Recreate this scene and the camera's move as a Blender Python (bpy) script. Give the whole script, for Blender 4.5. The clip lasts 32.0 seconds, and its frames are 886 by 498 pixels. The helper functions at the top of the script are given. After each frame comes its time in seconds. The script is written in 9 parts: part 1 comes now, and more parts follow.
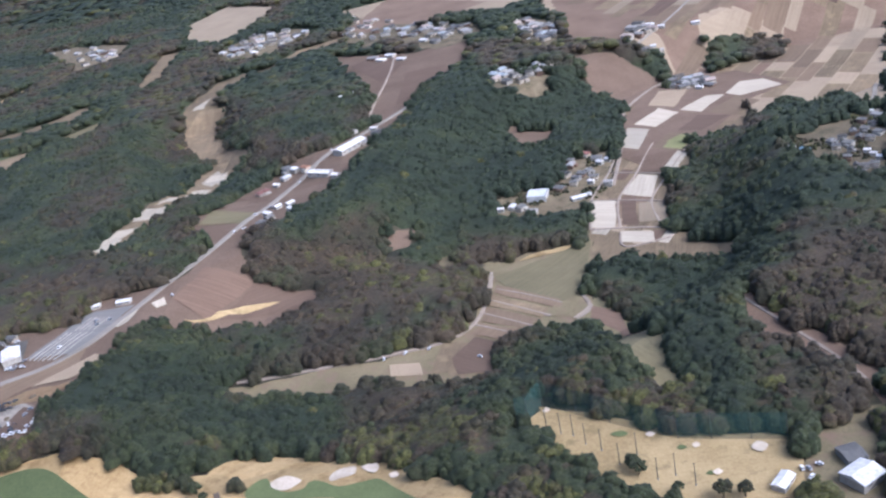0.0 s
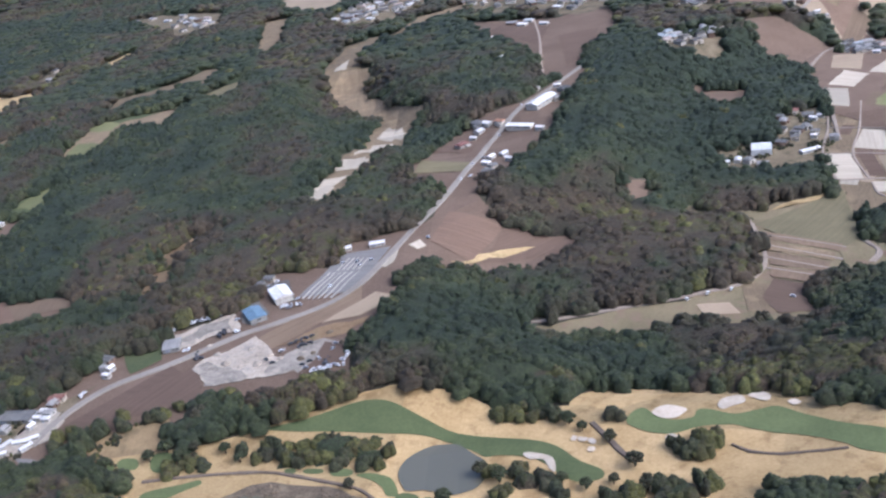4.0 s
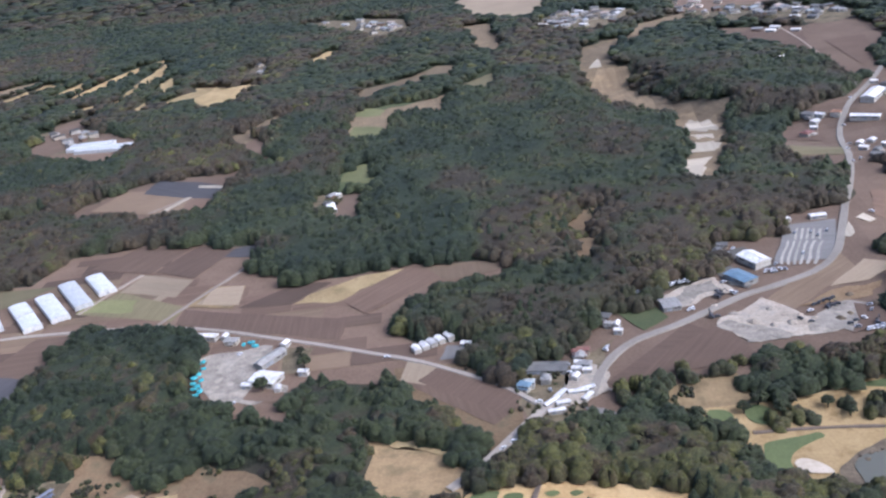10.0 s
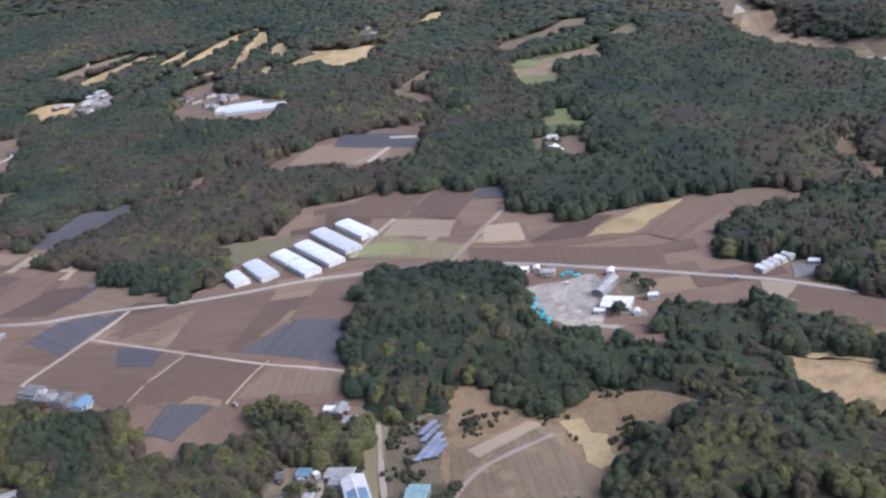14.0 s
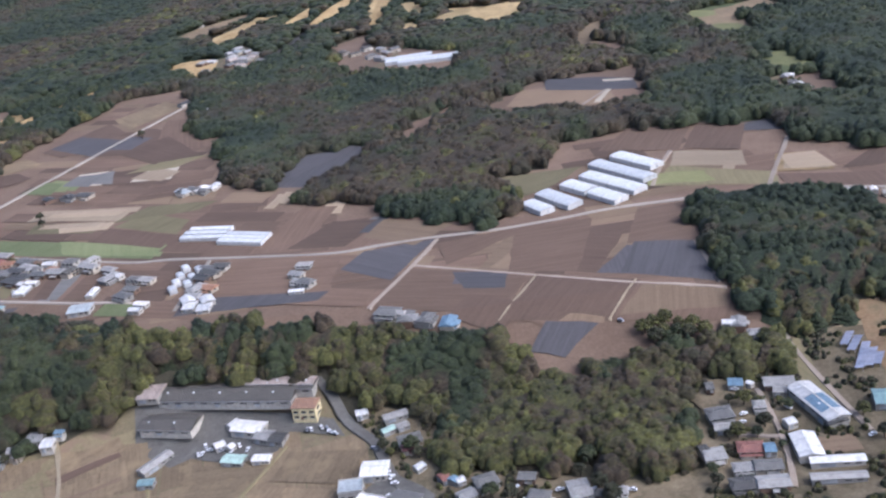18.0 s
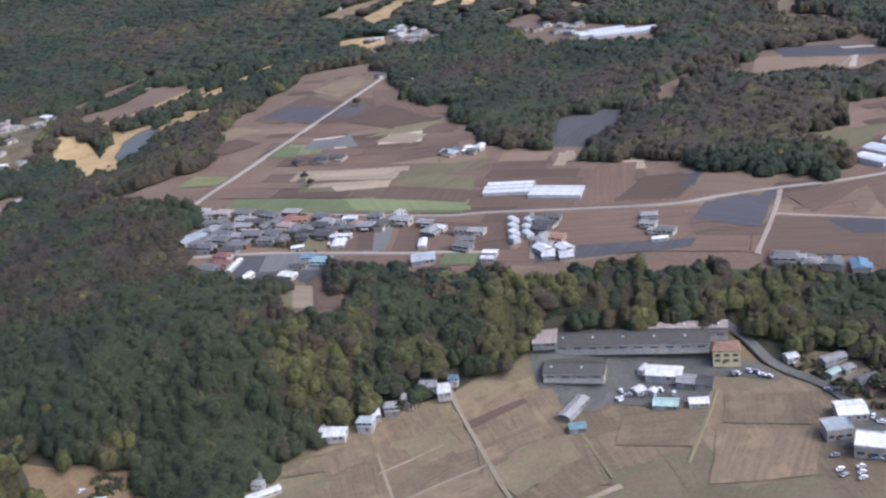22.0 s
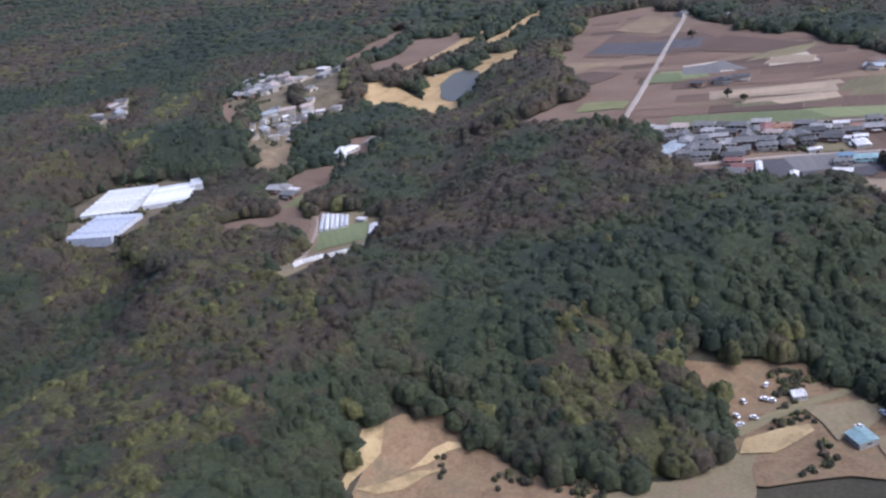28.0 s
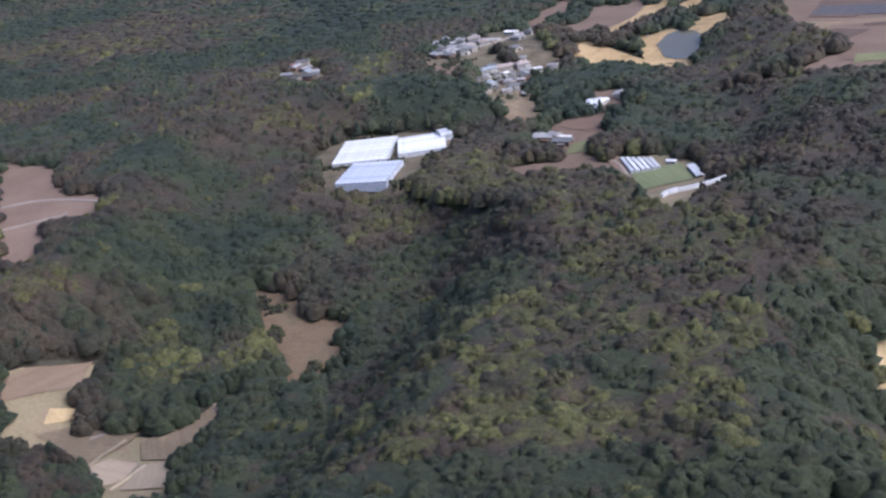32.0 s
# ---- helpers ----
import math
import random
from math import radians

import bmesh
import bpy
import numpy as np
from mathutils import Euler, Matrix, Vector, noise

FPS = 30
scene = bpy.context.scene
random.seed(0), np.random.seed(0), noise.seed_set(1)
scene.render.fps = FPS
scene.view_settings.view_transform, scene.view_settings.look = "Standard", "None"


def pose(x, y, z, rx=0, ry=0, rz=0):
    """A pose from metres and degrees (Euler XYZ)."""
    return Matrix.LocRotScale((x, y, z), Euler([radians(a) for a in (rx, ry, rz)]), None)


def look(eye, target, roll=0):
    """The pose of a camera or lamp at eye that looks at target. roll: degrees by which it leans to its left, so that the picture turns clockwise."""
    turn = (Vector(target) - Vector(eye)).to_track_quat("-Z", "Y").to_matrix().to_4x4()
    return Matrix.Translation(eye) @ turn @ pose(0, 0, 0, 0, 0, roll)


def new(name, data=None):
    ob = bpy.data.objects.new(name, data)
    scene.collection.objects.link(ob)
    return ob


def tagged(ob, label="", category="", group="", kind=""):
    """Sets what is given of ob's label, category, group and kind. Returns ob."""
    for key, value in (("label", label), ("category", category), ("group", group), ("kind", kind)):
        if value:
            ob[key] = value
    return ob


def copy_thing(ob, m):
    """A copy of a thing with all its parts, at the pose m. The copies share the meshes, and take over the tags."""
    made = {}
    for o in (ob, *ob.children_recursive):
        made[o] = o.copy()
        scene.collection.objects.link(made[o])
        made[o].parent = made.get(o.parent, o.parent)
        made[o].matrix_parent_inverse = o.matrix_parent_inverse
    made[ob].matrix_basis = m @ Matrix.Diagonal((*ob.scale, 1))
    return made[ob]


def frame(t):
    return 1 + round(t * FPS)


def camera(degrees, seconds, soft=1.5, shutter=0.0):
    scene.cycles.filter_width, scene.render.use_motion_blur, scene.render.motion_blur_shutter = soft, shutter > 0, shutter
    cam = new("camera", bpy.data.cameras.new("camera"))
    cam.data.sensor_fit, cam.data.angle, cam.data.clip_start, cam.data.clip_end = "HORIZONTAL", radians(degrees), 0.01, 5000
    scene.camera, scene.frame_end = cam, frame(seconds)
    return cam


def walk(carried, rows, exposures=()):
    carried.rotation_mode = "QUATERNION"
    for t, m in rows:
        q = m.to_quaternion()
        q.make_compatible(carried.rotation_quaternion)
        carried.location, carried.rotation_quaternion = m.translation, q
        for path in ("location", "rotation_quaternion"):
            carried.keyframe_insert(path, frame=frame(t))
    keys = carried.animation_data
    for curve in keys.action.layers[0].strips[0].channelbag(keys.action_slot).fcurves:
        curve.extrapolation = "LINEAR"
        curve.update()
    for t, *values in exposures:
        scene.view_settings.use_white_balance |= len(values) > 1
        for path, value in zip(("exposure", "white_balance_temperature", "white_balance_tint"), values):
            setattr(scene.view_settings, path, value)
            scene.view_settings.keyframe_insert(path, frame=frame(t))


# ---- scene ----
cam = camera(47.76, 32.0, soft=2.4)
PATH = [
    (0, (0.08, -0.06, 222.40), (-62.06, 359.76, 59.09), -11.68),
    (0.5, (-19.24, -1.23, 221.45), (-83.10, 358.30, 58.16), -11.86),
    (1, (-38.55, -2.39, 220.50), (-101.64, 356.74, 56.05), -11.93),
    (1.5, (-57.86, -3.57, 219.58), (-119.27, 355.31, 53.94), -11.53),
    (2, (-77.16, -4.77, 218.68), (-138.33, 354.39, 53.58), -11.25),
    (2.5, (-96.48, -5.98, 217.82), (-157.13, 353.47, 53.15), -10.98),
    (4.5, (-173.73, -10.83, 214.45), (-223.35, 349.98, 49.05), -10.17),
    (5, (-192.93, -11.90, 213.51), (-241.10, 348.78, 47.42), -10.18),
    (5.5, (-212.06, -12.93, 212.54), (-257.57, 348.17, 46.59), -9.50),
    (6, (-231.12, -13.92, 211.54), (-272.39, 348.27, 46.89), -9.20),
    (6.5, (-250.11, -14.87, 210.53), (-290.68, 347.13, 45.26), -9.26),
    (7, (-269.03, -15.77, 209.49), (-308.82, 346.48, 44.58), -8.44),
    (7.5, (-287.91, -16.63, 208.43), (-328.50, 347.30, 47.47), -8.12),
    (8, (-306.77, -17.44, 207.34), (-348.74, 347.97, 50.15), -7.82),
    (8.5, (-325.64, -18.21, 206.23), (-369.21, 348.21, 51.84), -7.57),
    (9, (-344.54, -18.95, 205.10), (-389.08, 348.43, 53.27), -7.31),
    (9.5, (-363.48, -19.66, 203.94), (-409.84, 348.22, 53.89), -7.47),
    (10, (-382.45, -20.35, 202.77), (-429.28, 347.67, 53.22), -7.69),
    (10.5, (-401.43, -21.02, 201.59), (-446.78, 347.12, 51.86), -7.54),
    (11, (-420.44, -21.67, 200.41), (-463.55, 346.65, 50.48), -7.60),
    (11.5, (-439.49, -22.34, 199.26), (-481.41, 345.96, 48.94), -7.74),
    (12, (-458.59, -23.05, 198.12), (-499.89, 345.75, 48.84), -7.78),
    (12.5, (-477.73, -23.77, 196.98), (-518.16, 345.09, 47.61), -8.02),
    (13, (-496.91, -24.48, 195.84), (-536.42, 343.69, 44.55), -8.52),
    (13.5, (-516.13, -25.18, 194.67), (-554.00, 341.69, 39.84), -9.05),
    (14, (-535.37, -25.85, 193.48), (-572.32, 340.75, 37.79), -9.21),
    (14.5, (-554.66, -26.51, 192.25), (-591.69, 340.21, 36.87), -9.55),
    (16.5, (-631.99, -28.95, 187.08), (-665.13, 336.84, 28.63), -9.68),
    (17, (-651.21, -29.34, 185.79), (-684.00, 335.92, 26.06), -9.31),
    (17.5, (-670.38, -29.62, 184.51), (-701.91, 335.53, 24.30), -9.14),
    (18, (-689.51, -29.80, 183.23), (-719.34, 335.65, 23.36), -9.00),
    (18.5, (-708.58, -29.87, 181.95), (-737.50, 335.96, 22.77), -8.82),
    (19, (-727.62, -29.82, 180.66), (-755.93, 335.98, 21.32), -8.42),
    (19.5, (-746.63, -29.67, 179.37), (-774.39, 336.71, 21.25), -8.62),
    (20, (-765.64, -29.40, 178.06), (-793.63, 337.53, 21.26), -8.54),
    (20.5, (-784.67, -29.01, 176.75), (-811.90, 337.46, 18.75), -8.81),
    (21, (-803.69, -28.49, 175.42), (-829.87, 337.28, 15.65), -8.96),
    (21.5, (-822.71, -27.88, 174.07), (-848.49, 338.31, 15.18), -8.81),
    (22, (-841.72, -27.19, 172.69), (-869.87, 340.25, 17.14), -8.56),
    (22.5, (-860.73, -26.48, 171.26), (-889.69, 342.29, 19.03), -8.95),
    (23, (-879.71, -25.76, 169.78), (-911.36, 345.61, 24.57), -8.73),
    (23.5, (-898.68, -25.05, 168.28), (-928.56, 343.97, 16.83), -9.47),
    (24, (-917.61, -24.36, 166.75), (-944.84, 344.38, 14.16), -9.57),
    (24.5, (-936.52, -23.71, 165.21), (-961.82, 345.50, 13.40), -9.56),
    (25, (-955.40, -23.06, 163.66), (-979.27, 345.19, 9.31), -9.29),
    (25.5, (-974.28, -22.40, 162.08), (-1000.18, 345.23, 6.58), -9.53),
    (26, (-993.15, -21.71, 160.49), (-1019.86, 345.83, 4.92), -9.75),
    (26.5, (-1012.04, -20.95, 158.87), (-1038.63, 346.70, 3.55), -9.76),
    (28.5, (-1087.74, -17.14, 152.08), (-1112.31, 352.04, 0.08), -9.97),
    (29, (-1106.68, -16.11, 150.31), (-1128.84, 352.84, -2.61), -9.79),
    (29.5, (-1125.63, -15.06, 148.52), (-1146.26, 354.17, -3.93), -9.48),
    (30, (-1144.59, -14.01, 146.72), (-1163.66, 356.92, -1.76), -8.94),
    (30.5, (-1163.57, -12.97, 144.92), (-1182.86, 358.33, -2.60), -8.86),
    (31, (-1182.57, -11.96, 143.13), (-1201.74, 359.17, -4.83), -8.94),
    (31.5, (-1201.58, -10.97, 141.34), (-1219.75, 359.56, -8.24), -8.58),
    (32, (-1220.60, -9.99, 139.54), (-1237.64, 360.82, -9.48), -8.72),
]
EXPOSURE = [(0.0, 0.68, 4890.0, 14.0), (6.0, 0.57, 4920.0, 14.0), (13.0, 0.57, 4960.0, 14.0), (20.0, 0.49, 5020.0, 14.0), (25.0, 0.45, 4970.0, 15.0), (29.0, 0.44, 4930.0, 18.0), (32.0, 0.5, 4930.0, 18.0)]
walk(cam, [(t, look(eye, target, roll)) for t, eye, target, roll in PATH], EXPOSURE)

# ---- light ----
SUN_ELEVATION, SUN_AZIMUTH = 46.0, 112.0
world = bpy.data.worlds.new("overcast_sky")
scene.world = world
world.use_nodes = True
wn = world.node_tree.nodes
sky = wn.new("ShaderNodeTexSky")
sky.sky_type, sky.sun_disc = "NISHITA", False
sky.sun_elevation, sky.sun_rotation = radians(SUN_ELEVATION), radians(SUN_AZIMUTH)
sky.air_density, sky.dust_density, sky.ozone_density = 1.0, 8.0, 1.0
wn["Background"].inputs["Strength"].default_value = 0.15
world.node_tree.links.new(sky.outputs[0], wn["Background"].inputs["Color"])
sun = new("sun", bpy.data.lights.new("sun", "SUN"))
sun.data.energy, sun.data.angle, sun.data.color = 0.9, radians(40), (1.0, 0.95, 0.88)
az, el = radians(SUN_AZIMUTH), radians(SUN_ELEVATION)
sun.matrix_world = look((0, 0, 600), (-math.sin(az) * math.cos(el) * 100, -math.cos(az) * math.cos(el) * 100, 600 - math.sin(el) * 100))

# ---- materials ----
def node(nt, kind, **values):
    n = nt.nodes.new(kind)
    for key, value in values.items():
        n.inputs[key].default_value = value
    return n


def ramp(nt, source, stops):
    r = nt.nodes.new("ShaderNodeValToRGB")
    while len(r.color_ramp.elements) < len(stops):
        r.color_ramp.elements.new(0.5)
    for e, (at, c) in zip(r.color_ramp.elements, stops):
        e.position, e.color = at, (*c, 1)
    nt.links.new(source, r.inputs[0])
    return r.outputs[0]


def base_material(name, rough=0.9, metal=0.0):
    m = bpy.data.materials.new(name)
    m.use_nodes = True
    b = m.node_tree.nodes["Principled BSDF"]
    b.inputs["Roughness"].default_value, b.inputs["Metallic"].default_value = rough, metal
    b.inputs["Specular IOR Level"].default_value = 0.3
    return m, m.node_tree, b


def blend(nt, a, b, fac, mode="MIX"):
    mix = nt.nodes.new("ShaderNodeMix")
    mix.data_type, mix.blend_type = "RGBA", mode
    for value, slot in ((fac, 0), (a, 6), (b, 7)):
        if isinstance(value, (int, float)):
            mix.inputs[slot].default_value = value
        elif isinstance(value, tuple):
            mix.inputs[slot].default_value = (*value, 1)
        else:
            nt.links.new(value, mix.inputs[slot])
    return mix.outputs[2]


def ground_material(name, dark, light, rows=0.0, patch=30.0, grain=1.2, bump=0.25, spots=None):
    """Soil, grass or gravel: large stains, fine grain and, for tilled land, rows along the field's own length."""
    m, nt, b = base_material(name, 0.95)
    pos = nt.nodes.new("ShaderNodeNewGeometry").outputs["Position"]
    large = node(nt, "ShaderNodeTexNoise", Scale=1 / patch, Detail=5.0, Roughness=0.6)
    fine = node(nt, "ShaderNodeTexNoise", Scale=1 / grain, Detail=4.0, Roughness=0.7)
    for n in (large, fine):
        nt.links.new(pos, n.inputs["Vector"])
    mixed = blend(nt, large.outputs[0], fine.outputs[0], 0.45)
    relief = fine.outputs[0]
    if rows:
        uv = nt.nodes.new("ShaderNodeTexCoord").outputs["UV"]
        mp = node(nt, "ShaderNodeMapping", Scale=(0.02, 0.55, 1.0))
        nt.links.new(uv, mp.inputs[0])
        streak = node(nt, "ShaderNodeTexNoise", Scale=1.0, Detail=5.0, Roughness=0.75)
        nt.links.new(mp.outputs[0], streak.inputs["Vector"])
        mixed = blend(nt, mixed, streak.outputs[0], rows)
        relief = streak.outputs[0]
    colour = ramp(nt, mixed, ((0.36, dark), (0.64, light)))
    if spots:
        far = node(nt, "ShaderNodeTexNoise", Scale=1 / 9.0, Detail=6.0, Roughness=0.65)
        nt.links.new(pos, far.inputs["Vector"])
        colour = blend(nt, colour, spots, ramp(nt, far.outputs[0], ((0.52, (0, 0, 0)), (0.66, (0.8, 0.8, 0.8)))))
    rnd = nt.nodes.new("ShaderNodeObjectInfo").outputs["Random"]
    colour = blend(nt, colour, ramp(nt, rnd, ((0.0, (0.8, 0.8, 0.8)), (1.0, (1.15, 1.12, 1.1)))), 1.0, "MULTIPLY")
    nt.links.new(colour, b.inputs["Base Color"])
    bp = node(nt, "ShaderNodeBump", Strength=bump, Distance=0.4)
    nt.links.new(relief, bp.inputs["Height"])
    nt.links.new(bp.outputs[0], b.inputs["Normal"])
    return m


LAND = {
    "floor": ground_material("forest_floor", (0.03, 0.028, 0.018), (0.075, 0.065, 0.04), patch=40),
    "soil": ground_material("bare_soil", (0.127, 0.085, 0.056), (0.200, 0.139, 0.096), patch=35),
    "brown": ground_material("brown_tilled_soil", (0.114, 0.075, 0.050), (0.181, 0.122, 0.084), rows=0.55),
    "earth": ground_material("dark_tilled_soil", (0.082, 0.055, 0.039), (0.132, 0.090, 0.063), rows=0.5),
    "tanbrown": ground_material("dry_tilled_soil", (0.143, 0.100, 0.063), (0.214, 0.154, 0.098), rows=0.5),
    "tan": ground_material("dry_pale_soil", (0.240, 0.181, 0.120), (0.360, 0.284, 0.189), rows=0.4),
    "mulch": ground_material("grey_mulch_film", (0.063, 0.058, 0.058), (0.098, 0.092, 0.094), rows=0.6),
    "grey": ground_material("grey_gravel", (0.139, 0.129, 0.118), (0.221, 0.207, 0.189), rows=0.5),
    "pale": ground_material("pale_covered_rows", (0.33, 0.28, 0.205), (0.5, 0.435, 0.335), rows=0.6),
    "gravel": ground_material("pale_gravel_yard", (0.22, 0.182, 0.138), (0.52, 0.445, 0.35), patch=9, spots=(0.2, 0.185, 0.165)),
    "rubble": ground_material("grey_rubble_yard", (0.15, 0.13, 0.105), (0.34, 0.3, 0.245), patch=6, grain=0.8, spots=(0.42, 0.36, 0.28)),
    "bay": ground_material("pale_parking_strip", (0.27, 0.245, 0.21), (0.38, 0.35, 0.3), patch=5),
    "ochre": ground_material("ochre_bare_earth", (0.2, 0.138, 0.07), (0.33, 0.235, 0.12), patch=8, spots=(0.15, 0.115, 0.06)),
    "clay": ground_material("orange_clay", (0.125, 0.084, 0.045), (0.251, 0.172, 0.094), patch=9, spots=(0.12, 0.1, 0.055)),
    "straw": ground_material("dry_straw_grass", (0.28, 0.2, 0.09), (0.46, 0.345, 0.175), patch=20, spots=(0.2, 0.15, 0.07)),
    "stubble": ground_material("rice_stubble", (0.116, 0.085, 0.050), (0.241, 0.181, 0.110), rows=0.45, patch=30, spots=(0.25, 0.185, 0.105)),
    "pasture": ground_material("dry_pasture", (0.132, 0.111, 0.059), (0.229, 0.184, 0.105), patch=30, spots=(0.19, 0.13, 0.09)),
    "olive": ground_material("weedy_field", (0.12, 0.105, 0.055), (0.21, 0.175, 0.095), rows=0.4),
    "green": ground_material("green_crop", (0.114, 0.133, 0.055), (0.194, 0.206, 0.100), rows=0.4),
    "lime": ground_material("yellow_green_grass", (0.131, 0.137, 0.055), (0.213, 0.205, 0.092), patch=20),
    "meadow": ground_material("meadow_grass", (0.055, 0.07, 0.03), (0.105, 0.115, 0.05), patch=22),
    "yard": ground_material("village_yard", (0.095, 0.074, 0.042), (0.2, 0.16, 0.1), patch=12, spots=(0.062, 0.056, 0.028)),
    "rough": ground_material("golf_rough", (0.304, 0.206, 0.088), (0.478, 0.344, 0.168), patch=25, spots=(0.21, 0.135, 0.055)),
    "fairway": ground_material("golf_fairway", (0.078, 0.097, 0.038), (0.124, 0.144, 0.058), patch=18),
    "bunker": ground_material("bunker_sand", (0.44, 0.36, 0.26), (0.62, 0.53, 0.42), patch=6),
    "bank": ground_material("rocky_bank", (0.055, 0.042, 0.03), (0.2, 0.155, 0.1), patch=5, grain=0.7),
    "asphalt": ground_material("worn_asphalt", (0.25, 0.215, 0.175), (0.37, 0.325, 0.27), patch=25),
    "tarmac": ground_material("dark_tarmac", (0.1, 0.092, 0.08), (0.17, 0.157, 0.137), patch=16, spots=(0.2, 0.185, 0.16)),
    "dirt": ground_material("brown_farm_lane", (0.23, 0.185, 0.12), (0.33, 0.27, 0.18), patch=12),
    "cart": ground_material("golf_cart_path", (0.1, 0.075, 0.055), (0.18, 0.14, 0.105), patch=8),
    "path": ground_material("dirt_track", (0.232, 0.185, 0.142), (0.327, 0.271, 0.215), patch=12),
}


def water_material():
    m, nt, b = base_material("still_water", 0.04)
    b.inputs["Specular IOR Level"].default_value = 0.5
    b.inputs["Base Color"].default_value = (0.115, 0.108, 0.078, 1)
    n = node(nt, "ShaderNodeTexNoise", Scale=0.8, Detail=3.0)
    bp = node(nt, "ShaderNodeBump", Strength=0.05, Distance=0.2)
    nt.links.new(n.outputs[0], bp.inputs["Height"])
    nt.links.new(bp.outputs[0], b.inputs["Normal"])
    return m


LAND["water"] = water_material()


def foliage_material():
    """Leaves and bare twigs: each tree has its own hue, with a fine mottling and a waxy gloss; a faint sheen lifts far
    crowns in place of haze.
    """
    m, nt, b = base_material("wood_foliage", 0.7)
    b.inputs["Specular IOR Level"].default_value = 0.25
    # weak sheen, brightest at grazing view, standing in for haze on distant crowns
    b.inputs["Sheen Weight"].default_value, b.inputs["Sheen Roughness"].default_value = 0.02, 0.45
    tint = nt.nodes.new("ShaderNodeAttribute")
    tint.attribute_name = "tint"
    hue = ramp(nt, tint.outputs["Fac"], (
        (0.0, (0.021, 0.029, 0.015)), (0.2, (0.028, 0.036, 0.017)), (0.38, (0.039, 0.046, 0.019)),
        (0.52, (0.040, 0.037, 0.020)), (0.66, (0.046, 0.036, 0.022)), (0.82, (0.055, 0.040, 0.025)), (0.91, (0.064, 0.062, 0.020)), (1.0, (0.1, 0.098, 0.030))))
    pos = nt.nodes.new("ShaderNodeNewGeometry").outputs["Position"]
    leaf = node(nt, "ShaderNodeTexNoise", Scale=0.75, Detail=7.0, Roughness=0.8)
    nt.links.new(pos, leaf.inputs["Vector"])
    stand = node(nt, "ShaderNodeTexNoise", Scale=0.05, Detail=4.0, Roughness=0.6)
    nt.links.new(pos, stand.inputs["Vector"])
    mott = ramp(nt, leaf.outputs[0], ((0.36, (0.36, 0.38, 0.4)), (0.5, (0.95, 0.95, 0.95)), (0.64, (1.75, 1.7, 1.55))))
    broad = ramp(nt, stand.outputs[0], ((0.36, (0.78, 0.8, 0.82)), (0.64, (1.22, 1.2, 1.16))))
    colour = blend(nt, blend(nt, hue, mott, 1.0, "MULTIPLY"), broad, 1.0, "MULTIPLY")
    nt.links.new(colour, b.inputs["Base Color"])
    bp = node(nt, "ShaderNodeBump", Strength=0.9, Distance=1.0)
    nt.links.new(leaf.outputs[0], bp.inputs["Height"])
    nt.links.new(bp.outputs[0], b.inputs["Normal"])
    return m


FOLIAGE = foliage_material()
BASE = 8.0
VALLEYS = (
    ([(-110, 425, 20),(-20, 485, 29),(0, 650, 21),(200, 800, 34),(600, 900, 34)], 70, 60),
    ([(-1080, 190, 24),(-920, 225, 29),(-800, 235, 24),(-690, 225, 16),(-560, 240, 11)], 35, 55),
    ([(-1330, 240, 31),(-1290, 340, 31),(-1290, 480, 15),(-1150, 430, 14),(-1130, 560, 10)], 40, 60),
    ([(-340, 255, 5),(-210, 262, 12),(-120, 295, 7)], 25, 45),
    ([(-150, 560, 0),(-290, 680, 16),(-330, 800, 16)], 15, 40),
)


# ---- the land ----
def height(x, y):
    """Level of the land: a plateau cut by shallow valleys."""
    x, y = np.asarray(x, float), np.asarray(y, float)
    h = np.full(np.broadcast(x, y).shape, BASE)
    for line, core, soft in VALLEYS:
        best, dep = np.full(h.shape, 1e9), np.zeros(h.shape)
        for (ax, ay, ad), (bx, by, bd) in zip(line, line[1:]):
            u = np.clip(((x - ax) * (bx - ax) + (y - ay) * (by - ay)) / ((bx - ax) ** 2 + (by - ay) ** 2), 0, 1)
            d = np.hypot(x - ax - u * (bx - ax), y - ay - u * (by - ay))
            nearer = d < best
            best, dep = np.where(nearer, d, best), np.where(nearer, ad + u * (bd - ad), dep)
        w = np.clip(1 - (best - core) / soft, 0, 1)
        h = h - dep * w * w * (3 - 2 * w)
    return np.maximum(h, -29.0)


def inside(poly, x, y):
    """Which of the points lie in the outline."""
    hit = np.zeros(x.shape, bool)
    for (ax, ay), (bx, by) in zip(poly, poly[1:] + poly[:1]):
        if ay != by:
            hit ^= ((ay > y) != (by > y)) & (x < (bx - ax) * (y - ay) / (by - ay) + ax)
    return hit


CLEARINGS, GROVES, LANES, SHEETS, PLOTS, YARD_GROUND, BAMBOO, SCRUB = [], [], [], [], [], [], [], []
GRID = 12.0


def facet(x, y):
    """Level of the land's own mesh, which all ground cover lies parallel to."""
    x, y = np.asarray(x, float), np.asarray(y, float)
    i, j = np.floor(x / GRID), np.floor(y / GRID)
    a, b = x / GRID - i, y / GRID - j
    h00, h11 = height(i * GRID, j * GRID), height((i + 1) * GRID, (j + 1) * GRID)
    h10, h01 = height((i + 1) * GRID, j * GRID), height(i * GRID, (j + 1) * GRID)
    return np.where(a > b, h00 + a * (h10 - h00) + b * (h11 - h10), h00 + b * (h01 - h00) + a * (h11 - h01))


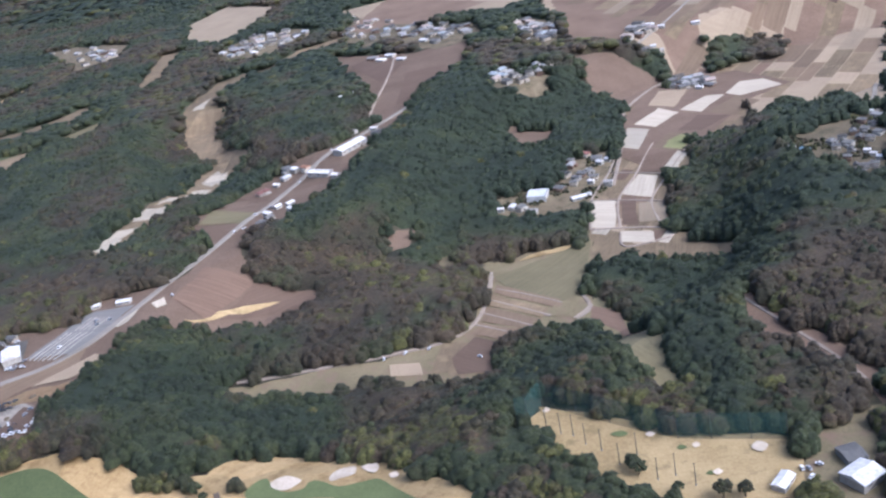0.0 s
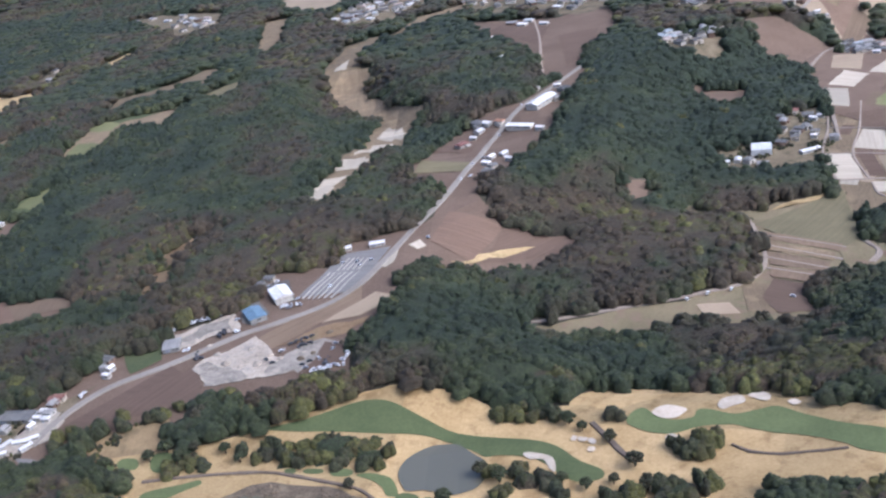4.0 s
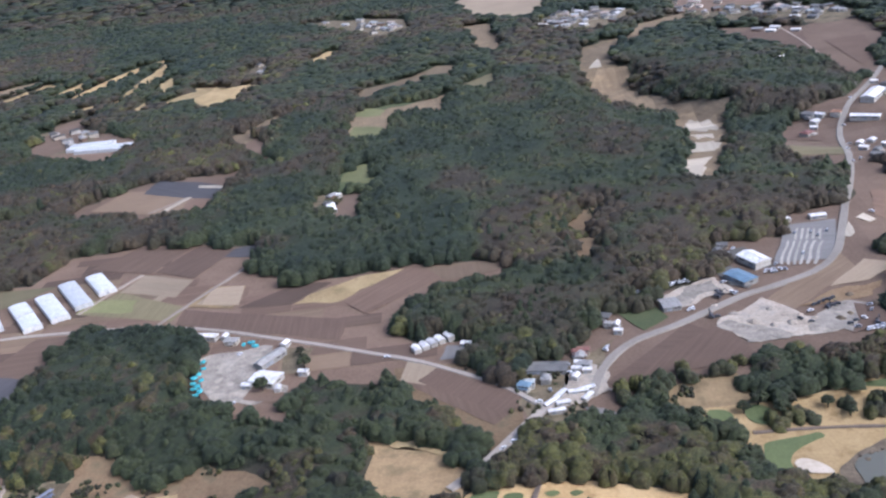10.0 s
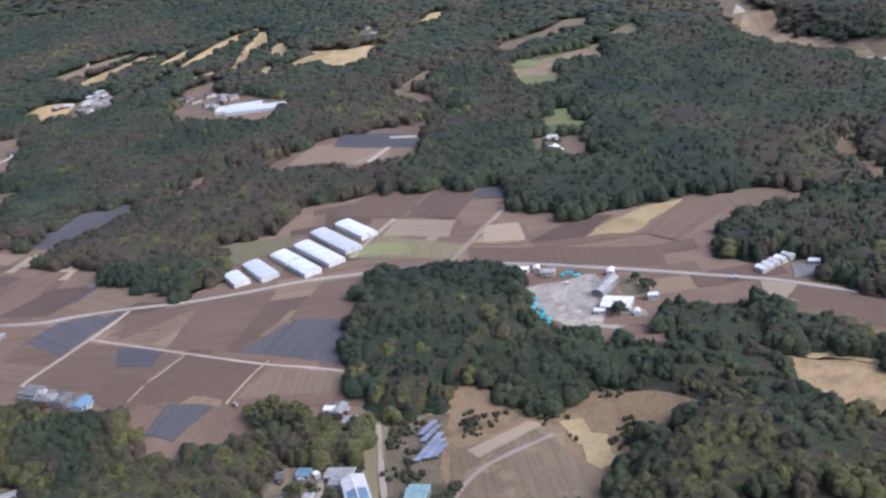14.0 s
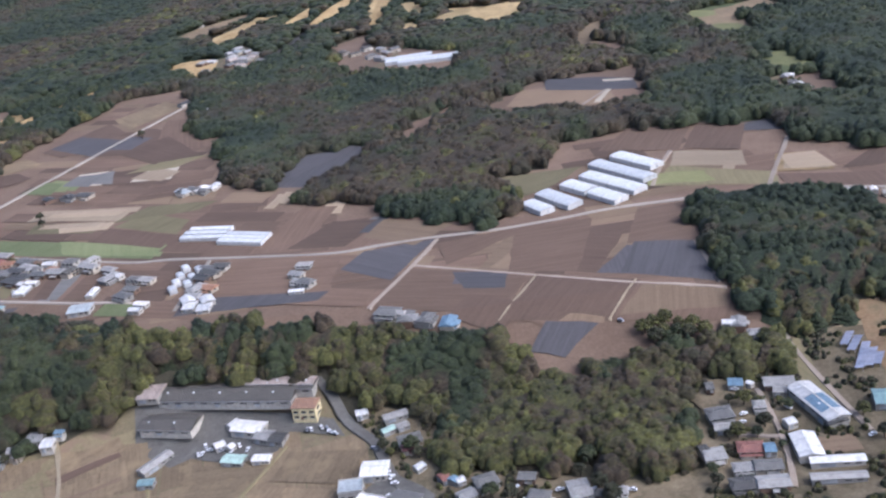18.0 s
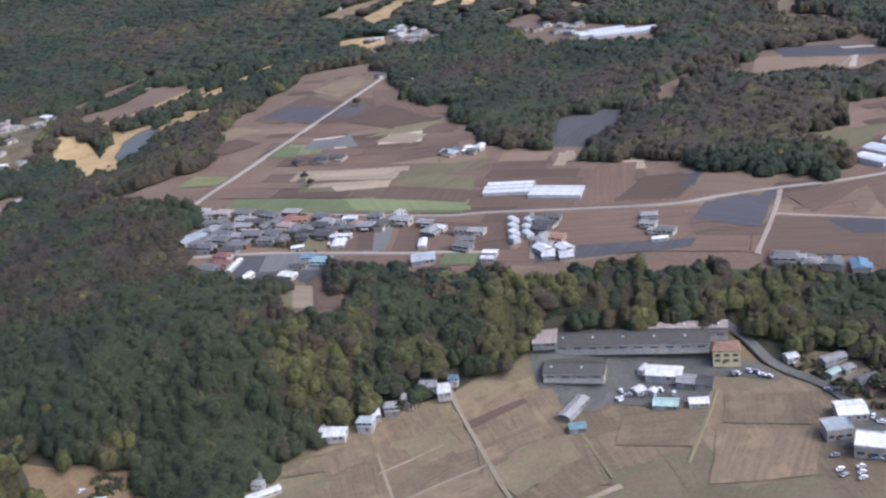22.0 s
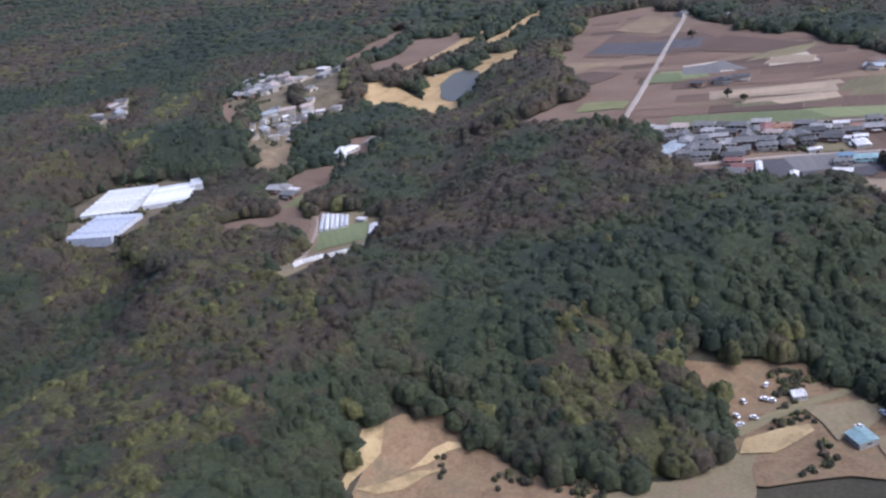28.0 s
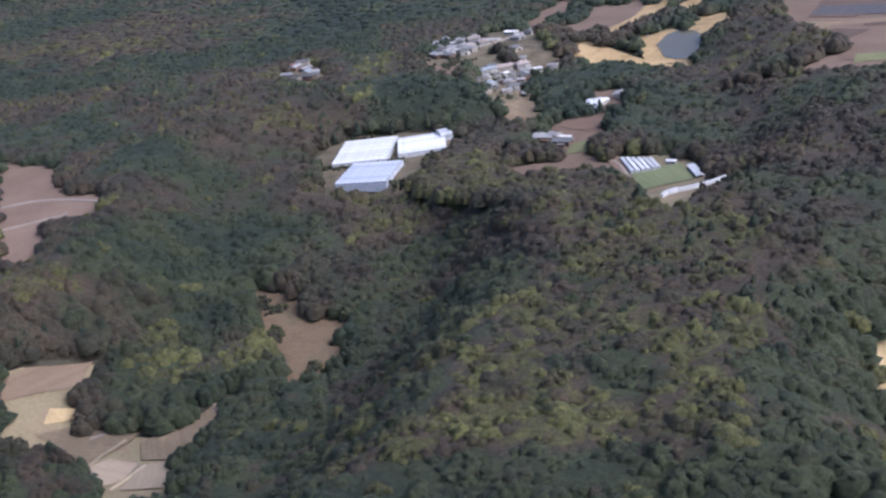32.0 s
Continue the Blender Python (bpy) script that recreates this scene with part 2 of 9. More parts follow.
def sheet(name, outline, material, lift, label, category):
    """A piece of ground cover that follows the land."""
    bm = bmesh.new()
    f = bm.faces.new([bm.verts.new((x, y, 0)) for x, y in outline])
    bmesh.ops.triangulate(bm, faces=[f])
    xs, ys = [p[0] for p in outline], [p[1] for p in outline]
    for axis, low, high in ((0, min(xs), max(xs)), (1, min(ys), max(ys))):
        normal = (1, 0, 0) if axis == 0 else (0, 1, 0)
        for k in range(math.ceil(low / GRID), math.floor(high / GRID) + 1):
            at = (k * GRID, 0, 0) if axis == 0 else (0, k * GRID, 0)
            bmesh.ops.bisect_plane(bm, geom=bm.verts[:] + bm.edges[:] + bm.faces[:], plane_co=at, plane_no=normal)
    ds = [p[0] - p[1] for p in outline]
    for k in range(math.ceil(min(ds) / GRID), math.floor(max(ds) / GRID) + 1):
        bmesh.ops.bisect_plane(bm, geom=bm.verts[:] + bm.edges[:] + bm.faces[:], plane_co=(k * GRID, 0, 0), plane_no=(1, -1, 0))
    co = np.array([v.co[:2] for v in bm.verts])
    zs = facet(co[:, 0], co[:, 1]) + lift
    for v, z in zip(bm.verts, zs):
        v.co.z = z
    bm.normal_update()
    turned = [fc for fc in bm.faces if fc.normal.z < 0]
    bmesh.ops.reverse_faces(bm, faces=turned)
    uv = bm.loops.layers.uv.new("UVMap")
    ends = max(zip(outline, outline[1:] + outline[:1]), key=lambda e: math.dist(*e))
    ang = math.atan2(ends[1][1] - ends[0][1], ends[1][0] - ends[0][0])
    c, s = math.cos(ang), math.sin(ang)
    for fc in bm.faces:
        for lp in fc.loops:
            x, y = lp.vert.co[:2]
            lp[uv].uv = (x * c + y * s, y * c - x * s)
    me = bpy.data.meshes.new(name)
    bm.to_mesh(me)
    bm.free()
    me.materials.append(material)
    return tagged(new(name, me), label, category, kind="structure")


def ragged(outline, step, off):
    """An outline with natural, uneven edges."""
    out = []
    for (ax, ay), (bx, by) in zip(outline, outline[1:] + outline[:1]):
        n = max(1, int(math.dist((ax, ay), (bx, by)) / step))
        for k in range(n):
            u = k / n
            x, y = ax + (bx - ax) * u, ay + (by - ay) * u
            out.append((x + off * noise.noise((x / 9, y / 9, 0.5)) * 2, y + off * noise.noise((x / 9, y / 9, 7.5)) * 2))
    return out


WORDS = {"cart": "narrow brown golf cart path", "soil": "bare brown soil", "stubble": "pale brown rice stubble", "pasture": "dry brownish pasture", "yard": "trodden earth and weeds between houses",
         "straw": "dry straw-coloured grass", "clay": "bare orange clay with weeds", "meadow": "dull green meadow grass", "mulch": "grey plastic-mulched rows",
         "green": "bright green crop rows", "earth": "dark freshly tilled soil", "olive": "weedy olive-green rows", "tan": "dry tan soil", "brown": "brown tilled soil in rows",
         "grey": "grey gravel and film", "pale": "pale film-covered rows", "tanbrown": "dry light-brown tilled soil", "lime": "yellow-green grass", "gravel": "pale trampled gravel",
         "ochre": "bare ochre earth", "bay": "pale worn paving", "rubble": "grey trampled rubble", "rough": "straw-yellow winter golf rough", "fairway": "mown green golf turf", "bunker": "white sand bunker", "water": "still grey-brown pond water",
         "bank": "rocky brown pond bank", "asphalt": "worn grey asphalt lane", "dirt": "narrow brown farm lane", "tarmac": "dark patched tarmac", "path": "pale dirt farm track", "floor": "dark leaf litter"}


def clearing(kind, outline):
    outline = ragged(outline, 9.0, 2.4)
    CLEARINGS.append(outline)
    if kind in ("yard", "clay"):
        YARD_GROUND.append((outline, 0.62 if kind == "yard" else 0.7))
    sheet("clearing", outline, LAND[kind], 0.02 + 0.0016 * len(CLEARINGS), "open ground of " + WORDS[kind] + " between woods", "ground")


def grove(outline):
    GROVES.append(outline)


def scrub(outline):
    SCRUB.append(outline)


def bamboo(outline):
    BAMBOO.append(outline)


def field(kind, outline):
    SHEETS.append(kind)
    PLOTS.append(outline)
    outline = ragged(outline, 3.0 if kind in ("gravel", "rubble") else 6.0, 3.0 if kind in ("gravel", "rubble") else 2.0 if kind in ("clay", "straw", "lime", "pasture") else 0.5)
    sheet("field", outline, LAND[kind], 0.42 + 0.0005 * len(SHEETS), "farm field of " + WORDS[kind], "field")


def strips(outline, rot, length, width, kinds, lift):
    """Farm plots side by side over a stretch of open land."""
    c, s = math.cos(radians(rot)), math.sin(radians(rot))
    us = [x * c + y * s for x, y in outline]
    vs = [y * c - x * s for x, y in outline]
    v = min(vs)
    while v < max(vs):
        deep = width * random.uniform(0.7, 1.4)
        u = min(us) - random.uniform(0, length)
        while u < max(us):
            long = length * random.uniform(0.6, 1.5)
            ring = [(a * c - b * s, a * s + b * c) for a, b in ((u, v), (u + long, v), (u + long, v + deep), (u, v + deep))]
            if inside(outline, np.array([q[0] for q in ring]), np.array([q[1] for q in ring])).all() and random.random() < 0.8:
                kind = random.choice(kinds)
                sheet("field", ring, LAND[kind], lift + 0.0005 * (len(scene.objects) % 400), "farm plot of " + WORDS[kind], "field")
            u += long + 0.7
        v += deep + 0.7


def golf(kind, outline):
    n = len(outline)
    smooth = []
    for i in range(n):  # rounded outline
        p0, p1, p2, p3 = (Vector(outline[(i + k) % n]) for k in (-1, 0, 1, 2))
        for u in (0.0, 0.25, 0.5, 0.75):
            q = 0.5 * (2 * p1 + (p2 - p0) * u + (2 * p0 - 5 * p1 + 4 * p2 - p3) * u * u + (3 * p1 - p0 - 3 * p2 + p3) * u ** 3)
            smooth.append((q.x, q.y))
    if kind in ("bank", "water"):
        smooth = ragged(smooth, 2.5, 1.3)
    if kind == "rough":
        CLEARINGS.append(smooth)
    lift = {"rough": 0.3, "fairway": 0.5, "bank": 0.45, "bunker": 0.75, "water": 0.7}[kind] + 0.001 * (len(scene.objects) % 100)
    sheet({"water": "pond", "bank": "pond_bank"}.get(kind, "golf_" + kind), smooth, LAND[kind], lift, WORDS[kind], {"water": "pond"}.get(kind, "golf course"))


def road(kind, width, line):
    pts = [Vector(p) for p in line]
    dense = []
    for i in range(len(pts) - 1):  # smooth centre line
        p0, p1, p2, p3 = pts[max(i - 1, 0)], pts[i], pts[i + 1], pts[min(i + 2, len(pts) - 1)]
        k = max(2, int((p2 - p1).length / 4))
        for j in range(k):
            u = j / k
            dense.append(0.5 * (2 * p1 + (p2 - p0) * u + (2 * p0 - 5 * p1 + 4 * p2 - p3) * u * u + (3 * p1 - p0 - 3 * p2 + p3) * u ** 3))
    dense.append(pts[-1])
    LANES.append((np.array(dense), width))
    bm = bmesh.new()
    rows = []
    for i, p in enumerate(dense):
        d = (dense[min(i + 1, len(dense) - 1)] - dense[max(i - 1, 0)]).normalized()
        side = Vector((-d.y, d.x)) * (width / 2 + random.uniform(-0.12, 0.12))
        z = float(facet(p.x, p.y)) + (0.66 if kind in ("asphalt", "tarmac") else 0.92 if kind == "cart" else 0.59) + 0.0008 * len(LANES)
        a, b = p + side, p - side
        a2, b2 = p + side * (1 + 0.6 / width), p - side * (1 + 0.6 / width)
        rows.append([bm.verts.new((q.x, q.y, z - (0 if k in (1, 2) else 0.5))) for k, q in enumerate((a2, a, b, b2))])
    for r, s in zip(rows, rows[1:]):
        for k in range(3):
            bm.faces.new((r[k], r[k + 1], s[k + 1], s[k]))
    bm.normal_update()
    bmesh.ops.reverse_faces(bm, faces=[f for f in bm.faces if f.normal.z < 0])
    me = bpy.data.meshes.new("road")
    bm.to_mesh(me)
    bm.free()
    me.materials.append(LAND[kind])
    tagged(new("road" if kind in ("asphalt", "tarmac") else "farm_track", me), WORDS[kind] + " across the fields", "road", kind="structure")


clearing("pasture", [(-1389, 289), (-1384, 296), (-1366, 310), (-1367, 294), (-1363, 276), (-1351, 269), (-1337, 267), (-1326, 274), (-1318, 282), (-1310, 284), (-1315, 263), (-1320, 250), (-1317, 222), (-1339, 225), (-1350, 242), (-1359, 256), (-1371, 264), (-1379, 263), (-1385, 267)])
clearing("clay", [(-1329, 377), (-1304, 362), (-1294, 345), (-1285, 322), (-1284, 295), (-1299, 282), (-1304, 315), (-1315, 345)])
clearing("yard", [(-1303, 510), (-1297, 524), (-1286, 532), (-1229, 517), (-1229, 498), (-1241, 460), (-1251, 438), (-1260, 426), (-1294, 448), (-1302, 487)])
clearing("clay", [(-353, 303), (-330, 310), (-320, 311), (-322, 297), (-334, 285), (-349, 287)])
clearing("pasture", [(-65, 437), (-63, 477), (-74, 502), (-52, 508), (-10, 517), (-5, 535), (-7, 487), (-11, 470), (-8, 442), (-12, 426), (-17, 410), (-33, 415), (-49, 406), (-53, 387), (-58, 369), (-73, 371), (-102, 372), (-103, 378), (-137, 369), (-178, 373), (-182, 389), (-141, 398), (-108, 401), (-77, 419)])
clearing("pasture", [(-12, 439), (-5, 440), (5, 428), (14, 358), (21, 338), (23, 319), (16, 317), (13, 338), (5, 362), (-6, 411), (-17, 420)])
clearing("stubble", [(-5, 535), (-4, 569), (13, 592), (22, 647), (24, 699), (38, 753), (73, 788), (113, 771), (116, 690), (104, 653), (70, 644), (59, 595), (44, 586), (39, 521), (53, 499), (69, 478), (67, 462), (37, 479), (8, 489), (-7, 483)])
clearing("tan", [(73, 779), (74, 823), (43, 847), (39, 903), (-27, 1004), (-26, 1093), (285, 955), (181, 602), (164, 601), (149, 712), (116, 679), (113, 763)])
clearing("yard", [(109, 548), (116, 564), (152, 581), (165, 591), (175, 585), (144, 477), (134, 488), (130, 505), (112, 526)])
clearing("soil", [(56, 385), (70, 355), (83, 324), (89, 301), (88, 293), (80, 318), (65, 340), (57, 354)])
clearing("straw", [(-35, 309), (-30, 315), (-5, 300), (17, 287), (54, 280), (52, 257), (44, 231), (20, 236), (7, 264), (-1, 268), (-12, 281), (-30, 294)])
clearing("pasture", [(63, 282), (69, 291), (88, 296), (70, 232), (57, 232), (52, 259), (56, 274)])
clearing("yard", [(-64, 564), (-65, 592), (-39, 595), (-21, 595), (-16, 630), (-1, 641), (14, 643), (13, 593), (-4, 559), (-32, 550)])
clearing("soil", [(-56, 714), (-19, 700), (-31, 654), (-54, 686)])
clearing("soil", [(-6, 778), (37, 784), (32, 740), (23, 757)])
clearing("soil", [(-122, 537), (-107, 543), (-112, 522), (-125, 519)])
clearing("pasture", [(-100, 518), (-85, 519), (-77, 495), (-91, 500)])
clearing("soil", [(-236, 964), (-156, 923), (-97, 939), (-92, 851), (-127, 798), (-129, 739), (-148, 697), (-166, 743), (-172, 807), (-204, 877)])
clearing("yard", [(-179, 1020), (-102, 1014), (-81, 946), (-125, 927), (-160, 948)])
clearing("soil", [(-135, 748), (-129, 735), (-146, 666), (-160, 602), (-184, 549), (-203, 531), (-204, 503), (-190, 485), (-147, 478), (-163, 455), (-207, 431), (-231, 427), (-237, 411), (-236, 392), (-242, 373), (-253, 367), (-250, 334), (-266, 322), (-313, 323), (-313, 312), (-342, 312), (-356, 306), (-370, 287), (-388, 284), (-404, 310), (-398, 326), (-376, 344), (-365, 374), (-343, 369), (-344, 385), (-312, 403), (-306, 436), (-295, 437), (-277, 437), (-274, 463), (-250, 470), (-232, 477), (-223, 521), (-254, 552), (-240, 615), (-225, 646), (-208, 664), (-180, 672)])
clearing("stubble", [(-325, 954), (-303, 958), (-322, 887), (-325, 829), (-313, 795), (-285, 746), (-261, 698), (-267, 646), (-288, 552), (-301, 517), (-308, 541), (-298, 593), (-287, 723), (-318, 777), (-345, 804), (-355, 859), (-347, 927)])
clearing("stubble", [(-309, 947), (-282, 1019), (-239, 1048), (-235, 1017), (-273, 981), (-304, 919)])
clearing("stubble", [(-378, 480), (-359, 492), (-364, 458), (-360, 429), (-371, 425), (-374, 458)])
clearing("soil", [(-528, 561), (-498, 564), (-495, 514), (-517, 514)])
clearing("meadow", [(-544, 760), (-532, 779), (-504, 787), (-471, 788), (-466, 731), (-513, 746), (-503, 680), (-532, 682)])
clearing("meadow", [(-524, 600), (-518, 626), (-501, 622), (-492, 568), (-520, 568)])
clearing("soil", [(-625, 722), (-607, 723), (-586, 666), (-571, 628), (-610, 677)])
clearing("stubble", [(-472, 1120), (-440, 1121), (-421, 950), (-444, 956)])
clearing("soil", [(-545, 487), (-623, 503), (-660, 492), (-671, 458), (-703, 448), (-690, 424), (-679, 397), (-690, 387), (-711, 392), (-745, 410), (-765, 442), (-787, 446), (-742, 353), (-722, 308), (-646, 286), (-615, 289), (-613, 309), (-618, 347), (-610, 366), (-591, 369), (-579, 374), (-554, 368), (-541, 353), (-537, 327), (-526, 311), (-493, 299), (-492, 325), (-489, 330), (-452, 322), (-448, 330), (-432, 330), (-422, 329), (-420, 354), (-446, 354), (-460, 371), (-457, 384), (-439, 403), (-409, 409), (-408, 435), (-457, 442), (-485, 435), (-513, 425), (-545, 454)])
clearing("soil", [(-451, 335), (-427, 324), (-403, 302), (-397, 286), (-414, 268), (-427, 289), (-444, 307)])
clearing("ochre", [(-456, 281), (-444, 280), (-419, 264), (-423, 244), (-439, 234), (-453, 242)])
clearing("yard", [(-401, 326), (-383, 329), (-363, 347), (-382, 288), (-396, 281), (-406, 307)])
clearing("soil", [(-700, 565), (-686, 601), (-653, 613), (-605, 603), (-593, 630), (-599, 549), (-628, 541), (-680, 561)])
clearing("pasture", [(-604, 281), (-581, 283), (-558, 289), (-536, 272), (-522, 267), (-518, 218), (-597, 231)])
clearing("straw", [(-422, 237), (-408, 246), (-396, 251), (-404, 219), (-425, 219)])
clearing("stubble", [(-541, 755), (-462, 800), (-466, 732), (-501, 743), (-502, 674), (-536, 691)])
clearing("yard", [(-642, 193), (-636, 267), (-632, 267), (-606, 260), (-598, 282), (-584, 282), (-563, 281), (-535, 269), (-569, 171)])
clearing("soil", [(-980, 567), (-878, 601), (-845, 488), (-796, 453), (-754, 435), (-751, 416), (-700, 388), (-684, 393), (-632, 389), (-573, 390), (-609, 364), (-615, 349), (-611, 302), (-601, 279), (-641, 285), (-646, 281), (-673, 274), (-692, 278), (-696, 293), (-756, 312), (-801, 322), (-830, 315), (-879, 336)])
clearing("soil", [(-705, 571), (-668, 627), (-593, 638), (-601, 557), (-651, 557), (-687, 555)])
clearing("soil", [(-1100, 512), (-1047, 497), (-1016, 528), (-1020, 623), (-984, 742), (-935, 750), (-915, 686), (-905, 634), (-861, 548), (-853, 500), (-821, 480), (-797, 486), (-799, 450), (-772, 429), (-747, 411), (-701, 389), (-687, 403), (-624, 420), (-673, 285), (-712, 297), (-761, 313), (-805, 320), (-836, 314), (-850, 324), (-884, 339), (-919, 354), (-918, 347), (-907, 311), (-930, 309), (-940, 341), (-985, 365), (-1003, 408), (-994, 433), (-1009, 452)])
clearing("mulch", [(-823, 482), (-807, 533), (-771, 538), (-773, 506), (-800, 476)])
clearing("soil", [(-752, 531), (-743, 577), (-735, 573), (-742, 526)])
clearing("pasture", [(-872, 281), (-850, 287), (-843, 292), (-833, 294), (-797, 295), (-771, 290), (-760, 273), (-746, 260), (-740, 237), (-723, 225), (-708, 203), (-718, 165), (-932, 220), (-932, 264), (-909, 271), (-888, 277)])
clearing("yard", [(-756, 279), (-750, 277), (-728, 272), (-725, 250), (-719, 234), (-693, 226), (-669, 218), (-645, 216), (-632, 265), (-607, 267), (-641, 171), (-731, 194), (-746, 254)])
clearing("pasture", [(-924, 257), (-917, 264), (-903, 270), (-882, 277), (-860, 284), (-841, 282), (-831, 277), (-868, 176), (-949, 195), (-941, 227), (-941, 242), (-938, 250)])
clearing("clay", [(-1017, 255), (-998, 258), (-980, 256), (-970, 246), (-964, 225), (-968, 197), (-1021, 207), (-1010, 244)])
clearing("soil", [(-1129, 721), (-1119, 765), (-1098, 769), (-1092, 711), (-1104, 682)])
clearing("clay", [(-1019, 258), (-1000, 259), (-973, 250), (-974, 235), (-992, 230), (-1009, 240)])
clearing("clay", [(-1119, 235), (-1110, 240), (-1093, 243), (-1085, 234), (-1075, 228), (-1066, 214), (-1051, 213), (-1060, 173), (-1122, 186)])
clearing("pasture", [(-1052, 210), (-1036, 211), (-1007, 221), (-1026, 169), (-1060, 177)])
clearing("soil", [(-1127, 719), (-1091, 756), (-1071, 802), (-1056, 812), (-1084, 729), (-1119, 674)])
clearing("yard", [(-1207, 589), (-1187, 627), (-1206, 721), (-1175, 720), (-1164, 685), (-1159, 608), (-1180, 586), (-1189, 535)])
clearing("pasture", [(-1196, 482), (-1174, 476), (-1165, 454), (-1174, 440)])
clearing("soil", [(-1206, 432), (-1186, 441), (-1170, 446), (-1164, 439), (-1167, 399), (-1193, 392)])
clearing("soil", [(-1487, 533), (-1447, 516), (-1424, 458), (-1391, 436), (-1387, 409), (-1405, 397), (-1394, 356), (-1408, 340)])
clearing("pasture", [(-1159, 428), (-1155, 436), (-1137, 433), (-1120, 409), (-1122, 360), (-1152, 322), (-1158, 351)])
clearing("soil", [(-1210, 443), (-1197, 444), (-1178, 444), (-1159, 427), (-1159, 399), (-1180, 419), (-1195, 421)])
clearing("soil", [(-1184, 488), (-1170, 505), (-1149, 506), (-1155, 463), (-1177, 439)])
clearing("stubble", [(-1203, 550), (-1185, 567), (-1188, 505), (-1200, 505)])
clearing("soil", [(-1159, 519), (-1148, 551), (-1129, 548), (-1136, 499)])
clearing("yard", [(-1217, 583), (-1181, 608), (-1186, 555), (-1209, 529)])
clearing("soil", [(-1249, 654), (-1225, 684), (-1205, 689), (-1206, 666), (-1222, 631), (-1227, 559)])
clearing("straw", [(-811, 1018), (-793, 1004), (-795, 927), (-804, 932)])
clearing("straw", [(-727, 939), (-695, 929), (-677, 888), (-694, 844)])
clearing("soil", [(-822, 820), (-778, 803), (-713, 754), (-720, 680), (-804, 744)])
clearing("stubble", [(-630, 735), (-611, 788), (-598, 783), (-618, 706)])
clearing("straw", [(-967, 943), (-931, 1049), (-921, 1027), (-954, 909)])
clearing("straw", [(-889, 978), (-873, 1076), (-870, 1053), (-878, 964)])
clearing("straw", [(-865, 957), (-845, 1071), (-823, 1092), (-836, 1018), (-857, 926)])
clearing("straw", [(-809, 997), (-794, 1041), (-794, 896), (-800, 915)])
clearing("straw", [(-732, 889), (-695, 922), (-646, 913), (-681, 830), (-716, 876)])
clearing("soil", [(-821, 805), (-790, 792), (-713, 747), (-728, 682), (-797, 719)])
clearing("soil", [(-749, 560), (-723, 596), (-698, 617), (-749, 524)])
clearing("yard", [(-1197, 642), (-1179, 645), (-1164, 627), (-1178, 594)])
clearing("yard", [(-393, 1061), (-376, 1125), (-312, 1140), (-276, 1102), (-311, 1008), (-340, 1003)])
clearing("straw", [(-720, 914), (-673, 929), (-649, 918), (-670, 829), (-697, 840)])
clearing("straw", [(-626, 1024), (-603, 1033), (-602, 979), (-621, 986)])
clearing("yard", [(-693, 1260), (-650, 1274), (-546, 1212), (-551, 1117), (-613, 1160)])
clearing("yard", [(-961, 832), (-928, 854), (-899, 784), (-939, 778)])
clearing("yard", [(-377, 1081), (-341, 1100), (-315, 1082), (-349, 1020)])
clearing("yard", [(-52, 783), (-22, 781), (-26, 753), (-53, 746)])
clearing("yard", [(-537, 562), (-518, 568), (-510, 551), (-525, 525)])
clearing("straw", [(-1122, 235), (-1113, 238), (-1128, 199), (-1128, 205)])
strips([(73, 791), (74, 832), (43, 856), (39, 912), (-27, 1011), (-26, 1096), (285, 957), (181, 608), (164, 606), (149, 722), (116, 692), (113, 772)], 63, 40, 13, ('stubble', 'tan', 'tanbrown', 'brown', 'stubble', 'tanbrown'), 0.2)
strips([(-5, 535), (-4, 570), (13, 593), (22, 647), (24, 700), (38, 755), (73, 791), (113, 772), (116, 692), (104, 669), (70, 655), (59, 602), (44, 590), (39, 522), (53, 500), (69, 479), (67, 475), (37, 492), (8, 504), (-7, 489)], 63, 17, 7, ('stubble', 'tan', 'pale', 'brown', 'tanbrown', 'stubble'), 0.2)
strips([(-65, 438), (-63, 478), (-74, 503), (-52, 511), (-10, 519), (-5, 535), (-7, 489), (-11, 470), (-8, 443), (-12, 431), (-17, 422), (-33, 428), (-49, 412), (-53, 391), (-58, 380), (-73, 382), (-102, 384), (-103, 390), (-137, 380), (-178, 384), (-182, 392), (-141, 401), (-108, 404), (-77, 421)], 85, 24, 10, ('pasture', 'tanbrown', 'stubble'), 0.2)
strips([(-545, 489), (-623, 506), (-660, 494), (-671, 460), (-703, 450), (-690, 429), (-679, 397), (-690, 390), (-711, 394), (-745, 412), (-765, 444), (-787, 449), (-742, 357), (-722, 316), (-646, 296), (-615, 299), (-613, 309), (-618, 348), (-610, 373), (-591, 380), (-579, 386), (-554, 377), (-541, 357), (-537, 331), (-526, 320), (-493, 309), (-492, 327), (-489, 341), (-452, 332), (-448, 339), (-432, 341), (-422, 336), (-420, 356), (-446, 357), (-460, 372), (-457, 389), (-439, 414), (-409, 419), (-408, 438), (-457, 445), (-485, 438), (-513, 428), (-545, 456)], 6, 34, 11, ('brown', 'earth', 'tanbrown', 'brown'), 0.2)
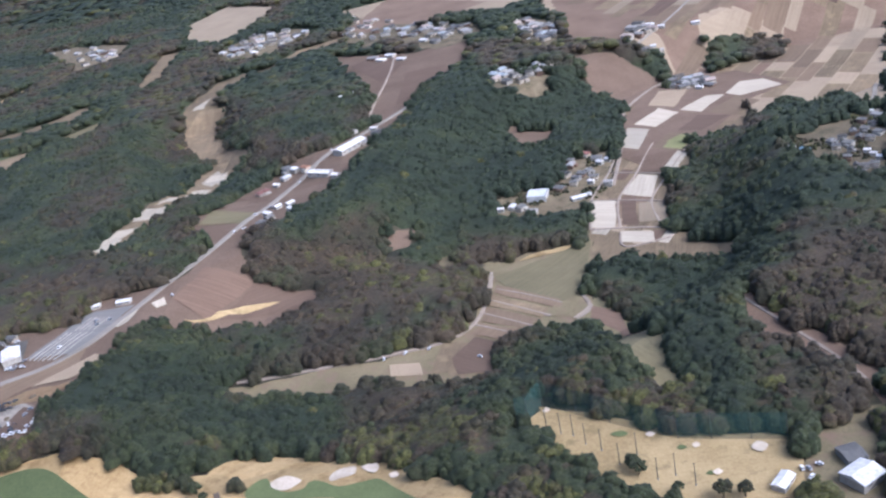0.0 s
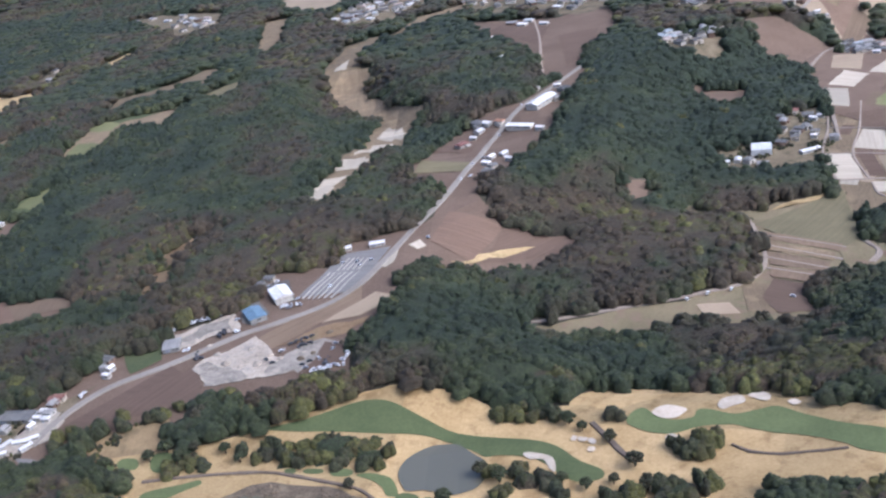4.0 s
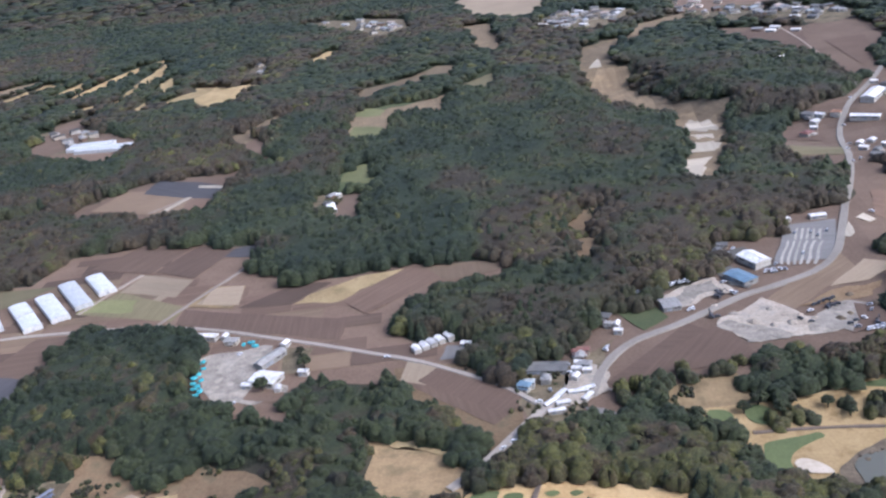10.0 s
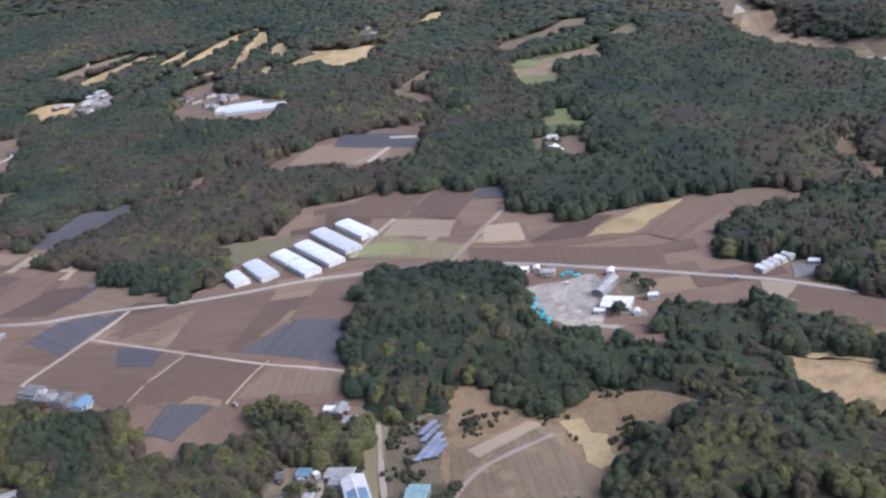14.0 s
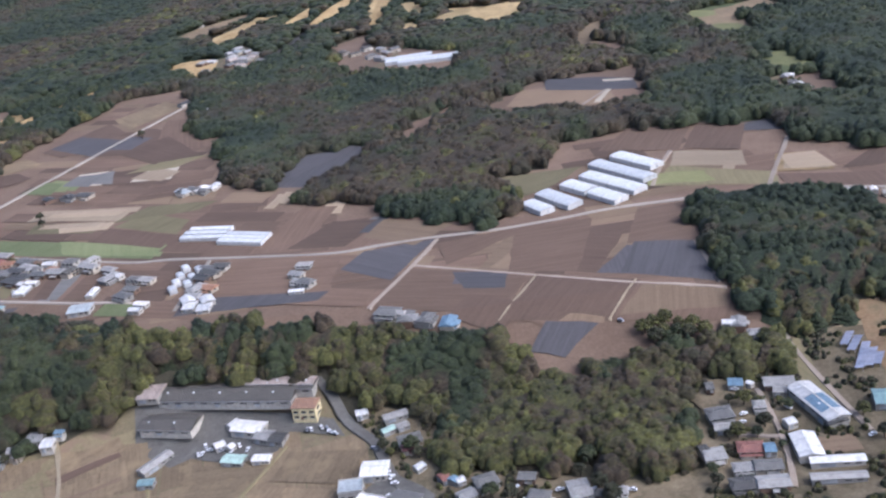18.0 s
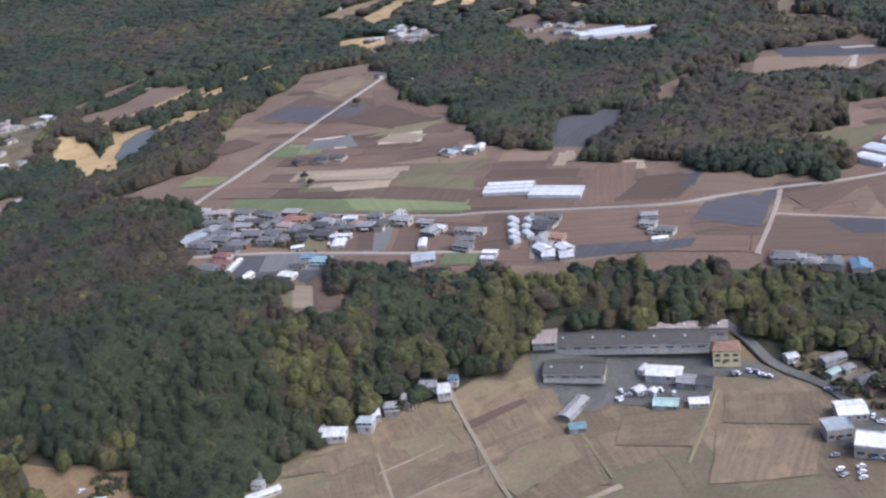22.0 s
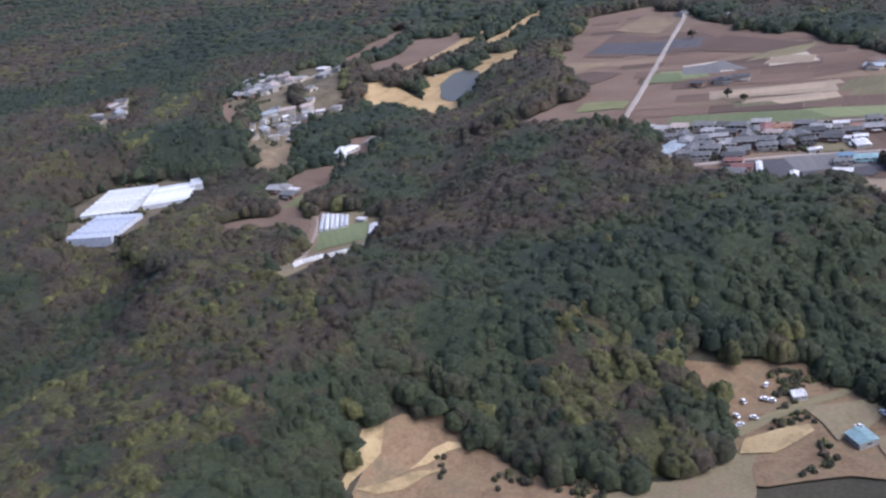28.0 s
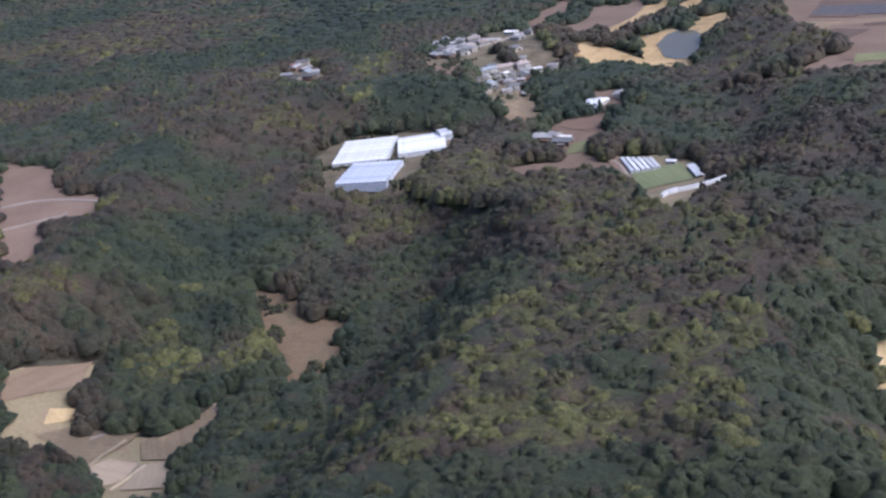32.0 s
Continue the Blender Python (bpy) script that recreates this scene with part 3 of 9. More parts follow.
strips([(-980, 567), (-878, 604), (-845, 489), (-796, 455), (-754, 437), (-751, 418), (-700, 391), (-684, 396), (-632, 392), (-573, 392), (-609, 372), (-615, 349), (-611, 302), (-601, 289), (-641, 295), (-646, 291), (-673, 284), (-692, 286), (-696, 302), (-756, 321), (-801, 332), (-830, 325), (-879, 342)], 3, 34, 11, ('brown', 'earth', 'tanbrown', 'brown'), 0.2)
strips([(-1100, 523), (-1047, 500), (-1016, 529), (-1020, 623), (-984, 743), (-935, 752), (-915, 687), (-905, 635), (-861, 549), (-853, 502), (-821, 483), (-797, 487), (-799, 451), (-772, 432), (-747, 414), (-701, 392), (-687, 406), (-624, 420), (-673, 291), (-712, 307), (-761, 323), (-805, 331), (-836, 324), (-850, 333), (-884, 349), (-919, 365), (-918, 348), (-907, 314), (-930, 316), (-940, 349), (-985, 373), (-1003, 409), (-994, 435), (-1009, 463)], -18, 34, 11, ('brown', 'earth', 'tanbrown', 'brown', 'brown'), 0.2)
strips([(-872, 284), (-850, 289), (-843, 294), (-833, 297), (-797, 298), (-771, 293), (-760, 275), (-746, 261), (-740, 239), (-723, 227), (-708, 203), (-718, 175), (-932, 229), (-932, 265), (-909, 274), (-888, 280)], -78, 30, 16, ('stubble', 'stubble', 'pasture'), 0.2)
strips([(-924, 259), (-917, 266), (-903, 273), (-882, 280), (-860, 287), (-841, 285), (-831, 280), (-868, 185), (-949, 204), (-941, 228), (-941, 243), (-938, 252)], 18, 26, 14, ('stubble', 'stubble', 'pasture'), 0.2)
grove([(101, 805), (107, 856), (136, 876), (180, 882), (172, 838), (128, 830)])
grove([(-616, 374), (-603, 389), (-578, 383), (-554, 377), (-540, 352), (-537, 331), (-560, 331), (-609, 341)])
field("mulch", [(-966.2, 381.8), (-937.5, 373.8), (-939.8, 357.7), (-949.2, 353.8), (-957.0, 354.2), (-966.3, 365.9)])
field("mulch", [(-921.1, 363.8), (-913.3, 363.4), (-916.3, 344.6), (-930.4, 344.9), (-936.7, 355.4)])
field("earth", [(-924.7, 322.8), (-911.6, 318.5), (-915.5, 342.0), (-928.4, 344.2)])
field("olive", [(-933.6, 323.6), (-925.6, 321.0), (-929.3, 342.3), (-935.0, 344.2)])
field("brown", [(-918.6, 370.6), (-907.4, 368.9), (-905.9, 389.3), (-917.5, 392.6)])
field("grey", [(-906.9, 368.7), (-900.0, 366.1), (-896.5, 404.6), (-904.1, 406.2)])
field("brown", [(-898.8, 365.7), (-886.1, 363.4), (-881.9, 402.2), (-895.6, 405.7)])
field("olive", [(-935.5, 378.2), (-924.0, 375.2), (-923.9, 390.9), (-934.8, 393.7)])
field("grey", [(-435.9, 337.7), (-422.9, 338.2), (-422.3, 348.7), (-433.3, 350.8)])
field("grey", [(-379.5, 296.8), (-372.7, 295.8), (-353.8, 286.9), (-355.4, 281.8), (-371.7, 285.9)])
field("brown", [(-449.6, 338.7), (-423.5, 327.8), (-405.4, 308.5), (-402.9, 298.9), (-411.8, 286.8), (-424.6, 298.7), (-450.6, 324.1)])
field("rubble", [(-541.3, 359.0), (-513.9, 361.4), (-509.4, 349.5), (-515.2, 336.2), (-492.8, 319.0), (-494.0, 309.6), (-523.5, 317.6), (-534.7, 329.1)])
field("ochre", [(-566.5, 411.0), (-541.7, 405.7), (-542.2, 432.1), (-561.2, 434.3)])
field("pale", [(-554.0, 420.2), (-544.1, 418.1), (-543.4, 426.1), (-552.8, 428.2)])
field("tan", [(-591.5, 413.7), (-584.3, 434.6), (-581.0, 428.3), (-584.4, 419.5), (-578.2, 413.5)])
field("tarmac", [(-841.3, 291.1), (-827.9, 291.5), (-780.3, 281.7), (-763.1, 276.0), (-758.0, 265.0), (-779.5, 272.8), (-782.1, 263.0), (-796.7, 259.1), (-815.7, 266.7), (-822.6, 263.3), (-838.8, 275.0)])
field("tanbrown", [(-609.4, 215.6), (-596.3, 215.9), (-597.0, 224.0), (-608.0, 223.2)])
field("olive", [(-608.1, 274.8), (-596.5, 280.1), (-595.9, 232.1), (-598.6, 234.4), (-603.5, 258.0)])
field("gravel", [(-322.4, 347.9), (-316.1, 359.4), (-301.0, 372.4), (-293.8, 366.7), (-289.7, 355.7), (-279.1, 342.5), (-287.2, 337.1), (-308.3, 333.3), (-313.7, 335.6)])
field("rubble", [(-288.5, 348.2), (-283.0, 355.9), (-267.3, 365.4), (-258.5, 353.5), (-261.8, 345.8), (-274.0, 336.0), (-287.2, 339.9)])
field("gravel", [(-343.3, 375.2), (-331.5, 393.2), (-318.1, 397.2), (-310.1, 380.8), (-329.6, 369.3), (-336.6, 366.5)])
field("tanbrown", [(-298.3, 370.8), (-257.3, 414.8), (-254.2, 392.8), (-272.4, 377.6), (-289.7, 359.7)])
field("meadow", [(-351.9, 350.6), (-340.3, 361.2), (-348.3, 381.1), (-365.3, 374.9)])
field("earth", [(-370.4, 310.5), (-334.0, 354.5), (-313.6, 334.3), (-314.4, 326.9), (-351.1, 314.6), (-359.2, 308.6)])
field("green", [(-863.0, 401.0), (-862.8, 417.5), (-979.9, 459.4), (-985.9, 443.3)])
field("earth", [(-857.2, 415.5), (-855.1, 427.6), (-896.8, 447.0), (-905.2, 434.2)])
field("olive", [(-858.0, 428.7), (-856.2, 448.1), (-887.4, 468.9), (-897.4, 451.3)])
field("tan", [(-898.5, 460.1), (-894.6, 477.9), (-953.6, 492.9), (-956.6, 477.9)])
field("olive", [(-949.2, 458.1), (-908.6, 447.3), (-904.2, 458.1), (-948.8, 470.6)])
field("brown", [(-809.4, 389.3), (-774.4, 383.8), (-789.9, 451.8), (-805.2, 428.5)])
field("brown", [(-774.4, 383.8), (-732.4, 382.4), (-723.0, 404.4), (-756.8, 421.6)])
field("grey", [(-764.7, 401.6), (-759.8, 399.7), (-753.3, 417.9), (-757.1, 419.4)])
field("tan", [(-786.9, 433.6), (-778.9, 430.4), (-775.1, 441.4), (-783.3, 444.7)])
field("tan", [(-817.2, 449.8), (-811.5, 447.5), (-808.0, 468.3), (-812.4, 470.1)])
field("mulch", [(-767.2, 361.7), (-743.2, 344.6), (-726.3, 382.2), (-757.8, 377.9)])
field("brown", [(-822.5, 352.7), (-769.8, 341.7), (-768.0, 374.8), (-822.2, 390.4)])
field("mulch", [(-834.2, 335.0), (-773.0, 334.3), (-769.8, 341.7), (-834.4, 350.6)])
field("brown", [(-750.2, 324.5), (-697.9, 306.3), (-687.6, 331.9), (-736.7, 354.5)])
field("mulch", [(-722.4, 332.1), (-703.5, 325.9), (-700.2, 333.3), (-721.6, 340.4)])
field("pale", [(-703.0, 320.3), (-701.3, 322.5), (-714.6, 328.4), (-715.8, 325.5)])
field("tanbrown", [(-707.1, 344.4), (-686.3, 336.1), (-673.2, 369.3), (-694.1, 375.1)])
field("earth", [(-684.8, 333.8), (-673.2, 329.9), (-658.4, 365.1), (-671.8, 366.7)])
field("brown", [(-696.9, 306.1), (-673.4, 291.5), (-662.3, 320.6), (-688.4, 329.3)])
field("pale", [(-951.5, 531.5), (-931.1, 527.0), (-934.8, 553.6), (-954.2, 554.3)])
field("green", [(-976.9, 530.6), (-951.6, 523.2), (-953.8, 543.1), (-967.2, 548.8)])
field("pale", [(-913.5, 525.8), (-886.4, 521.4), (-886.7, 543.4), (-905.9, 546.4)])
field("earth", [(-967.1, 591.9), (-913.5, 579.4), (-903.4, 620.3), (-937.8, 645.0)])
field("mulch", [(-958.2, 604.2), (-934.2, 595.4), (-926.1, 617.9), (-947.0, 628.3)])
field("olive", [(-917.0, 551.3), (-895.7, 547.5), (-893.3, 557.9), (-910.8, 557.7)])
field("grey", [(-902.0, 368.5), (-896.7, 366.9), (-893.7, 401.1), (-902.2, 403.9)])
field("earth", [(-909.9, 371.0), (-902.5, 368.7), (-902.7, 404.1), (-910.7, 406.8)])
field("brown", [(-894.1, 366.1), (-882.4, 362.5), (-882.4, 396.0), (-890.7, 398.7)])
field("green", [(-873.3, 345.5), (-855.2, 340.2), (-853.5, 351.9), (-870.8, 357.2)])
field("grey", [(-950.3, 359.8), (-924.3, 355.0), (-922.6, 370.7), (-950.2, 379.1)])
field("tan", [(-929.5, 320.3), (-921.0, 318.1), (-924.5, 338.9), (-933.4, 341.4)])
field("brown", [(-918.6, 317.4), (-908.0, 314.7), (-917.9, 347.6), (-925.1, 347.0)])
field("brown", [(-748.9, 321.9), (-700.2, 304.4), (-687.6, 335.4), (-734.5, 353.7)])
field("mulch", [(-717.8, 333.4), (-701.2, 328.9), (-698.1, 335.7), (-716.2, 340.6)])
field("earth", [(-699.1, 302.8), (-659.7, 297.4), (-647.4, 317.2), (-685.2, 332.2)])
field("tanbrown", [(-678.7, 299.6), (-661.9, 296.4), (-659.1, 305.5), (-667.6, 306.7)])
field("mulch", [(-689.7, 287.2), (-677.4, 283.5), (-664.0, 296.6), (-682.9, 300.1)])
field("brown", [(-657.7, 297.2), (-604.8, 290.6), (-608.1, 306.0), (-646.3, 317.0)])
field("tanbrown", [(-702.2, 344.7), (-683.0, 335.7), (-671.1, 366.7), (-686.0, 368.2)])
field("brown", [(-719.6, 352.3), (-693.7, 373.5), (-668.3, 387.6), (-724.5, 376.8)])
field("earth", [(-681.8, 336.4), (-660.1, 327.8), (-644.2, 364.3), (-666.0, 371.1)])
field("mulch", [(-660.1, 327.8), (-614.5, 311.5), (-615.8, 341.4), (-645.1, 350.2)])
field("brown", [(-645.0, 351.8), (-615.1, 346.7), (-606.7, 390.3), (-635.0, 386.5)])
field("tan", [(-783.6, 432.0), (-774.3, 429.0), (-773.2, 444.3), (-779.2, 447.9)])
field("tan", [(-939.9, 477.7), (-891.6, 471.5), (-891.3, 479.5), (-944.2, 487.3)])
field("tan", [(-928.5, 452.5), (-900.6, 449.7), (-900.0, 460.1), (-932.5, 461.3)])
field("green", [(-859.0, 402.8), (-859.8, 417.4), (-922.8, 439.9), (-913.9, 420.0)])
field("green", [(-963.8, 531.1), (-945.9, 522.9), (-945.5, 538.8), (-958.4, 543.5)])
field("grey", [(-947.4, 534.7), (-924.3, 526.3), (-931.2, 553.4), (-946.0, 548.8)])
field("earth", [(-823.9, 393.8), (-788.6, 383.6), (-782.9, 394.3), (-813.6, 406.8)])
field("mulch", [(-813.0, 490.5), (-786.2, 522.3), (-774.1, 543.0), (-807.3, 525.7)])
field("olive", [(-623.7, 412.4), (-569.1, 395.7), (-567.9, 411.5), (-611.0, 436.6)])
field("tan", [(-611.0, 436.6), (-577.6, 424.2), (-574.0, 444.8), (-605.4, 457.5)])
field("tan", [(-562.6, 413.4), (-543.1, 408.4), (-542.7, 430.3), (-555.6, 432.4)])
field("earth", [(-481.4, 362.6), (-481.1, 382.9), (-567.6, 408.1), (-566.0, 391.8)])
field("earth", [(-539.0, 405.3), (-513.6, 403.9), (-496.8, 426.8), (-516.1, 428.6)])
field("straw", [(-513.6, 403.9), (-487.3, 403.5), (-463.1, 435.4), (-485.6, 430.9)])
field("brown", [(-486.0, 403.2), (-473.2, 387.0), (-433.8, 430.4), (-457.0, 441.2)])
field("tanbrown", [(-438.5, 417.3), (-410.3, 427.1), (-411.4, 434.9), (-454.3, 440.4)])
field("mulch", [(-586.9, 480.5), (-545.9, 468.1), (-544.4, 488.9), (-559.3, 486.6)])
field("brown", [(-642.0, 471.9), (-602.5, 458.2), (-588.7, 495.8), (-622.2, 502.6)])
field("earth", [(-599.7, 459.8), (-574.2, 447.2), (-562.4, 485.8), (-586.8, 493.4)])
field("olive", [(-683.2, 420.5), (-668.5, 430.4), (-652.9, 451.6), (-703.3, 450.1)])
field("mulch", [(-651.1, 325.5), (-615.1, 312.5), (-618.0, 347.8), (-641.7, 352.7)])
field("mulch", [(-712.9, 327.8), (-696.8, 324.9), (-694.9, 338.4), (-718.1, 345.3)])
field("brown", [(-694.9, 338.4), (-667.3, 330.9), (-655.2, 382.9), (-690.2, 382.0)])
field("earth", [(-687.0, 305.9), (-657.4, 298.2), (-644.0, 317.7), (-679.9, 331.8)])
field("tanbrown", [(-655.4, 299.3), (-616.2, 298.8), (-614.4, 308.0), (-643.5, 315.8)])
field("mulch", [(-606.7, 586.4), (-605.1, 603.7), (-653.2, 615.9), (-663.2, 607.4)])
field("brown", [(-640.0, 564.7), (-605.9, 552.8), (-604.7, 585.7), (-625.8, 590.0)])
field("earth", [(-356.6, 314.9), (-311.0, 320.5), (-320.0, 352.3), (-344.9, 332.7)])
field("brown", [(-227.3, 457.2), (-207.0, 444.2), (-190.5, 485.8), (-219.8, 490.3)])
field("brown", [(-201.5, 447.5), (-163.2, 466.8), (-146.9, 480.7), (-190.5, 485.8)])
field("olive", [(-245.5, 556.6), (-214.7, 550.4), (-209.6, 571.2), (-243.2, 583.8)])
field("brown", [(-239.6, 616.1), (-213.2, 597.5), (-209.3, 628.6), (-228.8, 647.6)])
field("grey", [(-287.4, 407.3), (-261.4, 406.5), (-247.5, 452.5), (-272.3, 450.8)])
field("straw", [(-219.2, 436.6), (-189.9, 457.2), (-174.6, 469.8), (-192.2, 463.4)])
field("tan", [(-270.8, 378.3), (-253.1, 382.0), (-236.9, 397.3), (-249.1, 403.3)])
field("clay", [(-289.2, 362.3), (-256.9, 364.9), (-247.9, 380.8), (-270.5, 375.7)])
field("tan", [(-559.6, 412.4), (-539.5, 409.1), (-543.1, 432.4), (-559.5, 431.9)])
field("lime", [(-624.1, 413.6), (-594.9, 408.9), (-597.8, 425.3), (-626.2, 430.1)])
field("tan", [(-450.7, 323.2), (-433.4, 316.7), (-431.3, 331.8), (-449.1, 338.8)])
field("earth", [(-408.2, 293.7), (-401.0, 306.5), (-436.1, 332.4), (-443.6, 322.3)])
field("lime", [(-545.8, 757.1), (-516.5, 750.1), (-515.4, 770.3), (-543.6, 780.6)])
field("lime", [(-532.1, 692.7), (-502.8, 686.2), (-507.9, 714.8), (-534.2, 723.7)])
field("lime", [(-520.9, 587.6), (-496.6, 579.0), (-502.2, 617.3), (-517.4, 624.0)])
field("straw", [(-424.9, 267.1), (-423.5, 270.3), (-442.2, 282.6), (-452.2, 280.0)])
field("tanbrown", [(-686.6, 575.5), (-618.6, 551.4), (-622.9, 603.2), (-674.6, 610.8)])
field("pale", [(20.0, 641.7), (37.3, 648.0), (44.6, 684.6), (24.5, 678.6)])
field("pale", [(35.6, 695.1), (51.0, 689.1), (66.3, 719.3), (52.6, 725.0)])
field("tan", [(49.4, 734.1), (83.6, 712.2), (104.4, 742.2), (73.8, 764.2)])
field("pale", [(107.6, 749.0), (127.2, 732.2), (149.9, 763.4), (128.2, 782.6)])
field("pale", [(44.4, 594.5), (51.1, 592.1), (61.2, 615.7), (56.7, 623.0)])
field("lime", [(50.8, 634.6), (59.1, 628.1), (70.3, 657.6), (63.6, 664.0)])
field("pale", [(16.2, 570.9), (33.8, 560.8), (40.4, 589.9), (28.8, 595.9)])
field("pale", [(-4.8, 531.8), (9.5, 527.4), (12.3, 564.2), (-2.8, 569.2)])
field("brown", [(12.9, 529.9), (22.3, 527.0), (23.7, 560.3), (15.6, 563.0)])
field("tan", [(23.2, 530.3), (38.4, 529.1), (39.5, 552.6), (25.7, 555.7)])
field("pale", [(11.3, 509.6), (29.3, 504.2), (30.7, 517.4), (12.4, 523.0)])
field("brown", [(40.2, 638.3), (49.0, 635.2), (61.0, 674.3), (47.5, 674.0)])
field("brown", [(29.2, 600.1), (42.7, 595.1), (55.0, 623.6), (39.3, 629.0)])
field("brown", [(-143.9, 751.5), (-124.9, 787.7), (-112.1, 858.8), (-146.9, 851.7)])
field("earth", [(-163.6, 825.8), (-153.2, 903.6), (-195.1, 929.8), (-207.9, 907.1)])
field("grey", [(-958.2, 534.0), (-939.1, 527.3), (-936.0, 549.1), (-954.2, 551.7)])
field("green", [(-982.7, 530.4), (-960.2, 521.0), (-958.6, 540.3), (-972.8, 548.0)])
field("tan", [(-914.5, 532.1), (-892.1, 519.6), (-883.7, 533.4), (-901.3, 547.5)])
field("tan", [(-902.1, 469.7), (-898.1, 477.9), (-943.3, 485.1), (-945.1, 478.9)])
field("tan", [(-909.7, 455.8), (-906.1, 461.7), (-944.3, 468.6), (-944.6, 463.0)])
field("earth", [(-862.0, 413.5), (-857.6, 427.0), (-899.1, 450.7), (-907.0, 434.3)])
field("earth", [(-814.7, 391.6), (-810.3, 404.4), (-855.2, 425.9), (-861.7, 409.2)])
field("brown", [(-813.6, 391.2), (-788.0, 387.2), (-777.0, 439.9), (-795.3, 444.7)])
field("earth", [(-1003.8, 617.3), (-981.3, 596.8), (-950.9, 639.7), (-973.6, 671.6)])
field("mulch", [(-956.4, 589.3), (-940.7, 617.1), (-985.4, 645.1), (-1000.2, 622.7)])
field("stubble", [(-973.5, 680.5), (-950.6, 647.8), (-924.3, 693.5), (-943.7, 717.4)])
field("brown", [(-917.5, 587.6), (-873.9, 575.3), (-896.0, 654.8), (-926.8, 658.0)])
field("earth", [(-901.0, 549.9), (-879.1, 564.1), (-914.9, 616.6), (-938.8, 586.0)])
field("olive", [(-921.6, 542.3), (-888.8, 542.8), (-872.9, 560.3), (-903.4, 558.0)])
field("earth", [(-1007.8, 543.5), (-988.0, 560.1), (-1002.2, 574.3), (-1044.9, 576.0)])
field("stubble", [(-1042.1, 584.9), (-1012.7, 573.5), (-992.0, 588.9), (-1010.7, 606.7)])
field("olive", [(-900.7, 459.1), (-855.2, 461.0), (-847.0, 472.3), (-886.5, 477.2)])
field("lime", [(-1024.1, 493.5), (-999.1, 484.8), (-993.4, 499.3), (-1015.6, 507.0)])
field("earth", [(-795.9, 391.9), (-767.9, 386.7), (-750.5, 414.1), (-776.7, 419.1)])
field("mulch", [(-762.3, 401.0), (-756.6, 399.2), (-747.1, 420.1), (-751.6, 421.5)])
field("tan", [(-811.4, 456.5), (-805.8, 452.3), (-804.5, 469.5), (-808.8, 471.8)])
field("tanbrown", [(-759.9, 394.2), (-735.2, 377.5), (-718.2, 397.0), (-751.5, 413.9)])
field("earth", [(-719.2, 309.2), (-700.2, 296.1), (-688.8, 310.9), (-710.7, 322.9)])
field("pale", [(-289.1, 683.5), (-275.3, 667.3), (-269.8, 684.5), (-281.6, 704.6)])
field("pale", [(-300.2, 583.4), (-284.7, 578.6), (-277.3, 594.0), (-296.5, 600.2)])
field("pale", [(-310.5, 537.5), (-299.2, 532.4), (-293.6, 550.3), (-307.0, 554.2)])
field("pale", [(-251.5, 431.4), (-247.4, 429.1), (-243.7, 433.3), (-243.2, 447.8)])
field("pale", [(-233.5, 447.1), (-229.0, 450.9), (-232.3, 458.7), (-238.7, 452.8)])
field("straw", [(-1112.5, 223.1), (-1102.5, 227.8), (-1086.6, 235.4), (-1093.1, 236.2)])
field("straw", [(-1119.3, 216.0), (-1113.2, 215.9), (-1094.8, 225.2), (-1104.3, 225.7)])
field("stubble", [(-922.2, 260.3), (-888.3, 262.1), (-871.0, 276.7), (-890.5, 275.2)])
field("stubble", [(-921.1, 235.8), (-894.6, 231.5), (-871.5, 256.9), (-892.6, 259.9)])
field("stubble", [(-858.0, 249.3), (-841.9, 251.0), (-832.3, 275.1), (-865.9, 268.8)])
field("stubble", [(-896.9, 229.2), (-878.9, 208.0), (-858.2, 230.2), (-870.9, 253.2)])
field("clay", [(-944.3, 216.9), (-928.4, 213.9), (-927.1, 231.0), (-939.2, 230.1)])
field("tarmac", [(-731.6, 209.7), (-724.1, 223.0), (-739.8, 240.3), (-754.9, 224.9)])
field("gravel", [(-391.7, 296.0), (-367.3, 304.3), (-372.7, 327.4), (-386.2, 317.6)])
field("stubble", [(-928.8, 250.4), (-866.0, 254.8), (-875.7, 276.3), (-907.7, 264.7)])
field("stubble", [(-862.0, 253.8), (-825.2, 244.6), (-834.6, 277.7), (-867.5, 277.4)])
field("stubble", [(-860.1, 232.0), (-820.2, 222.8), (-825.2, 244.6), (-862.0, 253.8)])
field("stubble", [(-817.8, 242.7), (-792.6, 236.1), (-782.4, 259.2), (-811.2, 260.6)])
field("stubble", [(-782.3, 245.6), (-754.8, 237.1), (-749.0, 255.2), (-778.2, 261.4)])
field("stubble", [(-793.0, 216.0), (-763.3, 213.2), (-755.4, 234.2), (-784.4, 243.1)])
field("clay", [(-620.9, 266.9), (-603.8, 265.8), (-601.2, 278.8), (-617.1, 278.9)])
field("stubble", [(-584.9, 206.3), (-560.6, 200.7), (-549.0, 231.9), (-575.8, 226.1)])
field("stubble", [(-571.3, 253.4), (-544.6, 243.8), (-536.1, 266.6), (-561.6, 261.3)])
field("stubble", [(-564.7, 256.3), (-535.2, 249.0), (-532.0, 267.6), (-548.1, 270.3)])
field("green", [(-1154.4, 385.3), (-1126.7, 392.3), (-1131.1, 415.2), (-1152.4, 408.4)])
field("soil", [(-1155.7, 378.2), (-1152.9, 392.9), (-1154.7, 438.8), (-1159.6, 433.1)])
field("lime", [(-1177.0, 451.1), (-1159.9, 447.1), (-1155.6, 465.5), (-1172.3, 465.8)])
field("brown", [(-1174.4, 494.0), (-1155.6, 474.0), (-1149.1, 505.0), (-1166.7, 507.7)])
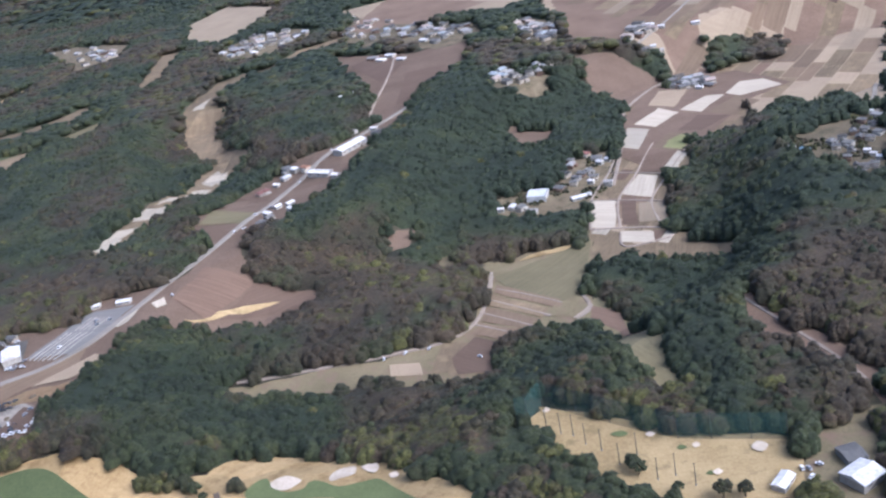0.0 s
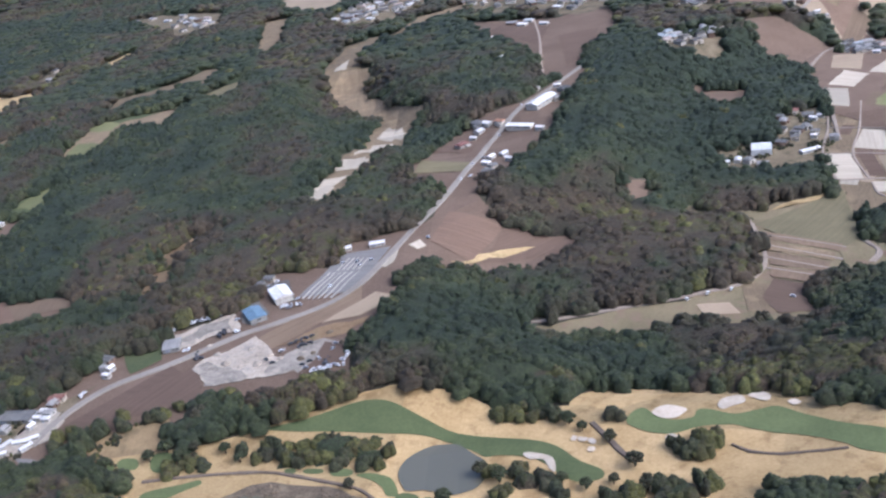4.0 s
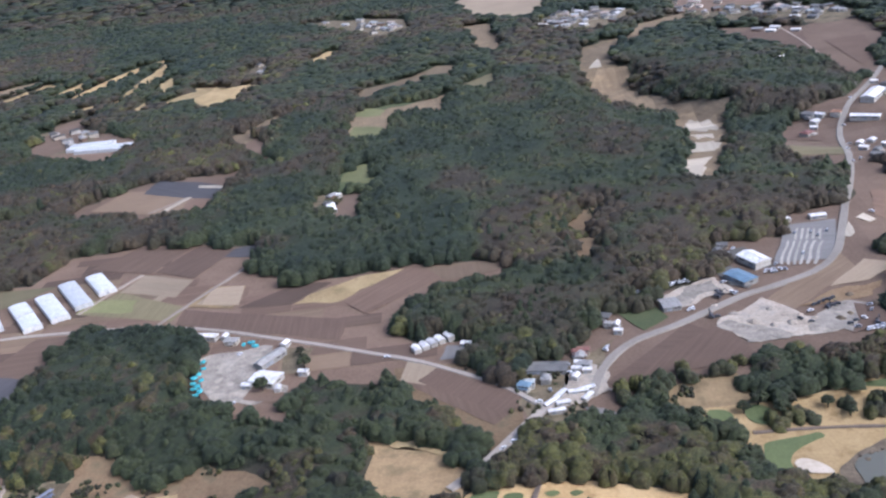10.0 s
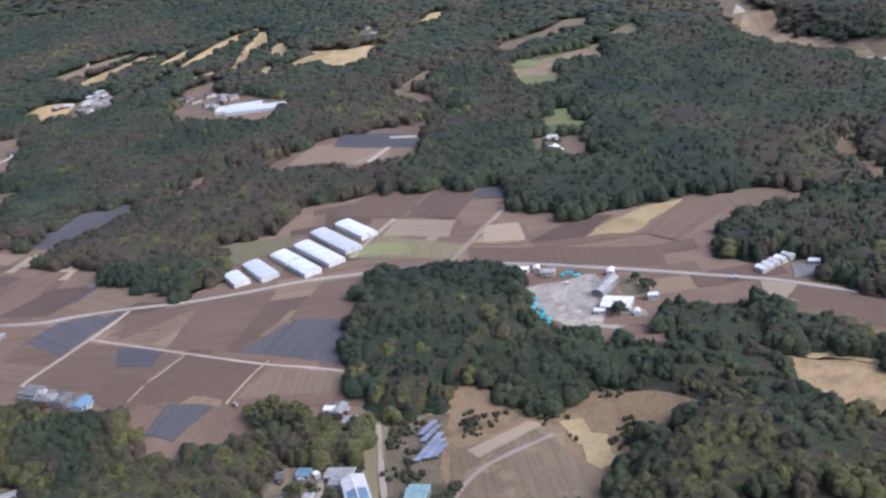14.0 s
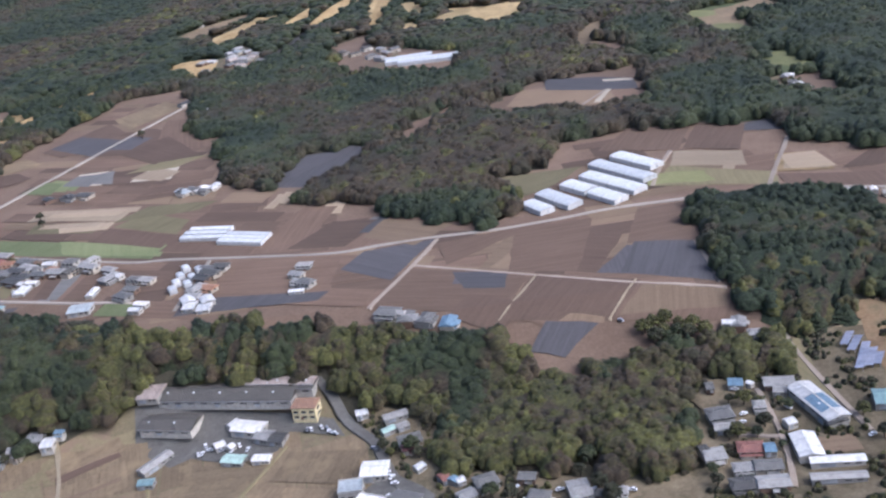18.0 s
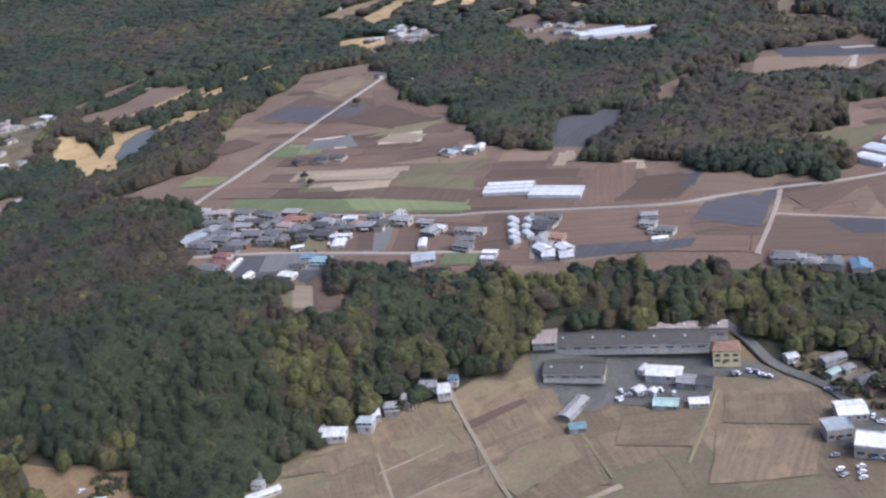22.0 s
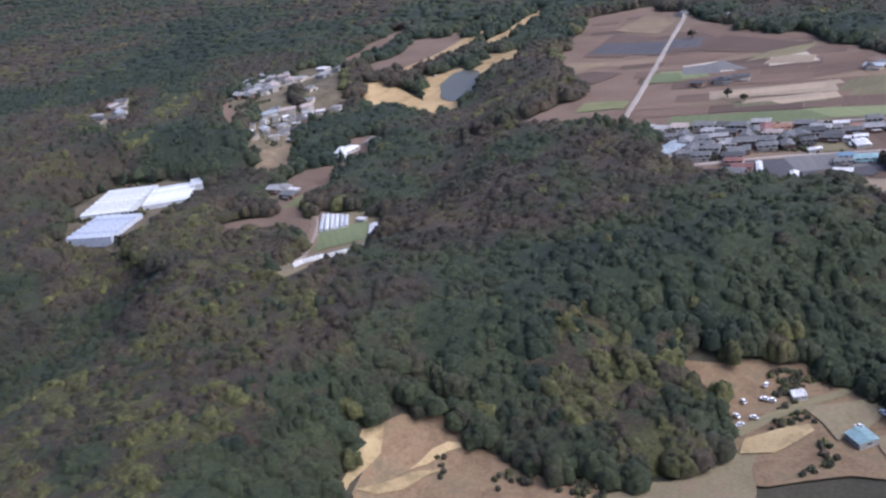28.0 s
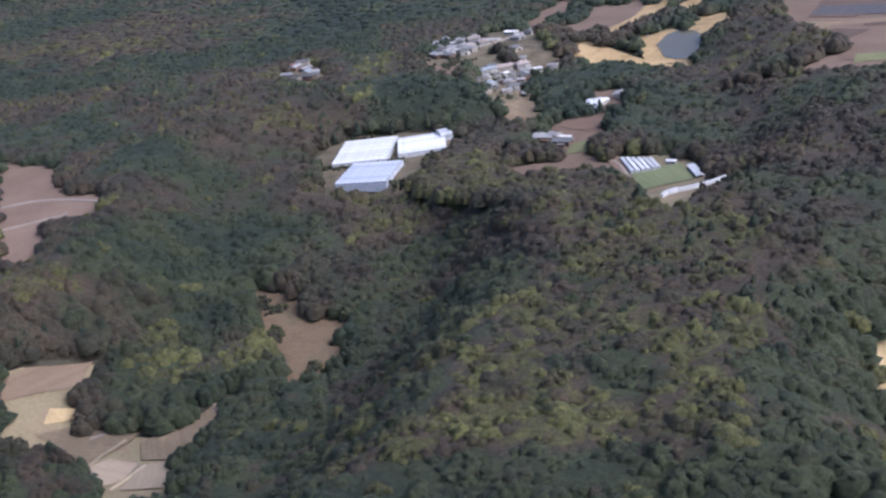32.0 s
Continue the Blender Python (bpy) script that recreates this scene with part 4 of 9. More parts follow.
field("grey", [(-1350.0, 249.8), (-1337.8, 244.2), (-1334.8, 252.5), (-1344.4, 254.6)])
field("olive", [(-59.6, 483.8), (-35.9, 500.6), (-5.2, 517.9), (-11.3, 460.6), (-22.7, 447.6), (-35.6, 456.8), (-52.4, 471.1)])
field("tanbrown", [(-27.6, 442.5), (-23.5, 450.3), (-57.6, 473.3), (-58.6, 463.6)])
field("stubble", [(-33.2, 432.5), (-29.3, 440.8), (-59.4, 461.6), (-60.5, 449.1)])
field("tanbrown", [(-62.7, 431.6), (-39.9, 420.1), (-34.6, 430.9), (-61.0, 447.2)])
field("tanbrown", [(-65.7, 417.0), (-47.2, 408.4), (-41.3, 418.5), (-63.2, 429.8)])
field("brown", [(-74.4, 394.6), (-65.6, 415.2), (-50.1, 407.0), (-53.4, 380.8), (-70.4, 379.6)])
field("tan", [(-101.3, 383.5), (-86.3, 381.9), (-89.1, 393.1), (-104.3, 393.8)])
field("brown", [(-8.9, 441.7), (4.4, 432.9), (13.0, 367.7), (3.0, 411.0), (-9.4, 428.1)])
field("olive", [(13.9, 360.5), (19.5, 352.4), (23.3, 335.0), (22.9, 321.7), (17.2, 322.8), (13.5, 344.2)])
field("straw", [(-46.3, 503.5), (-35.8, 507.8), (-8.8, 515.5), (-10.4, 523.6)])
field("olive", [(-1012.8, 230.1), (-993.3, 238.3), (-973.5, 245.0), (-973.3, 242.1), (-992.8, 234.3), (-1011.1, 226.1)])
field("pasture", [(-987.4, 235.1), (-970.5, 240.0), (-968.5, 229.3), (-976.4, 223.3), (-985.5, 219.0)])
field("straw", [(-1011.9, 224.8), (-990.6, 228.6), (-989.3, 223.8), (-1001.9, 217.4), (-1011.3, 217.6)])
field("pasture", [(-977.0, 206.6), (-966.8, 204.9), (-964.0, 215.4), (-975.1, 220.0)])
field("straw", [(-1373.7, 276.8), (-1364.0, 280.8), (-1365.5, 288.3), (-1373.7, 284.6)])
field("stubble", [(-1375.1, 271.7), (-1363.0, 279.1), (-1350.9, 272.5), (-1340.2, 270.0), (-1343.0, 264.7), (-1352.6, 253.9), (-1365.8, 267.4)])
field("tan", [(-1351.5, 253.7), (-1346.1, 256.8), (-1335.2, 252.0), (-1338.0, 243.7), (-1343.5, 241.4)])
field("tan", [(-1337.6, 238.8), (-1318.3, 236.2), (-1320.9, 250.6), (-1333.8, 250.8)])
field("stubble", [(-1325.9, 274.5), (-1312.9, 282.8), (-1318.8, 263.1), (-1321.2, 250.7), (-1334.6, 253.7), (-1338.4, 263.7)])
field("tanbrown", [(-1388.7, 287.4), (-1382.6, 297.5), (-1366.4, 310.6), (-1367.7, 297.3), (-1375.3, 291.4), (-1386.4, 278.7)])
field("rubble", [(-320.7, 350.5), (-314.6, 353.2), (-306.0, 349.1), (-296.5, 344.4), (-300.3, 333.2), (-313.6, 333.8)])
field("gravel", [(-314.9, 360.7), (-302.4, 366.9), (-292.6, 361.8), (-291.1, 354.5), (-300.6, 349.0), (-311.7, 353.1)])
field("earth", [(-266.3, 361.1), (-256.9, 356.1), (-254.1, 341.5), (-263.4, 339.5), (-274.1, 334.7), (-268.2, 347.1)])
field("rubble", [(-335.9, 375.3), (-328.2, 388.0), (-317.9, 393.7), (-316.1, 383.7), (-327.0, 371.9)])
field("tarmac", [(-313.7, 399.8), (-307.9, 408.7), (-298.6, 392.9), (-302.8, 382.5), (-310.3, 386.9)])
field("tarmac", [(-297.1, 400.8), (-288.1, 404.1), (-297.4, 427.8), (-308.4, 423.3)])
field("soil", [(-513.6, 317.5), (-494.9, 311.5), (-493.6, 318.2), (-511.3, 328.4)])
field("yard", [(-501.7, 335.3), (-493.4, 335.8), (-492.4, 357.3), (-506.7, 360.0)])
road("dirt", 0.8, [(-1353.2, 252.2), (-1349.1, 259.3), (-1343.6, 266.8)])
road("dirt", 0.8, [(-1340.9, 239.5), (-1336.5, 245.1), (-1332.7, 250.5)])
road("path", 1.2, [(-1317.6, 277.8), (-1313.7, 281.1), (-1309.6, 283.8)])
road("path", 1.2, [(-60.9, 490.7), (-60.6, 468.1), (-63.9, 451.5)])
road("path", 1.0, [(-13.9, 459.0), (-9.7, 441.8), (-17.8, 429.2)])
road("cart", 1.4, [(-395.6, 254.3), (-398.0, 242.7), (-402.5, 224.7)])
road("path", 1.4, [(-617.5, 254.1), (-616.8, 235.6), (-617.6, 221.2), (-620.4, 203.2)])
road("path", 1.4, [(-632.0, 232.0), (-624.0, 229.4), (-617.1, 226.9)])
road("asphalt", 3.4, [(-132.7, 747.3), (-157.9, 698.8), (-186.9, 648.7), (-202.0, 609.4), (-214.7, 545.1), (-226.1, 504.4), (-236.4, 476.0), (-248.3, 440.4), (-259.1, 411.8), (-272.5, 395.0), (-292.2, 383.4), (-306.8, 376.3), (-322.7, 364.8), (-338.0, 353.7), (-357.4, 341.7), (-369.3, 324.7), (-376.1, 303.3)])
road("asphalt", 3.4, [(-383.8, 308.3), (-397.5, 290.0), (-408.3, 272.7), (-417.8, 258.5), (-425.5, 249.9)])
road("asphalt", 2.1, [(-392.0, 295.2), (-408.7, 313.5), (-426.5, 326.8), (-446.0, 339.5), (-467.4, 349.6), (-490.0, 360.2), (-514.0, 370.4), (-539.3, 381.1), (-565.7, 388.7), (-592.7, 392.2), (-619.7, 392.5), (-646.7, 391.6), (-672.7, 386.8), (-699.2, 383.9), (-727.0, 384.2), (-754.3, 382.6)])
road("path", 1.9, [(-575.4, 392.9), (-567.9, 411.5), (-558.5, 433.2), (-548.4, 456.7)])
road("path", 1.9, [(-623.7, 412.4), (-615.6, 437.8), (-607.0, 458.0)])
road("path", 1.4, [(-616.0, 311.1), (-616.7, 325.9), (-617.8, 346.7)])
road("path", 1.7, [(-725.0, 381.9), (-734.9, 356.6), (-751.1, 321.0)])
road("path", 1.4, [(-734.9, 356.6), (-687.6, 334.4), (-649.5, 317.7), (-614.0, 308.3)])
road("dirt", 0.7, [(-700.2, 303.0), (-691.6, 316.7), (-684.1, 331.9)])
road("dirt", 0.7, [(-659.7, 297.4), (-646.1, 319.1)])
road("asphalt", 2.0, [(-740.0, 383.6), (-754.3, 382.4), (-772.3, 380.4), (-809.4, 387.3), (-853.5, 397.1), (-874.9, 400.2), (-932.8, 421.4), (-970.5, 435.8), (-1002.4, 443.6)])
road("asphalt", 2.4, [(-1010.0, 444.2), (-980.0, 528.0), (-950.5, 612.0), (-921.0, 695.9)])
road("asphalt", 1.6, [(-835.4, 339.7), (-832.4, 380.5), (-831.9, 390.3)])
road("asphalt", 1.6, [(-989.2, 386.0), (-955.9, 380.8), (-922.8, 371.9), (-885.9, 360.7), (-870.8, 357.2), (-851.1, 351.2)])
road("tarmac", 3.6, [(-770.0, 292.8), (-764.3, 285.4), (-757.1, 271.6), (-746.6, 257.9), (-739.0, 236.9), (-726.2, 216.4), (-707.5, 202.8)])
road("olive", 0.8, [(-830.8, 262.4), (-825.2, 244.6), (-820.2, 225.6)])
road("olive", 0.8, [(-796.9, 228.4), (-785.0, 253.2), (-779.6, 265.4)])
road("path", 1.7, [(-600.3, 283.1), (-595.9, 249.9), (-591.5, 224.1)])
road("path", 1.7, [(-581.9, 205.6), (-574.3, 225.7), (-562.3, 247.6), (-537.4, 263.2)])
road("path", 1.7, [(-162.6, 725.2), (-163.7, 776.8), (-163.5, 861.5), (-167.9, 933.7)])
road("path", 2.0, [(12.1, 584.7), (22.2, 647.1), (30.0, 726.7), (53.9, 781.2), (78.6, 803.6)])
road("asphalt", 2.4, [(179.6, 603.4), (168.8, 592.0), (228.7, 768.4)])
road("asphalt", 2.4, [(47.2, 830.1), (75.5, 874.2), (109.9, 952.7)])
road("path", 1.7, [(-60.6, 485.4), (-63.9, 437.9), (-78.7, 412.8), (-107.7, 402.6), (-140.3, 398.0), (-178.3, 392.7)])
road("path", 1.7, [(-12.8, 456.8), (-9.2, 439.9), (-16.5, 428.4)])
road("path", 1.5, [(55.0, 384.3), (69.2, 353.7), (82.5, 323.6), (89.0, 300.3)])
road("path", 1.7, [(-640.7, 559.6), (-622.5, 586.4)])
road("asphalt", 2.4, [(-1248.6, 653.9), (-1225.6, 666.1), (-1193.8, 682.8), (-1158.3, 722.2), (-1113.4, 774.6)])
road("path", 1.7, [(-1202.4, 478.9), (-1207.0, 452.0)])
road("path", 2.0, [(-1449.3, 445.5), (-1433.9, 448.9), (-1415.2, 443.7), (-1388.6, 428.8)])
road("path", 1.4, [(-1157.2, 431.9), (-1154.7, 409.4), (-1158.0, 351.6)])
road("path", 1.4, [(-1434.6, 409.6), (-1421.1, 415.2), (-1407.4, 420.9)])
road("path", 1.4, [(-1356.6, 270.1), (-1336.4, 279.1), (-1310.3, 283.6)])
golf("rough", [(-163.1, 310.3), (-135.7, 320.8), (-101.8, 306.3), (-71.6, 287.7), (-45.7, 256.7), (-41.9, 240.0), (-98.2, 240.6), (-157.3, 265.8)])
golf("rough", [(-426.4, 224.0), (-419.8, 246.1), (-409.3, 250.4), (-398.1, 252.2), (-377.9, 255.2), (-359.2, 251.5), (-349.0, 246.5), (-355.3, 229.5), (-374.8, 237.0), (-383.2, 236.3), (-392.5, 220.9)])
golf("rough", [(-286.0, 303.0), (-264.3, 307.9), (-242.5, 320.3), (-216.0, 319.2), (-197.4, 309.6), (-179.3, 301.7), (-162.1, 305.5), (-137.0, 307.7), (-101.1, 305.9), (-86.4, 297.5), (-108.2, 231.6), (-127.8, 230.0), (-324.8, 262.8), (-325.1, 279.4), (-312.6, 291.0), (-298.6, 298.5)])
golf("rough", [(-243.3, 312.4), (-230.8, 319.2), (-211.1, 319.0), (-194.7, 311.4), (-175.9, 297.1), (-239.8, 302.9)])
golf("rough", [(-177.4, 301.3), (-160.6, 308.2), (-146.9, 301.9), (-132.5, 307.5), (-100.5, 306.4), (-79.9, 289.5), (-49.0, 267.3)])
golf("rough", [(-342.2, 292.5), (-323.6, 296.5), (-305.1, 298.9), (-283.8, 305.1), (-261.9, 312.4), (-244.0, 318.4), (-226.5, 317.3), (-248.3, 248.6), (-312.1, 249.5), (-322.9, 265.7), (-327.6, 275.7)])
golf("fairway", [(-5.6, 295.4), (-1.6, 296.7), (0.6, 294.3), (-2.8, 293.3)])
golf("fairway", [(16.2, 283.6), (17.7, 285.3), (19.6, 283.7), (17.9, 282.4)])
golf("fairway", [(23.7, 268.7), (25.4, 270.2), (26.6, 268.9), (25.4, 267.9)])
golf("fairway", [(-420.9, 241.3), (-415.9, 246.8), (-408.9, 247.2), (-412.4, 241.5)])
golf("fairway", [(-407.6, 244.8), (-404.0, 246.7), (-401.1, 245.0), (-406.0, 240.6)])
golf("bunker", [(40.1, 279.7), (42.9, 282.9), (45.7, 280.3), (43.2, 277.0)])
golf("bunker", [(21.3, 284.3), (22.9, 285.7), (24.1, 283.9), (22.4, 282.6)])
golf("bunker", [(6.4, 292.7), (8.1, 294.1), (9.9, 292.8), (8.2, 291.1)])
golf("bunker", [(25.9, 269.0), (28.0, 270.4), (29.1, 268.5), (27.1, 267.4)])
golf("bunker", [(-29.7, 313.8), (-28.2, 315.7), (-26.7, 314.0), (-28.2, 312.4)])
golf("fairway", [(-420.7, 240.5), (-412.1, 247.0), (-409.6, 243.1), (-417.8, 238.4)])
golf("fairway", [(-407.0, 245.6), (-401.6, 246.3), (-402.2, 240.5), (-406.0, 240.3)])
golf("fairway", [(-394.6, 246.7), (-391.4, 248.6), (-389.5, 247.3), (-392.3, 245.1)])
golf("fairway", [(-386.5, 247.9), (-384.0, 249.8), (-382.1, 248.5), (-384.9, 246.2)])
bamboo([(-1357, 309), (-1356, 325), (-1353, 335), (-1344, 343), (-1342, 330), (-1329, 309), (-1326, 301), (-1332, 291), (-1339, 287), (-1346, 297)])
bamboo([(-1322, 300), (-1318, 316), (-1308, 335), (-1301, 311), (-1305, 296), (-1316, 294)])

clearing("soil", [(-29, 1163), (-6, 934), (-7, 870), (39, 838), (55, 882), (71, 850), (80, 813), (99, 822), (109, 891), (132, 911), (179, 890), (173, 828), (206, 875), (278, 884), (321, 1023)])
clearing("soil", [(-11, 817), (-6, 819), (35, 818), (69, 795), (52, 752), (33, 738), (14, 768)])
clearing("yard", [(-248, 1065), (-236, 1145), (-189, 1095), (-167, 1018), (-95, 1007), (-86, 956), (-117, 923), (-158, 951), (-180, 989), (-220, 984)])
clearing("tan", [(-273, 1198), (-223, 1115), (-187, 1066), (-122, 1060), (-79, 1042), (-27, 1066), (-26, 1160), (-137, 1243), (-213, 1221)])
clearing("yard", [(-57, 964), (-44, 998), (-24, 964), (-7, 888), (-15, 847), (-37, 882)])
clearing("yard", [(41, 863), (53, 891), (81, 903), (83, 875), (65, 882), (44, 853)])
clearing("yard", [(-48, 790), (-37, 811), (-16, 794), (-15, 803), (-33, 792)])
clearing("yard", [(68, 792), (79, 808), (100, 800), (103, 773), (77, 754)])
clearing("yard", [(-381, 1046), (-373, 1122), (-342, 1105), (-335, 1015), (-358, 1004)])
clearing("yard", [(-73, 786), (-62, 812), (-41, 786), (-39, 771), (-64, 753)])
clearing("yard", [(-617, 1182), (-610, 1264), (-547, 1215), (-535, 1108), (-570, 1091)])
clearing("soil", [(-521, 848), (-519, 873), (-497, 877), (-494, 849)])
clearing("stubble", [(-485, 873), (-481, 892), (-468, 900), (-465, 851)])
clearing("olive", [(-460, 823), (-440, 850), (-427, 866), (-427, 808), (-437, 790)])
clearing("tan", [(-495, 1295), (-459, 1166), (-400, 1111), (-377, 1201), (-374, 1314), (-470, 1389)])
clearing("soil", [(-244, 1076), (-216, 1235), (-89, 1110), (-161, 1026), (-208, 1045)])
clearing("yard", [(-215, 1008), (-200, 1075), (-155, 1051), (-167, 996), (-201, 960)])
clearing("straw", [(-769, 933), (-778, 1007), (-753, 969), (-749, 914)])
clearing("straw", [(-770, 861), (-764, 888), (-754, 882), (-749, 838)])
clearing("straw", [(-624, 1003), (-619, 1054), (-601, 1056), (-604, 981)])
clearing("yard", [(-688, 980), (-686, 1024), (-666, 1010), (-661, 940)])
clearing("stubble", [(-548, 849), (-506, 882), (-483, 919), (-462, 911), (-467, 864), (-487, 863), (-508, 834), (-543, 807)])
clearing("straw", [(-837, 891), (-819, 916), (-811, 889), (-824, 865)])
clearing("straw", [(-810, 1018), (-813, 1090), (-789, 1071), (-788, 955), (-793, 896)])
clearing("straw", [(-770, 883), (-761, 903), (-758, 870)])
clearing("straw", [(-748, 873), (-733, 909), (-705, 929), (-712, 891), (-734, 861)])
clearing("straw", [(-689, 875), (-677, 908), (-655, 913), (-665, 860), (-686, 835)])
clearing("stubble", [(-636, 731), (-608, 787), (-594, 795), (-612, 715), (-626, 691)])
clearing("yard", [(-832, 807), (-808, 824), (-768, 787), (-758, 740), (-792, 729)])
golf("rough", [(-958, 925), (-947, 982), (-924, 1034), (-901, 1031), (-921, 972), (-940, 903)])
golf("rough", [(-896, 974), (-877, 1069), (-869, 1069), (-874, 966), (-885, 952)])
golf("rough", [(-867, 930), (-857, 1030), (-838, 1094), (-815, 1112), (-835, 996), (-850, 952)])
golf("rough", [(-803, 1051), (-791, 1011), (-792, 896), (-802, 898)])
clearing("straw", [(-779, 976), (-772, 1008), (-753, 989), (-761, 942)])
clearing("straw", [(-739, 872), (-720, 921), (-703, 937), (-723, 861)])
golf("rough", [(-972, 821), (-971, 855), (-935, 850), (-926, 773), (-937, 768), (-944, 795)])
clearing("yard", [(-929, 851), (-921, 894), (-891, 839), (-880, 799), (-905, 768), (-919, 786)])
clearing("soil", [(-826, 839), (-795, 873), (-795, 815), (-774, 763), (-796, 707), (-816, 754)])
clearing("stubble", [(-1016, 978), (-996, 1029), (-950, 1075), (-940, 1047), (-982, 943)])
clearing("mulch", [(-880, 836), (-867, 920), (-857, 912), (-871, 806)])
clearing("soil", [(-1161, 688), (-1131, 717), (-1096, 755), (-1074, 790), (-1083, 706), (-1110, 673), (-1141, 660)])
clearing("pasture", [(-1232, 649), (-1214, 666), (-1204, 694), (-1195, 649), (-1194, 599), (-1201, 583), (-1208, 593)])
clearing("stubble", [(-1191, 515), (-1193, 568), (-1184, 580), (-1180, 501)])
clearing("yard", [(-1343, 664), (-1341, 713), (-1330, 715), (-1307, 640), (-1318, 601)])
clearing("yard", [(-1246, 656), (-1233, 678), (-1209, 697), (-1201, 699), (-1185, 695), (-1196, 642), (-1215, 626), (-1230, 615)])
clearing("soil", [(-1176, 720), (-1152, 783), (-1124, 831), (-1132, 764), (-1160, 704)])
bamboo([(-1195, 630), (-1190, 672), (-1175, 688), (-1163, 675), (-1157, 641), (-1171, 608)])
bamboo([(-1292, 622), (-1284, 675), (-1265, 675), (-1254, 654), (-1261, 591)])
bamboo([(-1300, 584), (-1291, 584), (-1269, 577), (-1267, 580), (-1282, 552)])
strips([(2, 1128), (55, 974), (55, 863), (83, 833), (111, 899), (134, 920), (180, 895), (207, 878), (280, 891), (320, 1018)], 63, 60, 24, ("brown", "earth", "brown", "tanbrown", "mulch", "earth", "tan"), 0.3)
field("mulch", [(-659.7, 602.6), (-658.8, 630.1), (-623.0, 616.7), (-603.2, 605.3), (-603.4, 578.7), (-624.0, 585.1)])
field("pale", [(-633.2, 561.6), (-622.3, 586.7), (-619.6, 585.6), (-629.5, 560.1)])
field("pale", [(-622.5, 610.1), (-603.2, 605.3), (-602.8, 598.9), (-622.0, 604.8)])
field("soil", [(15.6, 633.0), (26.4, 705.9), (53.9, 781.2), (78.6, 803.6), (124.6, 812.4), (157.4, 759.9), (122.1, 726.5), (54.3, 604.2), (36.4, 601.9)])
field("pale", [(20.2, 645.4), (29.0, 686.5), (44.0, 678.1), (32.6, 636.2)])
field("pale", [(34.3, 692.8), (54.9, 727.2), (67.4, 711.4), (48.3, 681.9)])
field("tan", [(48.8, 737.5), (59.7, 774.0), (82.1, 772.4), (67.0, 725.2)])
field("pale", [(69.3, 716.6), (92.7, 747.5), (105.7, 745.0), (82.8, 706.6)])
field("pale", [(106.6, 747.9), (122.7, 776.3), (140.0, 777.0), (150.1, 754.8), (115.9, 737.2)])
field("pale", [(43.9, 599.1), (57.0, 625.3), (62.6, 618.7), (52.0, 594.4)])
field("tanbrown", [(41.9, 637.7), (56.3, 666.7), (70.0, 655.1), (53.5, 626.5)])
field("lime", [(49.0, 635.3), (61.3, 660.9), (74.2, 658.7), (62.7, 628.1)])
field("earth", [(62.2, 668.5), (79.8, 699.1), (100.0, 690.9), (76.7, 663.0)])
field("tanbrown", [(86.4, 703.7), (111.6, 735.9), (126.8, 719.8), (103.7, 689.4)])
clearing("stubble", [(-349, 813), (-338, 846), (-314, 845), (-312, 808), (-284, 748), (-252, 711), (-276, 589), (-291, 677), (-292, 716), (-313, 751), (-334, 772)])
field("pale", [(-286.9, 687.0), (-276.1, 700.4), (-275.2, 693.5), (-265.5, 675.4), (-267.8, 666.4)])
field("pale", [(-297.2, 595.4), (-280.8, 599.7), (-283.7, 578.9), (-298.9, 579.2)])
field("pale", [(-345.1, 845.6), (-335.7, 877.3), (-333.8, 848.0)])
field("pale", [(-342.1, 858.8), (-337.3, 868.0), (-335.1, 861.2)])
field("pale", [(-303.3, 565.7), (-287.2, 568.5), (-297.8, 547.6), (-306.5, 550.3)])
road("dirt", 1.5, [(-870.5, 281.5), (-862.7, 258.7), (-856.1, 236.0), (-850.7, 218.9), (-846.8, 205.8)])
road("dirt", 0.9, [(-895.7, 255.9), (-892.2, 242.6), (-888.0, 227.8), (-884.2, 215.1)])
road("dirt", 0.6, [(-894.5, 244.9), (-883.7, 250.4), (-873.0, 256.3)])
road("dirt", 0.6, [(-888.0, 227.8), (-872.4, 235.6), (-856.9, 242.1)])
road("dirt", 1.4, [(-849.0, 208.6), (-840.5, 213.0), (-829.3, 217.6), (-818.3, 222.2)])
field("stubble", [(-871.8, 270.5), (-846.7, 281.3), (-842.4, 275.6), (-866.9, 264.9)])
field("earth", [(-866.0, 266.6), (-844.9, 275.0), (-843.2, 272.7), (-864.9, 262.8)])
field("stubble", [(-863.3, 260.2), (-841.2, 270.1), (-835.3, 255.4), (-858.3, 243.4)])
field("tanbrown", [(-861.2, 252.1), (-840.2, 262.2), (-839.5, 259.5), (-860.4, 249.2)])
field("pasture", [(-857.8, 241.4), (-835.2, 253.0), (-828.7, 238.0), (-851.4, 224.7)])
field("stubble", [(-851.1, 222.9), (-828.6, 236.1), (-821.9, 224.6), (-845.5, 209.6)])
field("stubble", [(-915.2, 257.1), (-896.1, 266.3), (-894.5, 257.9), (-895.7, 255.9), (-912.4, 246.7)])
field("pasture", [(-892.7, 257.3), (-873.7, 273.3), (-867.3, 254.9), (-882.9, 249.5)])
field("earth", [(-889.7, 225.8), (-873.7, 233.6), (-872.6, 230.4), (-888.6, 222.1)])
field("stubble", [(-885.7, 229.0), (-870.1, 236.5), (-857.1, 234.4), (-855.8, 226.7), (-882.4, 215.7)])
field("stubble", [(-912.7, 244.2), (-894.3, 252.8), (-889.3, 229.9), (-910.5, 222.8)])
